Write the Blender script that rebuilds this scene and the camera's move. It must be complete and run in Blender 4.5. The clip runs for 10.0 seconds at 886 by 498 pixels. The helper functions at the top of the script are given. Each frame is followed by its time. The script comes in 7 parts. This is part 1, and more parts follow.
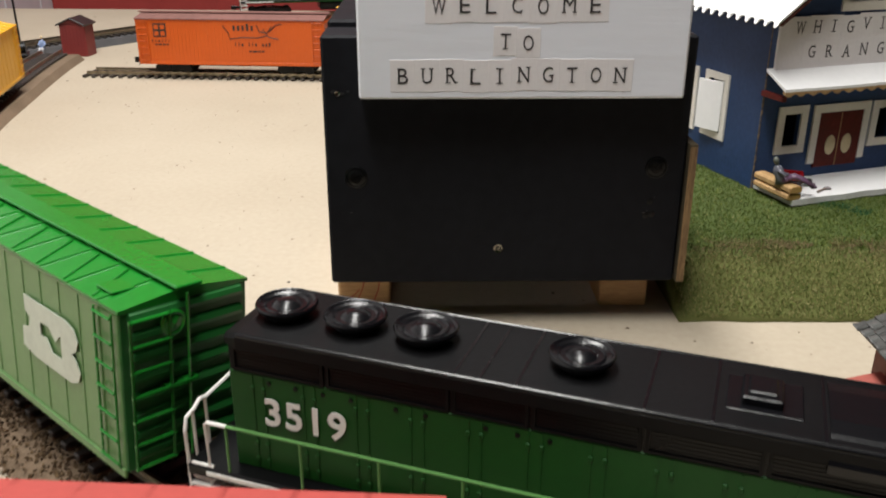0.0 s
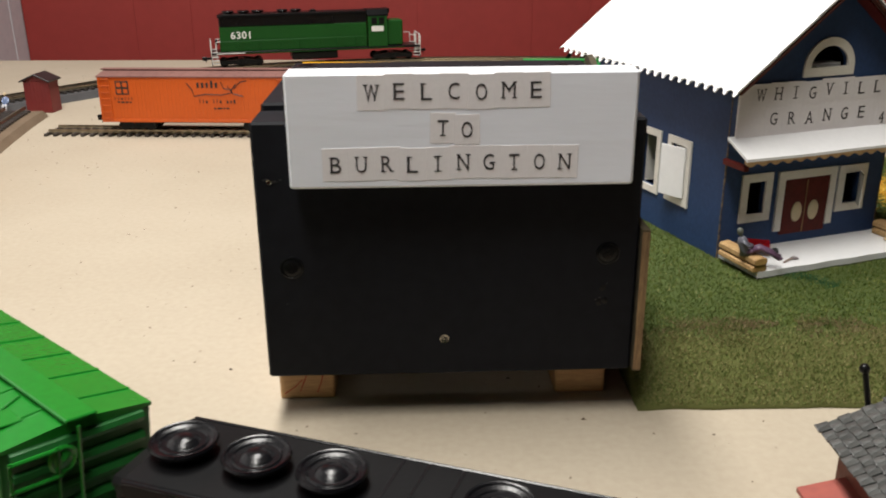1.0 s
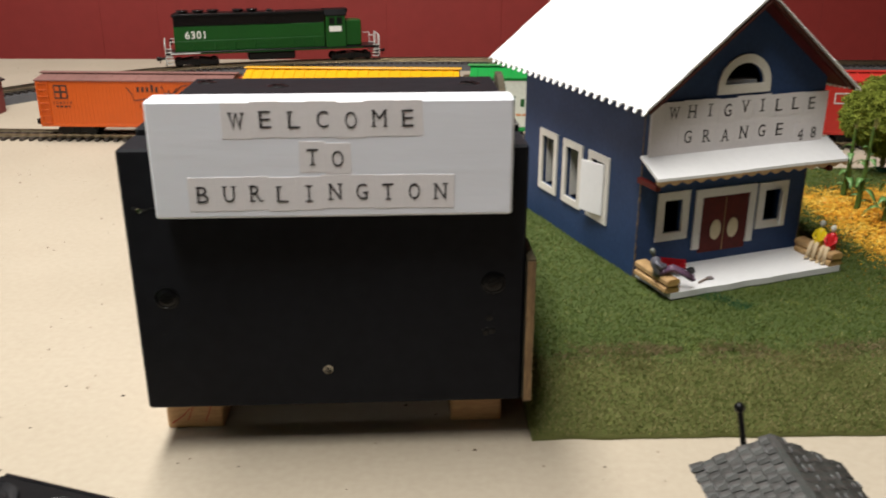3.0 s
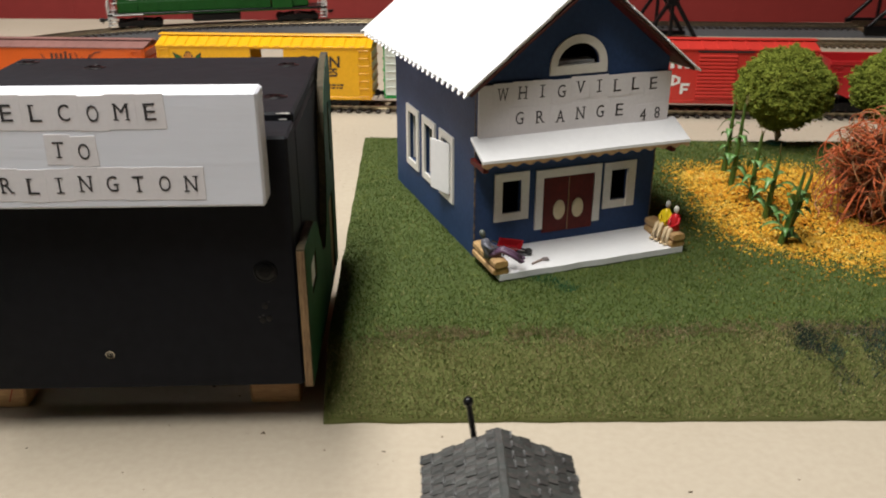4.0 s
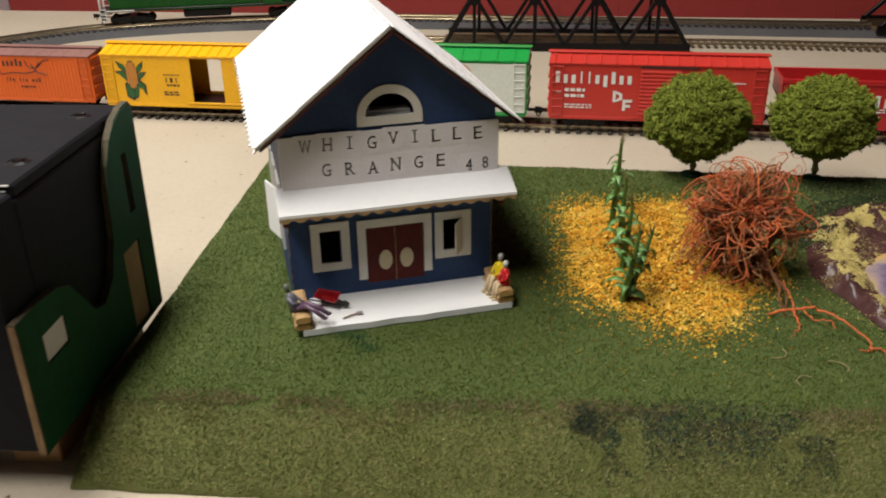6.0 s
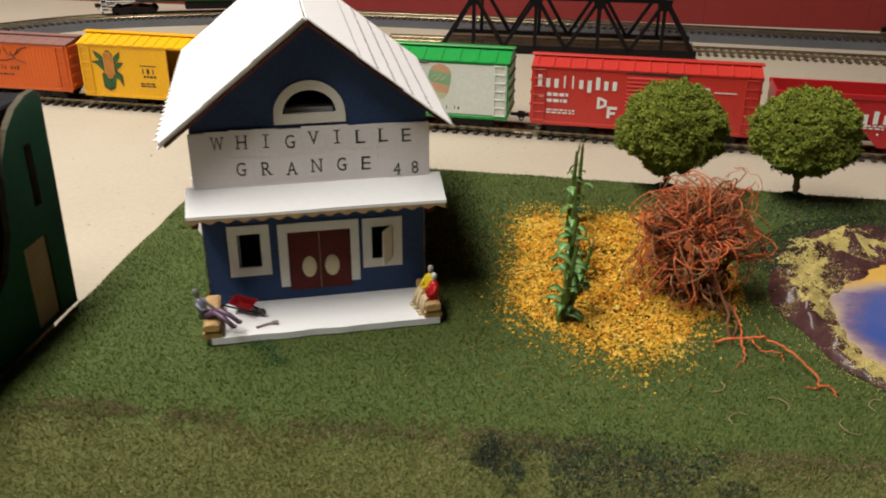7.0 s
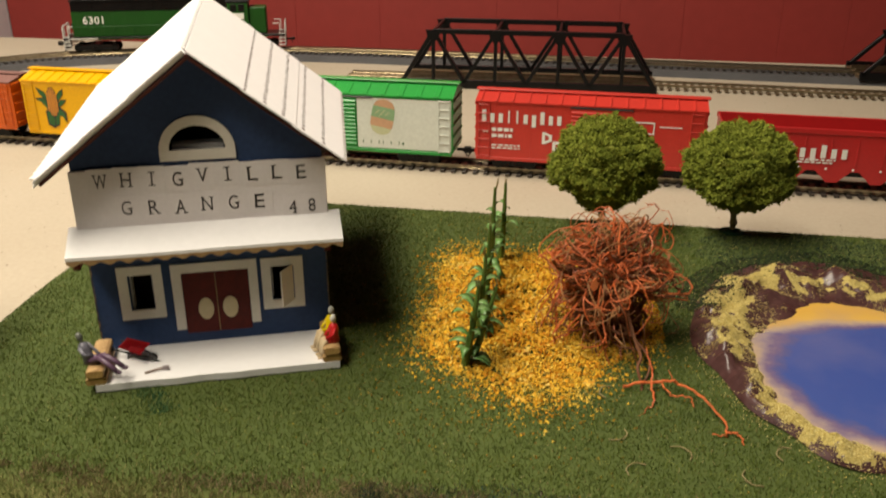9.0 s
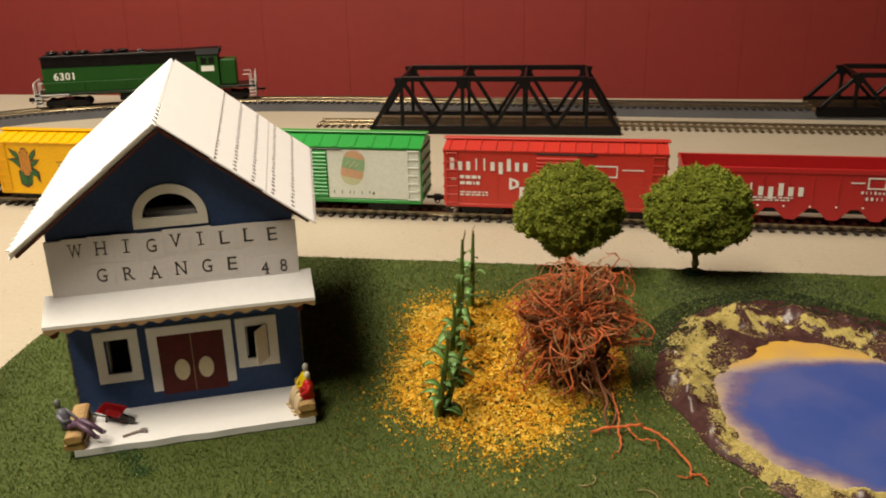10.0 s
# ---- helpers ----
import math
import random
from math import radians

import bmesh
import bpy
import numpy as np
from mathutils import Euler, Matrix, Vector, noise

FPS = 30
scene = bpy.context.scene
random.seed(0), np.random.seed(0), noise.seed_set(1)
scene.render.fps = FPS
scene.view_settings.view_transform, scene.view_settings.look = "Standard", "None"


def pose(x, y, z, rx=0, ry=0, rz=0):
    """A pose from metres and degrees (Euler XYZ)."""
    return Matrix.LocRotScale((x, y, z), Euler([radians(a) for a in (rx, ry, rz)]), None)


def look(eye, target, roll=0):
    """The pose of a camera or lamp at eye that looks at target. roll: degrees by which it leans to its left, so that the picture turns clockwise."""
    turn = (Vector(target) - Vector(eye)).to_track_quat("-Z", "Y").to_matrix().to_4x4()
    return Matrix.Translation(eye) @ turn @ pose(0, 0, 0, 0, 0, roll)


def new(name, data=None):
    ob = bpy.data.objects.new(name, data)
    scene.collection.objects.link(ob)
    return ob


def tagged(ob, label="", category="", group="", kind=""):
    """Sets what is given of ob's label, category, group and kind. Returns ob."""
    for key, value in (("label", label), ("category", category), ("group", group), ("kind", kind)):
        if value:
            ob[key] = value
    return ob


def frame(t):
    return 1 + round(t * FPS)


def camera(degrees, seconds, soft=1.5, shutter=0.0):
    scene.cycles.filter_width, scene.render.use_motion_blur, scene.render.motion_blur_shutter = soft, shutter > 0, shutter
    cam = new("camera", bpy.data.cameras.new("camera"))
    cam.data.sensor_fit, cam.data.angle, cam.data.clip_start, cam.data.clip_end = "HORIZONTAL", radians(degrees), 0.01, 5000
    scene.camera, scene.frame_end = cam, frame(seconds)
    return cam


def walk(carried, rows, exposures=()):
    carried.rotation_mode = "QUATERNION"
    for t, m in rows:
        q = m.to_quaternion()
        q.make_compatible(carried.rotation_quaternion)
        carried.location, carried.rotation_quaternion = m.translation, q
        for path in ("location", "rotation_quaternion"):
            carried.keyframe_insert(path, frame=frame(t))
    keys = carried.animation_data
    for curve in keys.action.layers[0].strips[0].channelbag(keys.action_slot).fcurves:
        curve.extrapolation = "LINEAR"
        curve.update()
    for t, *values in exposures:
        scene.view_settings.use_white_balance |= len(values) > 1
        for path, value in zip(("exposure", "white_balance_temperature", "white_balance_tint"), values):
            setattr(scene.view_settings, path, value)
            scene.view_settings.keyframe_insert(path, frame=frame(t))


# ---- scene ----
from mathutils import geometry

cam = camera(53.6, 10.0, soft=1.9, shutter=0.5)
PATH = [
    (0, (0.02879, 0.01743, 0.14434), (0.03550, 0.47951, -0.04656), 0.10),
    (0.5, (0.03151, 0.03049, 0.14731), (0.04298, 0.49646, -0.03363), -0.20),
    (1, (0.04443, 0.03777, 0.15552), (0.05715, 0.50681, -0.01722), -0.40),
    (1.5, (0.05443, 0.04231, 0.15210), (0.06504, 0.51019, -0.02390), -0.20),
    (2, (0.06253, 0.04494, 0.15368), (0.07306, 0.51300, -0.02184), -0.30),
    (2.2, (0.06564, 0.04580, 0.15443), (0.07812, 0.51376, -0.02120), -0.20),
    (3.3, (0.09357, 0.04946, 0.16464), (0.12006, 0.51596, -0.01330), -0.30),
    (3.5, (0.11241, 0.05059, 0.16171), (0.14325, 0.51445, -0.02236), -0.50),
    (4, (0.15098, 0.04750, 0.17393), (0.16417, 0.50525, -0.02680), 0.00),
    (4.5, (0.17879, 0.04284, 0.18278), (0.15898, 0.49487, -0.03002), 0.30),
    (5, (0.20316, 0.05124, 0.18935), (0.19957, 0.50210, -0.02677), 0.40),
    (5.5, (0.23549, 0.06596, 0.19402), (0.21073, 0.51105, -0.03244), 0.10),
    (6, (0.26201, 0.07435, 0.19963), (0.22780, 0.52406, -0.01621), -0.90),
    (7.3, (0.31308, 0.10588, 0.18914), (0.25693, 0.55413, -0.02511), 0.60),
    (7.5, (0.31921, 0.10770, 0.18731), (0.26327, 0.55619, -0.02653), 0.70),
    (8, (0.32554, 0.10889, 0.18619), (0.26392, 0.55483, -0.03139), 0.70),
    (8.5, (0.33343, 0.11295, 0.18584), (0.27697, 0.56301, -0.02453), 1.00),
    (9, (0.33847, 0.11780, 0.18834), (0.28390, 0.57444, -0.00789), -0.00),
    (9.5, (0.34026, 0.11565, 0.19807), (0.28839, 0.57850, 0.01619), -1.00),
    (10, (0.34283, 0.11120, 0.19926), (0.30050, 0.57661, 0.02151), -1.30),
]
walk(cam, [(t, look(eye, target, roll)) for t, eye, target, roll in PATH], exposures=[(0, -0.36, 6300, 10), (0.5, -0.45, 6400, 10), (2, -0.42, 6400, 10), (4.5, -0.4, 6300, 10), (5.5, -0.4, 6450, 10), (8, -0.36, 6700, 10), (8.5, -0.32, 7150, 10), (9.5, -0.36, 7800, 10), (10, -0.36, 7750, 10)])

# ---- world and lights ----
world = bpy.data.worlds.new("room_air")
world.use_nodes = True
world.node_tree.nodes["Background"].inputs[0].default_value = (1.0, 0.9, 0.78, 1)
world.node_tree.nodes["Background"].inputs[1].default_value = 0.008
scene.world = world
LAMP_COLOUR = (1.0, 0.965, 0.90)

# ---- small geometry kit; lengths in centimetres ----
CM = 0.01


class Geo:
    """Collects vertices and faces in centimetres."""

    def __init__(self):
        self.v, self.f = [], []

    def add(self, verts, faces, m=None):
        n = len(self.v)
        for p in verts:
            p = Vector(p)
            self.v.append(m @ p if m is not None else p)
        self.f += [tuple(i + n for i in face) for face in faces]
        return self

    def box(self, lo, hi, c=0.0, m=None):
        """A box with all edges chamfered by c."""
        lo, hi = Vector(lo), Vector(hi)
        if c <= 0:
            v = [(x, y, z) for x in (lo.x, hi.x) for y in (lo.y, hi.y) for z in (lo.z, hi.z)]
            f = [(0, 1, 3, 2), (4, 6, 7, 5), (0, 4, 5, 1), (2, 3, 7, 6), (0, 2, 6, 4), (1, 5, 7, 3)]
            return self.add(v, f, m)
        bm = bmesh.new()
        bmesh.ops.create_cube(bm, size=1.0)
        s = hi - lo
        for v in bm.verts:
            v.co = Vector((lo.x + (v.co.x + 0.5) * s.x, lo.y + (v.co.y + 0.5) * s.y, lo.z + (v.co.z + 0.5) * s.z))
        bmesh.ops.bevel(bm, geom=bm.edges[:], offset=min(c, 0.45 * min(abs(s.x), abs(s.y), abs(s.z))), segments=1, affect="EDGES")
        return self.take(bm, m)

    def take(self, bm, m=None):
        bm.verts.index_update()
        self.add([v.co.copy() for v in bm.verts], [tuple(v.index for v in f.verts) for f in bm.faces], m)
        bm.free()
        return self

    def cyl(self, a, b, r0, r1=None, n=12, caps=True):
        a, b = Vector(a), Vector(b)
        r1 = r0 if r1 is None else r1
        q = (b - a).to_track_quat("Z", "Y")
        v, f = [], []
        for k, (p, r) in enumerate(((a, r0), (b, r1))):
            for i in range(n):
                t = 2 * math.pi * i / n
                v.append(p + q @ Vector((r * math.cos(t), r * math.sin(t), 0)))
        for i in range(n):
            j = (i + 1) % n
            f.append((i, j, n + j, n + i))
        if caps:
            f += [tuple(range(n - 1, -1, -1)), tuple(range(n, 2 * n))]
        return self.add(v, f)

    def turned(self, profile, centre=(0, 0, 0), n=24, m=None):
        """A turned form from (radius, height) pairs."""
        v, f = [], []
        for r, h in profile:
            for i in range(n):
                t = 2 * math.pi * i / n
                v.append((centre[0] + r * math.cos(t), centre[1] + r * math.sin(t), centre[2] + h))
        for k in range(len(profile) - 1):
            for i in range(n):
                j = (i + 1) % n
                f.append((k * n + i, k * n + j, (k + 1) * n + j, (k + 1) * n + i))
        f.append(tuple(range(n - 1, -1, -1)))
        f.append(tuple(range((len(profile) - 1) * n, len(profile) * n)))
        return self.add(v, f, m)

    def tube(self, pts, r, n=5, taper=1.0):
        pts = [Vector(p) for p in pts]
        v, f = [], []
        for k, p in enumerate(pts):
            d = pts[min(k + 1, len(pts) - 1)] - pts[max(k - 1, 0)]
            q = d.to_track_quat("Z", "Y")
            rr = r * (1 + (taper - 1) * k / max(1, len(pts) - 1))
            for i in range(n):
                t = 2 * math.pi * i / n
                v.append(p + q @ Vector((rr * math.cos(t), rr * math.sin(t), 0)))
        for k in range(len(pts) - 1):
            for i in range(n):
                j = (i + 1) % n
                f.append((k * n + i, k * n + j, (k + 1) * n + j, (k + 1) * n + i))
        f += [tuple(range(n - 1, -1, -1)), tuple(range((len(pts) - 1) * n, len(pts) * n))]
        return self.add(v, f)

    def ball(self, c, r, seg=12, rings=8, scale=(1, 1, 1)):
        prof = [(max(1e-4, r * math.sin(math.pi * k / rings)), -r * math.cos(math.pi * k / rings)) for k in range(rings + 1)]
        m = Matrix.Translation(c) @ Matrix.Diagonal((*scale, 1))
        return self.turned(prof, n=seg, m=m)

    def plate(self, loops, a, b, place=None, m=None):
        """A plate of thickness a..b cut to an outline with holes. loops: lists of (u, w); place(u, w, t) gives x, y, z."""
        place = place or (lambda u, w, t: (u, t, w))
        flat = [p for loop in loops for p in loop]
        tris = geometry.tessellate_polygon([[Vector((u, w, 0)) for u, w in loop] for loop in loops])
        n = len(flat)
        v = [place(u, w, a) for u, w in flat] + [place(u, w, b) for u, w in flat]
        f = [tuple(t) for t in tris] + [tuple(i + n for i in reversed(t)) for t in tris]
        start = 0
        for loop in loops:
            k = len(loop)
            for i in range(k):
                p, q = start + i, start + (i + 1) % k
                f.append((p, q, q + n, p + n))
            start += k
        return self.add(v, f, m)

    def make(self, name, material, parent=None, label="", smooth=False, at=None):
        mesh = bpy.data.meshes.new(name)
        mesh.from_pydata([tuple(p * CM) for p in self.v], [], self.f)
        mesh.validate()
        bm = bmesh.new()
        bm.from_mesh(mesh)
        bmesh.ops.recalc_face_normals(bm, faces=bm.faces[:])
        bm.to_mesh(mesh)
        bm.free()
        if smooth:
            mesh.shade_smooth()
        if material:
            mesh.materials.append(material)
        ob = new(name, mesh)
        if parent is not None:
            ob.parent = parent
        if at is not None:
            ob.matrix_basis = at
        if label:
            ob["label"] = label
        return ob


def at_cm(x, y, z=0, rz=0, rx=0, ry=0):
    return pose(x * CM, y * CM, z * CM, rx, ry, rz)


def thing(name, m, label, category, group="", kind=""):
    ob = new(name)
    ob.empty_display_size = 0.01
    ob.matrix_basis = m
    return tagged(ob, label, category, group, kind)


def rect(x0, x1, z0, z1):
    return [(x0, z0), (x1, z0), (x1, z1), (x0, z1)]


def words(text, size, material, parent, m, name="lettering", depth=0.02, spread=1.0, bold=0.0, label=""):
    """Flat raised lettering in the built-in font; size in centimetres, upright in local x and z, facing -y."""
    curve = bpy.data.curves.new("lettering", "FONT")
    curve.body, curve.size, curve.extrude, curve.space_character, curve.offset = text, size * CM, depth * CM, spread, bold * CM
    curve.align_x = "CENTER"
    curve.resolution_u = 3
    tmp = bpy.data.objects.new("lettering", curve)
    mesh = bpy.data.meshes.new_from_object(tmp)
    bpy.data.objects.remove(tmp)
    mesh.materials.clear()
    mesh.materials.append(material)
    ob = new(name, mesh)
    ob.parent = parent
    ob.matrix_basis = m @ pose(0, 0, 0, 90)
    if label:
        ob["label"] = label
    return ob


# ---- materials ----
def material(name, a, b=None, rough=0.5, metal=0.0, big=30.0, fine=400.0, mix=0.5, bump=0.0, bump_scale=None, coat=0.0, spread=0.0, stretch=None, spec=0.5):
    """A surface whose colour drifts from a to b at two scales, with a fine relief. spread: colour change from piece to piece."""
    mat = bpy.data.materials.new(name)
    mat.use_nodes = True
    nt = mat.node_tree
    bsdf = nt.nodes["Principled BSDF"]
    b = b or tuple(0.75 * c for c in a)
    co = nt.nodes.new("ShaderNodeTexCoord")
    src = co.outputs["Object"]
    if stretch:
        mp = nt.nodes.new("ShaderNodeMapping")
        mp.inputs["Scale"].default_value = stretch
        nt.links.new(src, mp.inputs["Vector"])
        src = mp.outputs["Vector"]

    def noise_node(scale, detail=4.0):
        n = nt.nodes.new("ShaderNodeTexNoise")
        n.inputs["Scale"].default_value, n.inputs["Detail"].default_value = scale, detail
        nt.links.new(src, n.inputs["Vector"])
        return n.outputs["Fac"]

    n1, n2 = noise_node(big), noise_node(fine)
    add = nt.nodes.new("ShaderNodeMix")
    add.data_type = "FLOAT"
    add.inputs[0].default_value = mix
    nt.links.new(n1, add.inputs[2])
    nt.links.new(n2, add.inputs[3])
    ramp = nt.nodes.new("ShaderNodeValToRGB")
    ramp.color_ramp.elements[0].position, ramp.color_ramp.elements[1].position = 0.36, 0.64
    ramp.color_ramp.elements[0].color, ramp.color_ramp.elements[1].color = (*a, 1), (*b, 1)
    nt.links.new(add.outputs[0], ramp.inputs[0])
    colour = ramp.outputs[0]
    if spread:
        info = nt.nodes.new("ShaderNodeNewGeometry")
        hsv = nt.nodes.new("ShaderNodeHueSaturation")
        mr = nt.nodes.new("ShaderNodeMapRange")
        mr.inputs[3].default_value, mr.inputs[4].default_value = 1 - spread, 1 + spread
        nt.links.new(info.outputs["Random Per Island"], mr.inputs[0])
        nt.links.new(mr.outputs[0], hsv.inputs["Value"])
        nt.links.new(colour, hsv.inputs["Color"])
        colour = hsv.outputs[0]
    nt.links.new(colour, bsdf.inputs["Base Color"])
    mr2 = nt.nodes.new("ShaderNodeMapRange")
    mr2.inputs[3].default_value, mr2.inputs[4].default_value = max(0.02, rough - 0.08), min(1, rough + 0.1)
    nt.links.new(n1, mr2.inputs[0])
    nt.links.new(mr2.outputs[0], bsdf.inputs["Roughness"])
    bsdf.inputs["Metallic"].default_value = metal
    bsdf.inputs["Coat Weight"].default_value = coat
    bsdf.inputs["Specular IOR Level"].default_value = spec
    if bump:
        bn = nt.nodes.new("ShaderNodeBump")
        bn.inputs["Strength"].default_value, bn.inputs["Distance"].default_value = bump, 0.0006
        nt.links.new(noise_node(bump_scale or fine, 6.0), bn.inputs["Height"])
        nt.links.new(bn.outputs[0], bsdf.inputs["Normal"])
    return mat


M_TABLE = material("cream_table_board", (0.43, 0.37, 0.285), (0.38, 0.32, 0.24), 0.75, big=9, fine=350, mix=0.45, bump=0.10, bump_scale=1500)
M_RED_WALL = material("red_wall_paint", (0.385, 0.046, 0.038), (0.34, 0.040, 0.033), 0.5, big=3, fine=60, bump=0.1, bump_scale=300)
M_WHITE_WALL = material("white_wall_paint", (0.78, 0.78, 0.80), (0.70, 0.70, 0.73), 0.6, big=4, fine=90, bump=0.1, bump_scale=300)
M_DIM_WALL = material("dim_grey_wall", (0.16, 0.15, 0.14), (0.12, 0.115, 0.11), 0.8, big=4, fine=90)
M_FLOOR = material("grey_floor", (0.22, 0.2, 0.18), (0.16, 0.15, 0.14), 0.6, big=6, fine=80)
M_BLACK = material("black_paint", (0.0045, 0.0048, 0.0068), (0.0085, 0.0090, 0.0120), 0.62, big=20, fine=220, bump=0.3, bump_scale=160, spec=0.14)
M_WHITE = material("white_paint", (0.77, 0.79, 0.85), (0.745, 0.765, 0.825), 0.4, big=25, fine=300, bump=0.38, bump_scale=120, stretch=(0.3, 1, 1.6))
M_PAPER = material("paper_label", (0.75, 0.72, 0.725), (0.70, 0.67, 0.675), 0.6, big=60, fine=800, bump=0.1)
M_INK = material("black_ink", (0.02, 0.018, 0.02), (0.05, 0.045, 0.045), 0.6, fine=2500, mix=0.8)
M_PINE = material("pine_wood", (0.55, 0.34, 0.16), (0.40, 0.22, 0.10), 0.6, big=60, fine=300, stretch=(1, 8, 8), bump=0.2)
M_PLY_EDGE = material("plywood_edge", (0.30, 0.19, 0.085), (0.10, 0.055, 0.025), 0.7, big=120, fine=900, stretch=(3, 1, 0.3), bump=0.3)
# plywood edge colour cut down to include the shadow on the cut curve
M_PLY_DARK = material("shaded_plywood_edge", (0.085, 0.060, 0.028), (0.030, 0.028, 0.014), 0.8, big=120, fine=900, bump=0.3)
M_GREEN_PANEL = material("dark_green_paint", (0.006, 0.060, 0.024), (0.004, 0.042, 0.016), 0.5, big=30, fine=300, bump=0.2, spec=0.12)
M_GRASS = material("green_turf", (0.060, 0.086, 0.014), (0.046, 0.068, 0.012), 0.95, big=14, fine=700, mix=0.45, bump=0.5, bump_scale=1300)
M_NAVY = material("navy_paint", (0.028, 0.060, 0.152), (0.020, 0.044, 0.110), 0.55, big=40, fine=500, bump=0.2, spec=0.22)
M_CARD_WHITE = material("white_card", (0.89, 0.885, 0.885), (0.85, 0.845, 0.845), 0.55, big=40, fine=400, bump=0.12)
M_CREAM = material("cream_card", (0.76, 0.73, 0.67), (0.69, 0.66, 0.60), 0.6, big=60, fine=600)
M_MAROON = material("maroon_paint", (0.115, 0.015, 0.012), (0.075, 0.012, 0.010), 0.5, big=60, fine=600, spec=0.15)
M_KRAFT = material("kraft_card_edge", (0.42, 0.27, 0.13), (0.30, 0.18, 0.08), 0.8, big=80, fine=900)
# near-black that stands for shade inside the hall and under the porch
M_SHADE_DARK = material("painted_shade_dark", (0.02, 0.018, 0.016), (0.03, 0.026, 0.022), 0.9)
M_RAIL = material("nickel_rail", (0.45, 0.40, 0.30), (0.32, 0.27, 0.19), 0.3, metal=1.0, big=40, fine=300)
M_TIE = material("black_plastic_tie", (0.022, 0.018, 0.016), (0.04, 0.03, 0.024), 0.5, spread=0.2)
M_TIE_BROWN = material("brown_plastic_tie", (0.11, 0.07, 0.035), (0.07, 0.045, 0.022), 0.6, spread=0.2)
M_BED_GREY = material("grey_roadbed", (0.07, 0.068, 0.07), (0.05, 0.048, 0.05), 0.8, fine=900, bump=0.5)
M_BED_CORK = material("cork_roadbed", (0.20, 0.14, 0.09), (0.13, 0.09, 0.055), 0.9, fine=900, bump=0.6)


def plastic(name, a, rough=0.35, k=0.85):
    return material(name, a, tuple(c * k for c in a), rough, big=25, fine=500, bump=0.08, bump_scale=800)


M_P_RED = plastic("red_plastic", (0.52, 0.036, 0.026))
M_P_RED2 = plastic("crimson_plastic", (0.44, 0.017, 0.019))
M_P_GREEN = plastic("bright_green_plastic", (0.008, 0.27, 0.045))
M_P_BNGREEN = plastic("leaf_green_plastic", (0.012, 0.180, 0.018), 0.26)
M_P_BNSIDE = plastic("pale_green_plastic", (0.105, 0.235, 0.072))
M_P_LOCO = plastic("dark_green_plastic", (0.009, 0.066, 0.010), 0.42)
M_P_LOCO.node_tree.nodes["Principled BSDF"].inputs["Specular IOR Level"].default_value = 0.2
M_P_YELLOW = plastic("yellow_plastic", (0.76, 0.39, 0.003))
M_P_ORANGE = plastic("orange_plastic", (0.60, 0.10, 0.009))
M_P_BROWN = plastic("oxide_brown_plastic", (0.215, 0.098, 0.082), 0.7, 0.7)
M_P_BLACK = plastic("black_plastic", (0.004, 0.004, 0.0045), 0.30)
M_P_BLACK.node_tree.nodes["Principled BSDF"].inputs["Specular IOR Level"].default_value = 0.22
M_P_GREY = plastic("grey_black_plastic", (0.018, 0.017, 0.018), 0.4)
M_P_WHITE = plastic("white_plastic", (0.72, 0.72, 0.68))
M_P_CREAM = plastic("pale_cream_plastic", (0.64, 0.67, 0.60))
M_LETTER = plastic("white_lettering", (0.72, 0.72, 0.68), 0.5)
M_BARS_DARK = plastic("dark_lettering", (0.03, 0.02, 0.02), 0.5)

# ---- the room: four walls, floor, ceiling, standing at the table's angle ----
ROOM = -3.3
room = at_cm(0, 0, 0, ROOM)


def setting(name, geo, mat, label, m=room, smooth=False):
    return tagged(geo.make(name, mat, at=m, smooth=smooth), label, name.split("_")[0], kind="structure")


WX0, WX1, WY0, WY1, WZ0, WZ1 = -76.0, 330.0, -260.0, 164.5, -92.0, 114.0
g = Geo()
xs = [WX0]
random.seed(4)
while xs[-1] < WX1:
    xs.append(min(WX1, xs[-1] + random.choice((10.2, 20.3, 10.2, 15.2))))
for x0, x1 in zip(xs, xs[1:]):
    g.box((x0 + 0.012, WY1, WZ0), (x1 - 0.012, WY1 + 2, WZ1), 0.03)
g.box((WX0, WY1 + 0.09, WZ0), (WX1, WY1 + 8, WZ1))
setting("wall_north", g, M_RED_WALL, "red painted wall panelling with narrow vertical grooves")
g = Geo()
y = WY0
while y < WY1:
    g.box((WX0 - 2, y + 0.1, WZ0), (WX0, min(WY1, y + 12) - 0.1, WZ1), 0.1)
    y += 12
g.box((WX0 - 10, WY0, WZ0), (WX0 - 0.4, WY1 + 8, WZ1))
setting("wall_west", g, M_WHITE_WALL, "white painted wall panelling with fine vertical grooves")
setting("wall_east", Geo().box((WX1, WY0, WZ0), (WX1 + 8, WY1 + 8, WZ1)), M_DIM_WALL, "plain grey room wall")
setting("wall_south", Geo().box((WX0 - 10, WY0 - 8, WZ0), (WX1 + 8, WY0, WZ1)), M_DIM_WALL, "plain grey room wall")
setting("floor", Geo().box((WX0 - 10, WY0 - 8, WZ0 - 5), (WX1 + 8, WY1 + 8, WZ0)), M_FLOOR, "plain grey room floor")
setting("ceiling", Geo().box((WX0 - 10, WY0 - 8, WZ1), (WX1 + 8, WY1 + 8, WZ1 + 6)), M_DIM_WALL, "plain grey basement ceiling")


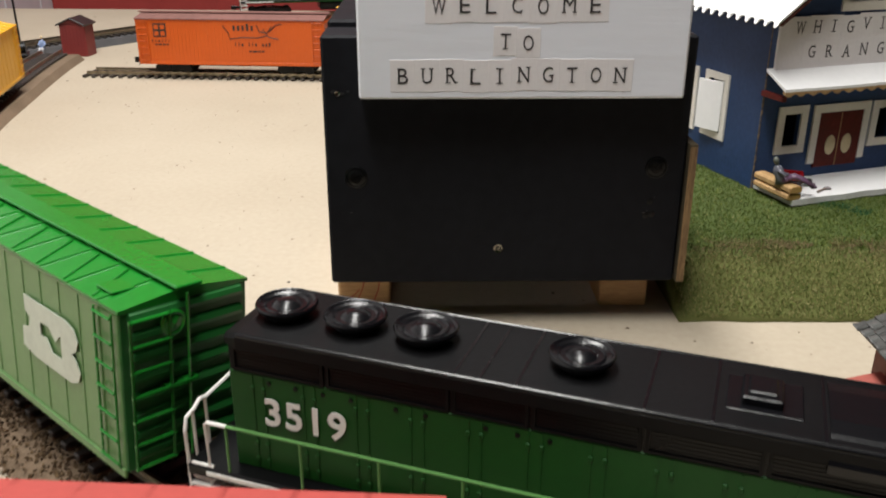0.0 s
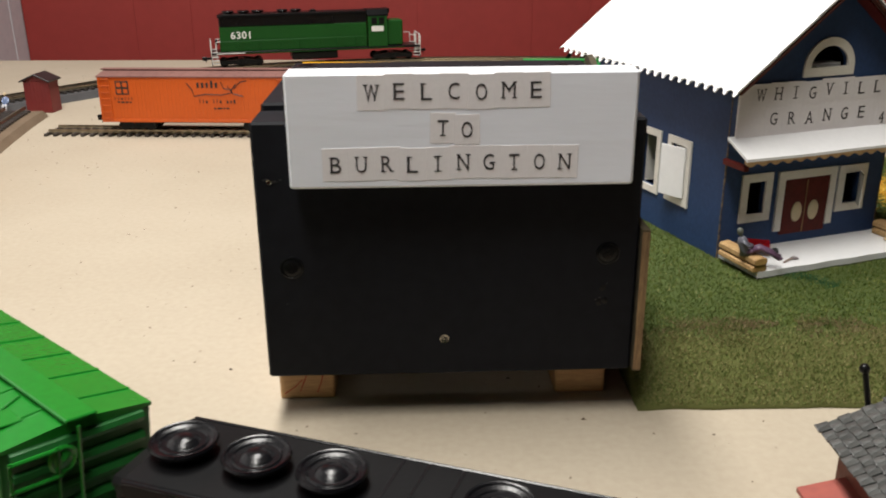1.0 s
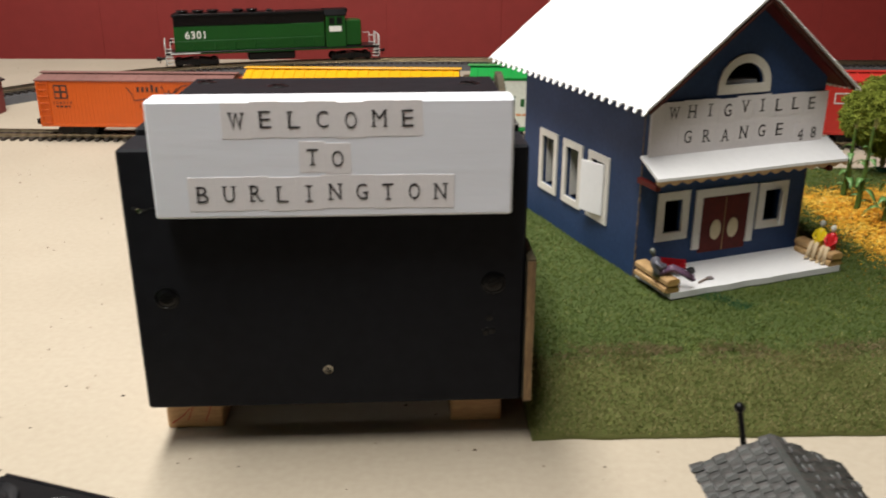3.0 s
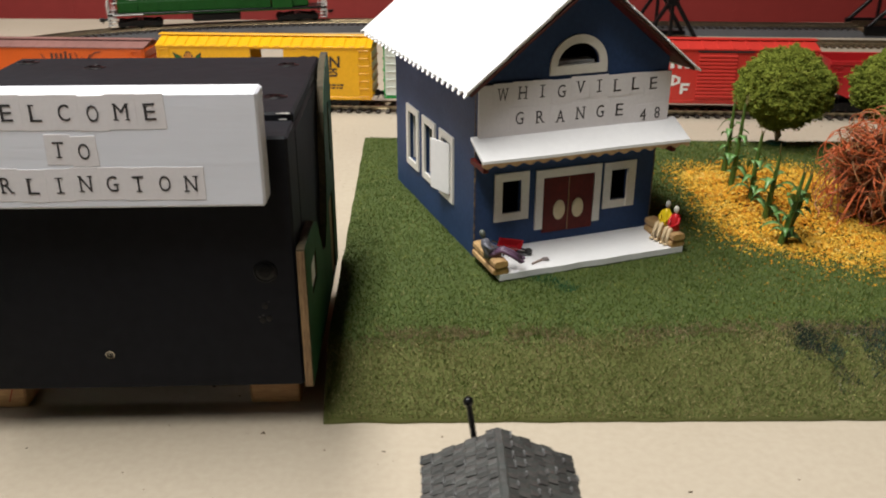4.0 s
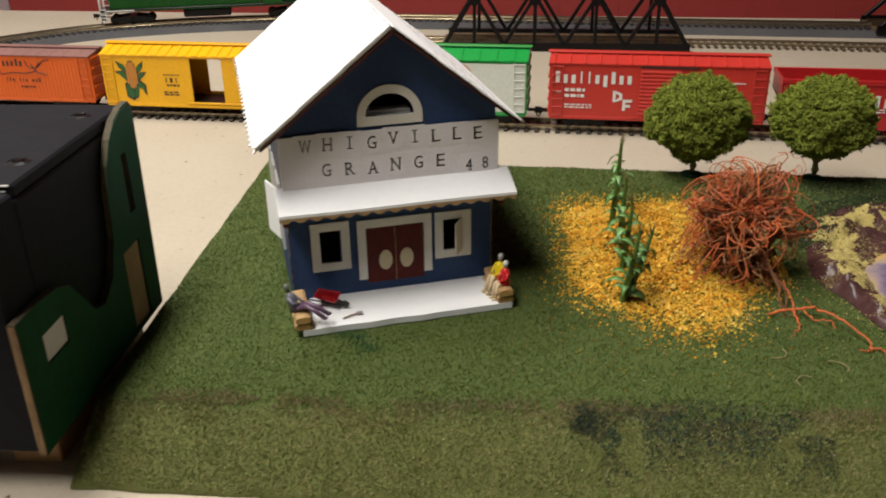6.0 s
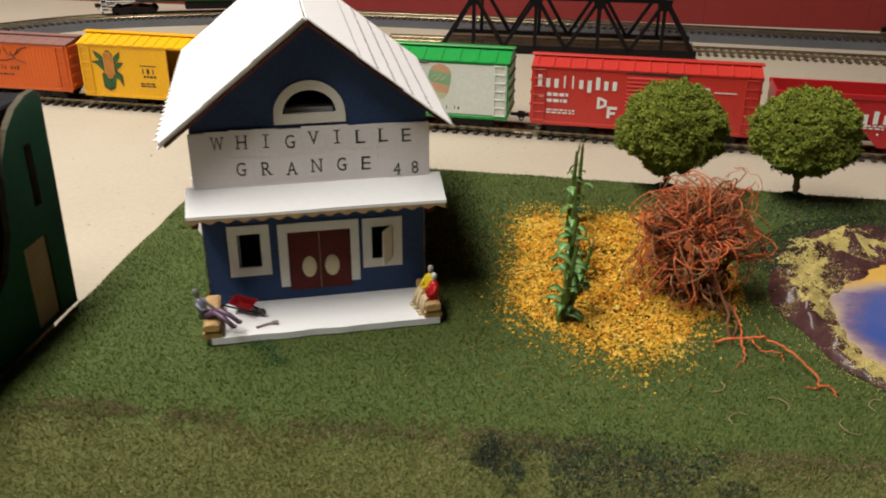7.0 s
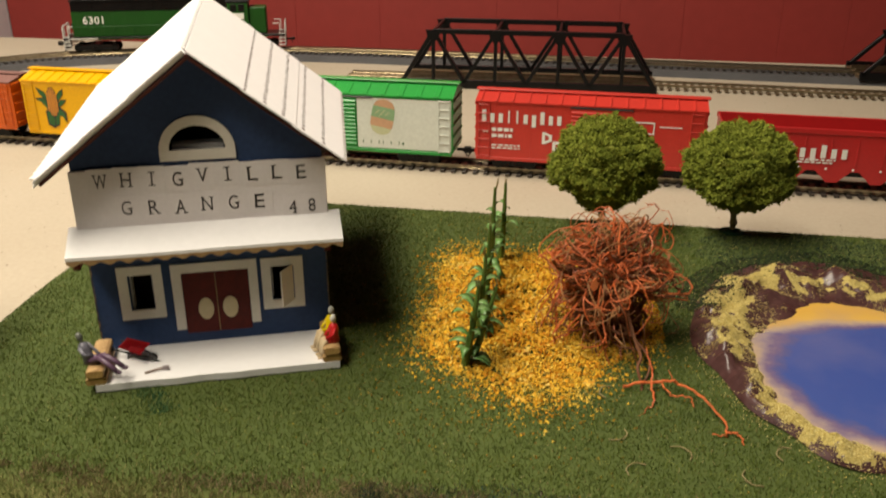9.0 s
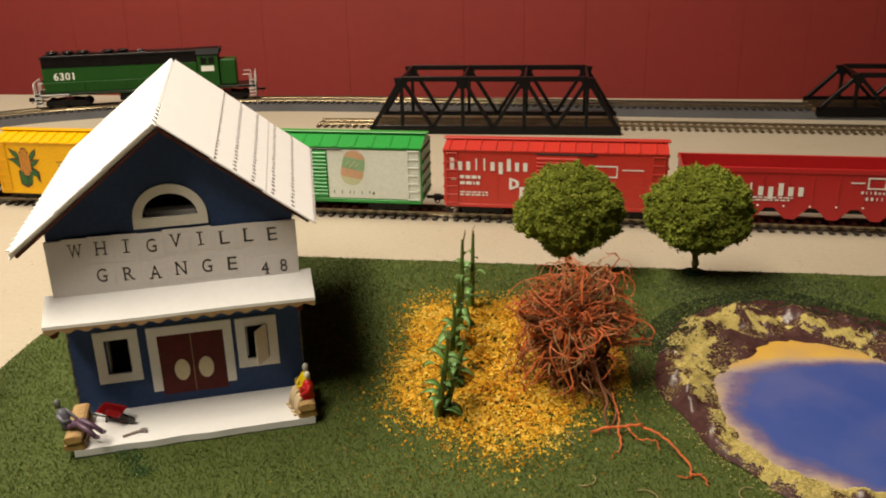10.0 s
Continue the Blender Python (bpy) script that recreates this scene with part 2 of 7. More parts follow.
def ceiling_light(x, y, length, width, power):
    m = at_cm(x, y, WZ1, 0)
    t = thing("ceiling_light", m, "white ceiling lamp with a long glowing diffuser", "ceiling light", "ceiling lights")
    Geo().box((-width / 2 - 2, -length / 2 - 2, -6), (width / 2 + 2, length / 2 + 2, 0), 0.6).make("housing", M_P_WHITE, t)
    lamp = bpy.data.lights.new("tube", "AREA")
    lamp.shape, lamp.size, lamp.size_y, lamp.energy, lamp.color = "RECTANGLE", width * CM, length * CM, power, LAMP_COLOUR
    ob = new("tube", lamp)
    ob.parent, ob.matrix_basis = t, at_cm(0, 0, -6.6)
    return t


ceiling_light(-10, 28, 124, 20, 35.5)

# ---- the layout table ----
g = Geo().box((-75, -8, -2.4), (300, 114.6, 0.0), 0.15)
table = setting("table_top", g, M_TABLE, "cream layout table board speckled with dark flecks")
table["category"] = "table"


# ---- tracks ----
def smooth_path(pts, step=0.75):
    """A Catmull-Rom line through the points, cut in even steps."""
    pts = [Vector((*p, 0)) for p in pts]
    pts = [2 * pts[0] - pts[1]] + pts + [2 * pts[-1] - pts[-2]]
    fine = []
    for i in range(1, len(pts) - 2):
        p0, p1, p2, p3 = pts[i - 1 : i + 3]
        for k in range(60):
            t = k / 60
            fine.append(0.5 * ((2 * p1) + (p2 - p0) * t + (2 * p0 - 5 * p1 + 4 * p2 - p3) * t * t + (3 * p1 - p0 - 3 * p2 + p3) * t ** 3))
    fine.append(pts[-2])
    out, left = [fine[0]], step
    for a, b in zip(fine, fine[1:]):
        d = (b - a).length
        while d >= left and d > 0:
            a = a + (b - a) * (left / d)
            out.append(a)
            d = (b - a).length
            left = step
        left -= d
    return out


def sweep(g, path, profile):
    """Sweeps a closed (across, height) profile along a path."""
    n = len(profile)
    v, f = [], []
    for k, p in enumerate(path):
        d = (path[min(k + 1, len(path) - 1)] - path[max(k - 1, 0)]).normalized()
        s = Vector((-d.y, d.x, 0))
        for a, h in profile:
            v.append((p.x + s.x * a, p.y + s.y * a, h))
    for k in range(len(path) - 1):
        for i in range(n):
            j = (i + 1) % n
            f.append((k * n + i, k * n + j, (k + 1) * n + j, (k + 1) * n + i))
    f += [tuple(range(n)), tuple(range((len(path) - 1) * n, len(path) * n))]
    g.add(v, f)


def track(pts, z, tie_mat, label, bed=None, bed_mat=None):
    path = smooth_path(pts)
    t = thing("railway_track", at_cm(0, 0, 0), label, "track", "model railway tracks")
    if bed:
        w, h = bed
        g = Geo()
        sweep(g, path, [(-w - 0.45, 0.0), (w + 0.45, 0.0), (w, h), (-w, h)])
        g.make("roadbed", bed_mat, t)
    rails = Geo()
    for side in (-0.83, 0.83):
        sweep(rails, path, [(side - 0.11, z + 0.2), (side + 0.11, z + 0.2), (side + 0.11, z + 0.24), (side + 0.04, z + 0.28), (side + 0.05, z + 0.38), (side + 0.05, z + 0.45), (side - 0.05, z + 0.45), (side - 0.05, z + 0.38), (side - 0.04, z + 0.28), (side - 0.11, z + 0.24)])
        rails.make("rail", M_RAIL, t)
        rails = Geo()
    ties, one = Geo(), None
    for k, p in enumerate(path[:-1]):
        d = path[k + 1] - path[k]
        m = Matrix.Translation((p.x, p.y, z)) @ Matrix.Rotation(math.atan2(d.y, d.x), 4, "Z")
        if k < 290:
            if one is None:
                one = Geo().box((-0.15, -1.5, 0), (0.15, 1.5, 0.22), 0.03).make("tie", tie_mat, t)
                ob = one
            else:
                ob = new("tie", one.data)
                ob.parent = t
            ob.matrix_basis = Matrix.Translation(m.translation * CM) @ m.to_3x3().to_4x4()
        else:
            ties.box((-0.15, -1.5, 0), (0.15, 1.5, 0.22), 0, m)
    if ties.v:
        o = ties.make("tie_row", tie_mat, t)
        o["kind"] = "stuff"
    return t


TA = -5.0
track([(-25.2, 74.96), (0, 72.75), (40, 69.25), (95, 64.4)], 0.0, M_TIE, "black plastic sectional track lying on the bare table")
NEAR_CURVE = [(24, 9.2), (12, 13.9), (5.7, 16.3), (0, 18.4), (-3.5, 20.4), (-8, 24.6), (-15, 31.5), (-22, 42), (-26.5, 53), (-28.9, 66), (-30.4, 76), (-31.0, 82)]
BALLAST_PATH = [(p.x, p.y) for p in smooth_path(NEAR_CURVE, 0.5)][:120]
BALLAST_DIR = [(Vector(b) - Vector(a)).normalized() for a, b in zip(BALLAST_PATH, BALLAST_PATH[1:])]
BALLAST_DIR.append(BALLAST_DIR[-1])
track(NEAR_CURVE, 0.5, M_TIE, "black tied track on brown ballast along the table's near edge", (2.3, 0.5), M_BED_CORK)
track([(110, 100.0), (60, 103.6), (24, 107.2), (8, 108.2), (-2, 107.3), (-11, 105.2), (-19.5, 101.6), (-25.5, 96.6), (-29.5, 91.6), (-32.6, 87.6), (-36.5, 82.5), (-44, 74)], 0.6, M_TIE, "dark track on a raised grey roadbed in front of the wall", (2.2, 0.6), M_BED_GREY)
track([(14, 98.9), (45, 97.4), (66, 95.4), (110, 91.5)], 0.05, M_TIE_BROWN, "brown tied brass track leading through the truss bridge")


# ---- the black box with the welcome sign ----
def screw_head(g, c, axis="y", r=0.33):
    """A painted-over countersunk screw: a shallow dish with a cross cut."""
    q = {"y": Matrix.Rotation(math.pi / 2, 4, "X"), "z": Matrix.Identity(4)}[axis]
    g.turned([(r * 1.15, 0), (r * 1.12, 0.02), (r * 1.0, 0.035), (r * 0.94, 0.006), (r * 0.9, 0.01), (r * 0.6, 0.045), (0.01, 0.055)], n=20, m=Matrix.Translation(c) @ q)
    for ang in (0.45, 0.45 + math.pi / 2):
        for side in (-1, 1):
            g.box((-r * 0.55, side * 0.055 - 0.012, 0.03), (r * 0.55, side * 0.055 + 0.012, 0.07), 0, Matrix.Translation(c) @ q @ Matrix.Rotation(ang, 4, "Z"))


box = thing("wooden_box", at_cm(5.36, 29.4, 0, 0.3), "black painted wooden box raised on two pine blocks", "box")
W2, BZ0, BZ1, BD = 5.92, 1.75, 10.2, 10.6
Geo().box((-W2, 0, BZ0), (W2, 1.8, BZ1 - 0.02), 0.08).make("front_board", M_BLACK, box)
Geo().box((-W2, BD - 1.5, BZ0), (W2, BD, BZ1 - 0.02), 0.08).make("back_board", M_BLACK, box)
Geo().box((-W2, 1.82, BZ0), (-W2 + 1.2, BD - 1.52, BZ1 - 0.3), 0.08).make("side_board", M_BLACK, box)
Geo().box((W2 - 1.2, 1.82, BZ0), (W2, BD - 1.52, BZ1 - 0.3), 0.08).make("side_board", M_BLACK, box)
Geo().box((-W2 + 0.05, 1.95, BZ1 - 0.28), (W2 - 0.05, BD, BZ1 + 0.18), 0.08).make("top_board", M_BLACK, box)
for x, z, k in ((-4.94, 5.58, 1), (4.96, 5.88, 0)):
    g = Geo()
    screw_head(g, (x, -0.005, z))
    g.make("screw", M_P_BLACK, box)
for x, yy in ((5.05, 4.0), (4.85, 9.05), (-2.4, 8.8), (-5.25, 9.75)):
    g = Geo()
    screw_head(g, (x, yy, BZ1 + 0.17), "z", 0.36)
    g.make("screw", M_P_BLACK, box)
M_NAIL = material("bright_nail_steel", (0.55, 0.52, 0.45), (0.10, 0.09, 0.08), 0.2, metal=1.0, big=300, fine=900)
M_CHIP = material("chipped_paint_wood", (0.55, 0.53, 0.50), (0.22, 0.20, 0.18), 0.5, big=200, fine=900)
rnd_chip = random.Random(8)
# chips on the top edge, a smudge upper left, painted glints lower down
for x, y, z, w, along in ((W2 - 0.28, 1.95, BZ1 + 0.15, 0.3, 0), (W2 - 0.35, 1.9, BZ1 - 0.02, 0.22, 0), (-5.55, -0.005, 8.42, 0.16, 1), (-5.32, -0.005, 8.36, 0.14, 1), (-5.1, -0.005, 8.42, 0.09, 1), (4.66, -0.005, 4.3, 0.08, 1), (4.78, -0.005, 4.36, 0.06, 1), (4.98, -0.005, 4.85, 0.05, 1), (-5.15, -0.005, 4.35, 0.05, 1)):
    pts_chip = [(math.cos(k * 1.05) * w * rnd_chip.uniform(0.4, 1.0), math.sin(k * 1.05) * w * 0.4 * rnd_chip.uniform(0.4, 1.0)) for k in range(6)]
    Geo().plate([pts_chip], -0.012, 0.012, (lambda u, v, t, c=(x, y, z): (c[0] + u, c[1] + t, c[2] + v)) if along else (lambda u, v, t, c=(x, y, z): (c[0] + u, c[1] + v, c[2] + t))).make("paint_chip", M_CHIP if w > 0.2 else M_P_GREY, box, "chipped spots and painted glints on the black paint")
for x, z, r in ((-0.2, 3.03, 0.11), (-5.45, 8.35, 0.06)):
    g = Geo().turned([(r * 1.5, 0), (r * 1.4, 0.03), (r, 0.02), (r * 0.9, -0.1), (0.01, -0.12)], n=14, m=Matrix.Translation((x, 0.0, z)) @ Matrix.Rotation(math.pi / 2, 4, "X"))
    g.make("nail", M_NAIL, box, "bare steel nail in a hole")
for x, z in ((4.75, 4.2), (4.95, 4.25), (4.85, 4.7)):
    Geo().ball((x, 0.0, z), 0.1, 8, 6, (1, 0.25, 1.2)).make("glue_drop", M_P_BLACK, box)
for x0, x1 in ((-5.9, -4.0), (3.75, 5.5)):
    Geo().box((x0, 1.65, 0), (x1, 9.6, BZ0), 0.06).make("foot_block", M_PINE, box, "raw pine block with red pencil marks")

M_PENCIL = material("red_pencil", (0.45, 0.07, 0.04), (0.35, 0.05, 0.03), 0.8)
for x0, z0, x1, z1 in ((-5.75, 0.2, -5.1, 0.75), (-5.2, 0.3, -4.9, 1.3), (-4.6, 0.25, -4.35, 1.25)):
    Geo().tube([(x0, 1.65, z0), ((x0 + x1) / 2 + 0.06, 1.648, (z0 + z1) / 2), (x1, 1.65, z1)], 0.022, 5).make("pencil_mark", M_PENCIL, box, "red pencil stroke")

board = thing("sign_board", at_cm(5.70, 28.4, 8.40, 0.3), "white painted wooden sign board with typed paper labels", "sign")
Geo().box((-5.02, 0, 0), (5.0, 0.98, 3.34), 0.07).make("board", M_WHITE, board)


def label_row(text, x0, pitch, z, parent, tile_h, letter, seed):
    """Typed letters, each on its own square of paper glued side by side."""
    rnd = random.Random(seed)
    n = len(text)
    for k, ch in enumerate(text):
        x = x0 + k * pitch
        dz, tilt = rnd.uniform(-0.03, 0.03), rnd.uniform(-1.2, 1.2)
        if ch == " ":
            continue
        m = at_cm(x, -0.012 - 0.004 * (k % 2), z + dz, 0, 0, tilt)
        tile = Geo().box((-pitch * 0.53, 0, -tile_h / 2), (pitch * 0.53, 0.03, tile_h / 2), 0.008).make("paper_label", M_PAPER, parent, at=m)
        serif_letter(ch, letter, tile)


# stems with slab feet: (place across the letter -1..1, top 1 or foot -1, half length in letter heights)
SLABS = {"E": [(-0.66, 1, 0.13), (-0.66, -1, 0.13)], "L": [(-0.6, 1, 0.17), (-0.7, -1, 0.12)], "B": [(-0.75, 1, 0.12), (-0.75, -1, 0.12)], "R": [(-0.75, 1, 0.12), (-0.68, -1, 0.16), (0.95, -1, 0.1)],
         "T": [(0, -1, 0.17)], "I": [(0, 1, 0.22), (0, -1, 0.22)], "N": [(-0.9, 1, 0.1), (-0.8, -1, 0.15), (0.8, 1, 0.15)], "U": [(-0.8, 1, 0.14), (0.8, 1, 0.14)],
         "M": [(-0.9, 1, 0.1), (-0.85, -1, 0.13), (0.9, 1, 0.1), (0.85, -1, 0.13)], "W": [(-0.85, 1, 0.13), (0.85, 1, 0.13)], "H": [(-0.8, 1, 0.14), (-0.8, -1, 0.14), (0.8, 1, 0.14), (0.8, -1, 0.14)],
         "V": [(-0.85, 1, 0.13), (0.85, 1, 0.13)], "A": [(-0.9, -1, 0.14), (0.9, -1, 0.14)], "G": [(0.72, 0, 0.16)], "4": [(0.38, -1, 0.15)]}


def serif_letter(ch, h, parent):
    """A typewriter capital: the built-in font set to an even width, with slab feet."""
    ob = words(ch, h * 1.38, M_INK, parent, at_cm(0, -0.012, -h / 2), "letter", 0.004, 1.0, -0.002)
    co = [v.co for v in ob.data.vertices]
    lo, hi = min(c.x for c in co), max(c.x for c in co)
    b0, b1 = min(c.y for c in co), max(c.y for c in co)
    w = h * {"I": 0.10, "W": 0.84, "M": 0.80, "O": 0.68, "N": 0.70, "4": 0.56, "8": 0.52}.get(ch, 0.66)
    for v in ob.data.vertices:
        v.co.x = ((v.co.x - lo) / (hi - lo) - 0.5) * w * CM
        v.co.y = (v.co.y - b0) / (b1 - b0) * h * CM
    g = Geo()
    s = h * 0.035
    for x, side, hw in SLABS.get(ch, []):
        z = side * (h / 2 - s) if side else -h * 0.03
        g.box((x * w / 2 - hw * h, -0.017, z - s), (x * w / 2 + hw * h, -0.009, z + s))
    if g.v:
        g.make("serif", M_INK, parent)


label_row("WELCOME", -2.57, 0.773, 2.80, board, 1.0, 0.47, 1)
label_row("TO", -0.57, 0.69, 1.73, board, 0.88, 0.46, 2)
label_row("BURLINGTON", -3.66, 0.735, 0.73, board, 0.98, 0.47, 3)

# ---- the green painted plywood house front leaning on the box ----
facade = thing("plywood_facade", at_cm(11.33, 29.25, 0, 0.3), "dark green plywood building front standing against the black box", "facade")
outline = [(0, 1.8), (10.55, 1.7), (10.75, 10.35), (10.45, 10.62), (9.8, 10.58), (9.0, 10.3), (8.3, 9.75), (7.75, 8.9), (7.5, 8.0), (7.25, 6.2), (6.6, 4.9), (5.7, 4.3), (4.9, 4.5), (4.2, 5.35), (3.5, 6.2), (2.7, 6.55), (1.5, 6.68), (0, 6.68)]
holes = [rect(1.25, 2.75, 4.5, 5.55), rect(7.75, 9.3, 1.9, 5.3), rect(9.0, 9.5, 6.5, 8.9)]
Geo().plate([outline] + [list(reversed(h)) for h in holes], 0.0, 0.25, lambda u, w, t: (t, u, w)).make("panel", M_PLY_DARK, facade, "plywood with dark edges, shade put into their colour")
Geo().box((0.005, -0.025, 1.85), (0.245, -0.001, 6.62)).make("raw_edge", M_PLY_EDGE, facade, "bare sawn plywood edge")
Geo().plate([[(u * 0.985 + 0.06, w * 0.99 + 0.04) for u, w in outline]] + [list(reversed(h)) for h in holes], 0.252, 0.27, lambda u, w, t: (t, u, w)).make("painted_face", M_GREEN_PANEL, facade, "dark green painted face")
Geo().box((0.05, 7.8, 1.95), (0.2, 9.25, 5.25)).make("door_leaf", M_KRAFT, facade, "bare brown door")
Geo().box((0.1, 1.2, 4.4), (0.2, 2.8, 5.65)).make("window_paper", M_PAPER, facade, "white paper behind the window")

# ---- the grass mat ----
GX0, GX1, GY0, GY1, GZ = 11.75, 62.0, 29.75, 57.3, 1.75


def grass_height(x, y):
    k = (y - GY0) / 2.9
    h = 0.12 + (GZ - 0.12) * min(1.0, max(0.0, k))
    s = max(0.0, 1 - abs(y - GY0 - 2.9) / 1.0)
    h -= 0.10 * s * s
    return h + 0.06 * noise.noise(Vector((x * 0.35, y * 0.35, 3.0))) + 0.02 * noise.noise(Vector((x * 2.5, y * 2.5, 1.0)))


def back_edge(x):
    return GY1 + 0.6 - 0.062 * (x - 12)


def front_edge(x):
    return GY0 - 0.02 * (x - 12)


g = Geo()
nx, ny = 200, 110
verts, faces = [], []
for j in range(ny + 1):
    for i in range(nx + 1):
        x = GX0 + (GX1 - GX0) * i / nx
        f0, b0 = front_edge(x), back_edge(x)
        y = f0 + (b0 - f0) * j / ny
        x += 0.05 * noise.noise(Vector((y * 0.6, 7, 0))) if i == 0 else 0
        verts.append((x, y + (0.06 * noise.noise(Vector((x * 0.8, 9, 0))) if j == 0 else 0), grass_height(x, y + (GY0 - f0))))
for j in range(ny):
    for i in range(nx):
        a = j * (nx + 1) + i
        faces.append((a, a + 1, a + nx + 2, a + nx + 1))
rim = [i for i in range(nx + 1)] + [j * (nx + 1) + nx for j in range(1, ny + 1)] + [ny * (nx + 1) + i for i in range(nx - 1, -1, -1)] + [j * (nx + 1) for j in range(ny - 1, 0, -1)]
base = len(verts)
verts += [(verts[i][0], verts[i][1], 0.0) for i in rim]
for k in range(len(rim)):
    q = (k + 1) % len(rim)
    faces.append((rim[k], rim[q], base + q, base + k))
g.add(verts, faces)
def worn_front(mat):
    """The flocking is rubbed tan on the sloping front of the mat."""
    nt = mat.node_tree
    bsdf = nt.nodes["Principled BSDF"]
    green = bsdf.inputs["Base Color"].links[0].from_socket
    co = nt.nodes.new("ShaderNodeTexCoord")
    xyz = nt.nodes.new("ShaderNodeSeparateXYZ")
    nt.links.new(co.outputs["Object"], xyz.inputs[0])
    n = nt.nodes.new("ShaderNodeTexNoise")
    n.inputs["Scale"].default_value, n.inputs["Detail"].default_value, n.inputs["Roughness"].default_value = 45.0, 8.0, 0.7
    nt.links.new(co.outputs["Object"], n.inputs["Vector"])
    edge = nt.nodes.new("ShaderNodeMath")
    edge.operation = "MULTIPLY_ADD"
    nt.links.new(n.outputs["Fac"], edge.inputs[0])
    edge.inputs[1].default_value = 0.012
    nt.links.new(xyz.outputs["Y"], edge.inputs[2])
    fade = nt.nodes.new("ShaderNodeMapRange")
    fade.inputs[1].default_value, fade.inputs[2].default_value = 0.334, 0.324
    fade.inputs[3].default_value, fade.inputs[4].default_value = 0.0, 0.62
    nt.links.new(edge.outputs[0], fade.inputs[0])
    mix = nt.nodes.new("ShaderNodeMix")
    mix.data_type = "RGBA"
    nt.links.new(fade.outputs[0], mix.inputs[0])
    nt.links.new(green, mix.inputs[6])
    mix.inputs[7].default_value = (0.108, 0.105, 0.026, 1)
    nt.links.new(mix.outputs[2], bsdf.inputs["Base Color"])


worn_front(M_GRASS)
tagged(g.make("grass_mat", M_GRASS, smooth=True), "green flocked grass mat over a low board, worn along its front fold", "grass", kind="structure")

M_KRAFT_WORN = material("worn_card_edge", (0.22, 0.15, 0.08), (0.02, 0.03, 0.07), 0.8, big=120, fine=500, mix=0.85)

# ---- the grange hall ----
hall = thing("grange_hall", at_cm(21.55, 40.82, GZ, 18.3), "navy blue card model hall with a white corrugated roof and porch", "model house")
HW, HD, EZ, RZ = 4.35, 11.0, 8.2, 11.6
front_windows = [rect(-3.05, -2.25, 1.85, 3.35), rect(2.2, 3.0, 1.85, 3.3)]
AZ, UZ = 8.13, 5.3
arch_hole = [(0.98 * math.cos(math.pi * k / 16), AZ + 0.92 * math.sin(math.pi * k / 16)) for k in range(17)]
Geo().plate([rect(-HW, HW, 0, UZ), front_windows[0][::-1], front_windows[1][::-1]], 0.0, 0.2).make("front_wall", M_NAVY, hall)
Geo().plate([[(-HW, UZ), (HW, UZ), (HW, EZ), (0, RZ), (-HW, EZ)], arch_hole[::-1]], -0.38, -0.18).make("gable_wall", M_NAVY, hall)
Geo().box((-HW, -0.18, UZ), (HW, 0.2, UZ + 0.2)).make("gable_ledge", M_NAVY, hall)
for x in (-HW, HW - 0.2):
    Geo().box((x, -0.18, UZ + 0.2), (x + 0.2, 0.2, EZ)).make("gable_return", M_NAVY, hall)
Geo().plate([[(-HW, 0), (HW, 0), (HW, EZ), (0, RZ), (-HW, EZ)]], HD - 0.2, HD).make("back_wall", M_NAVY, hall)
side_holes = [rect(2.7, 3.92, 1.9, 4.4), rect(5.1, 6.35, 1.9, 4.4), rect(7.55, 8.85, 1.9, 4.4)]
Geo().plate([rect(0.2, HD - 0.2, 0, EZ)] + [h[::-1] for h in side_holes], -HW, -HW + 0.2, lambda u, w, t: (t, u, w)).make("side_wall", M_NAVY, hall)
Geo().box((HW - 0.2, 0.2, 0), (HW, HD - 0.2, EZ)).make("side_wall", M_NAVY, hall)
# floor coloured near-black so the inside reads as unlit
Geo().box((-HW + 0.2, 0.2, 0.0), (HW - 0.2, HD - 0.2, 0.08)).make("inner_floor", M_SHADE_DARK, hall)


def frame_ring(x0, x1, z0, z1, b, y0, y1, place=None):
    return Geo().plate([rect(x0, x1, z0, z1), rect(x0 + b, x1 - b, z0 + b, z1 - b)[::-1]], y0, y1, place)


for x0, x1, z0, z1 in ((-3.45, -1.84, 1.53, 3.7), (1.81, 3.4, 1.48, 3.62)):
    w = thing("window", at_cm(0, 0), "", "")
    for key in list(w.keys()):
        del w[key]
    w.parent = hall
    frame_ring(x0, x1, z0, z1, 0.36, -0.09, 0.02).make("frame", M_CREAM, w)
    Geo().box((x0 + 0.3, 0.35, z0 + 0.2), (x0 + 0.42, 0.9, z1 - 0.2)).make("inner_jamb", M_CREAM, w)
    if x0 > 0:
        Geo().box((0, -0.03, 0), (0.80, 0.03, 1.5), 0.01).make("shutter", M_CREAM, w, "cream shutter standing open", at=at_cm(x1 - 0.42, -0.1, z0 + 0.33, 236))
entry = new("entry_door")
entry.parent = hall
Geo().plate([[(-1.52, 0.92), (-1.16, 0.92), (-1.16, 3.28), (1.32, 3.28), (1.32, 0.97), (1.66, 0.97), (1.66, 3.65), (-1.52, 3.65)]], -0.1, 0.0).make("frame", M_CREAM, entry)
for s, x0, x1 in ((-1, -1.15, 0.06), (1, 0.10, 1.31)):
    leaf = Geo().box((x0, -0.07, 0.72), (x1, 0.05, 3.26), 0.02).make("door_leaf", M_MAROON, entry, "maroon double door leaf")
    Geo().ball((-0.36 if s < 0 else 0.55, -0.09, 1.74), 0.29, 16, 10, (1, 0.18, 1.6)).make("door_plate", material("ivory_card", (0.66, 0.56, 0.36), (0.58, 0.48, 0.30), 0.6), leaf, "ivory oval plate")
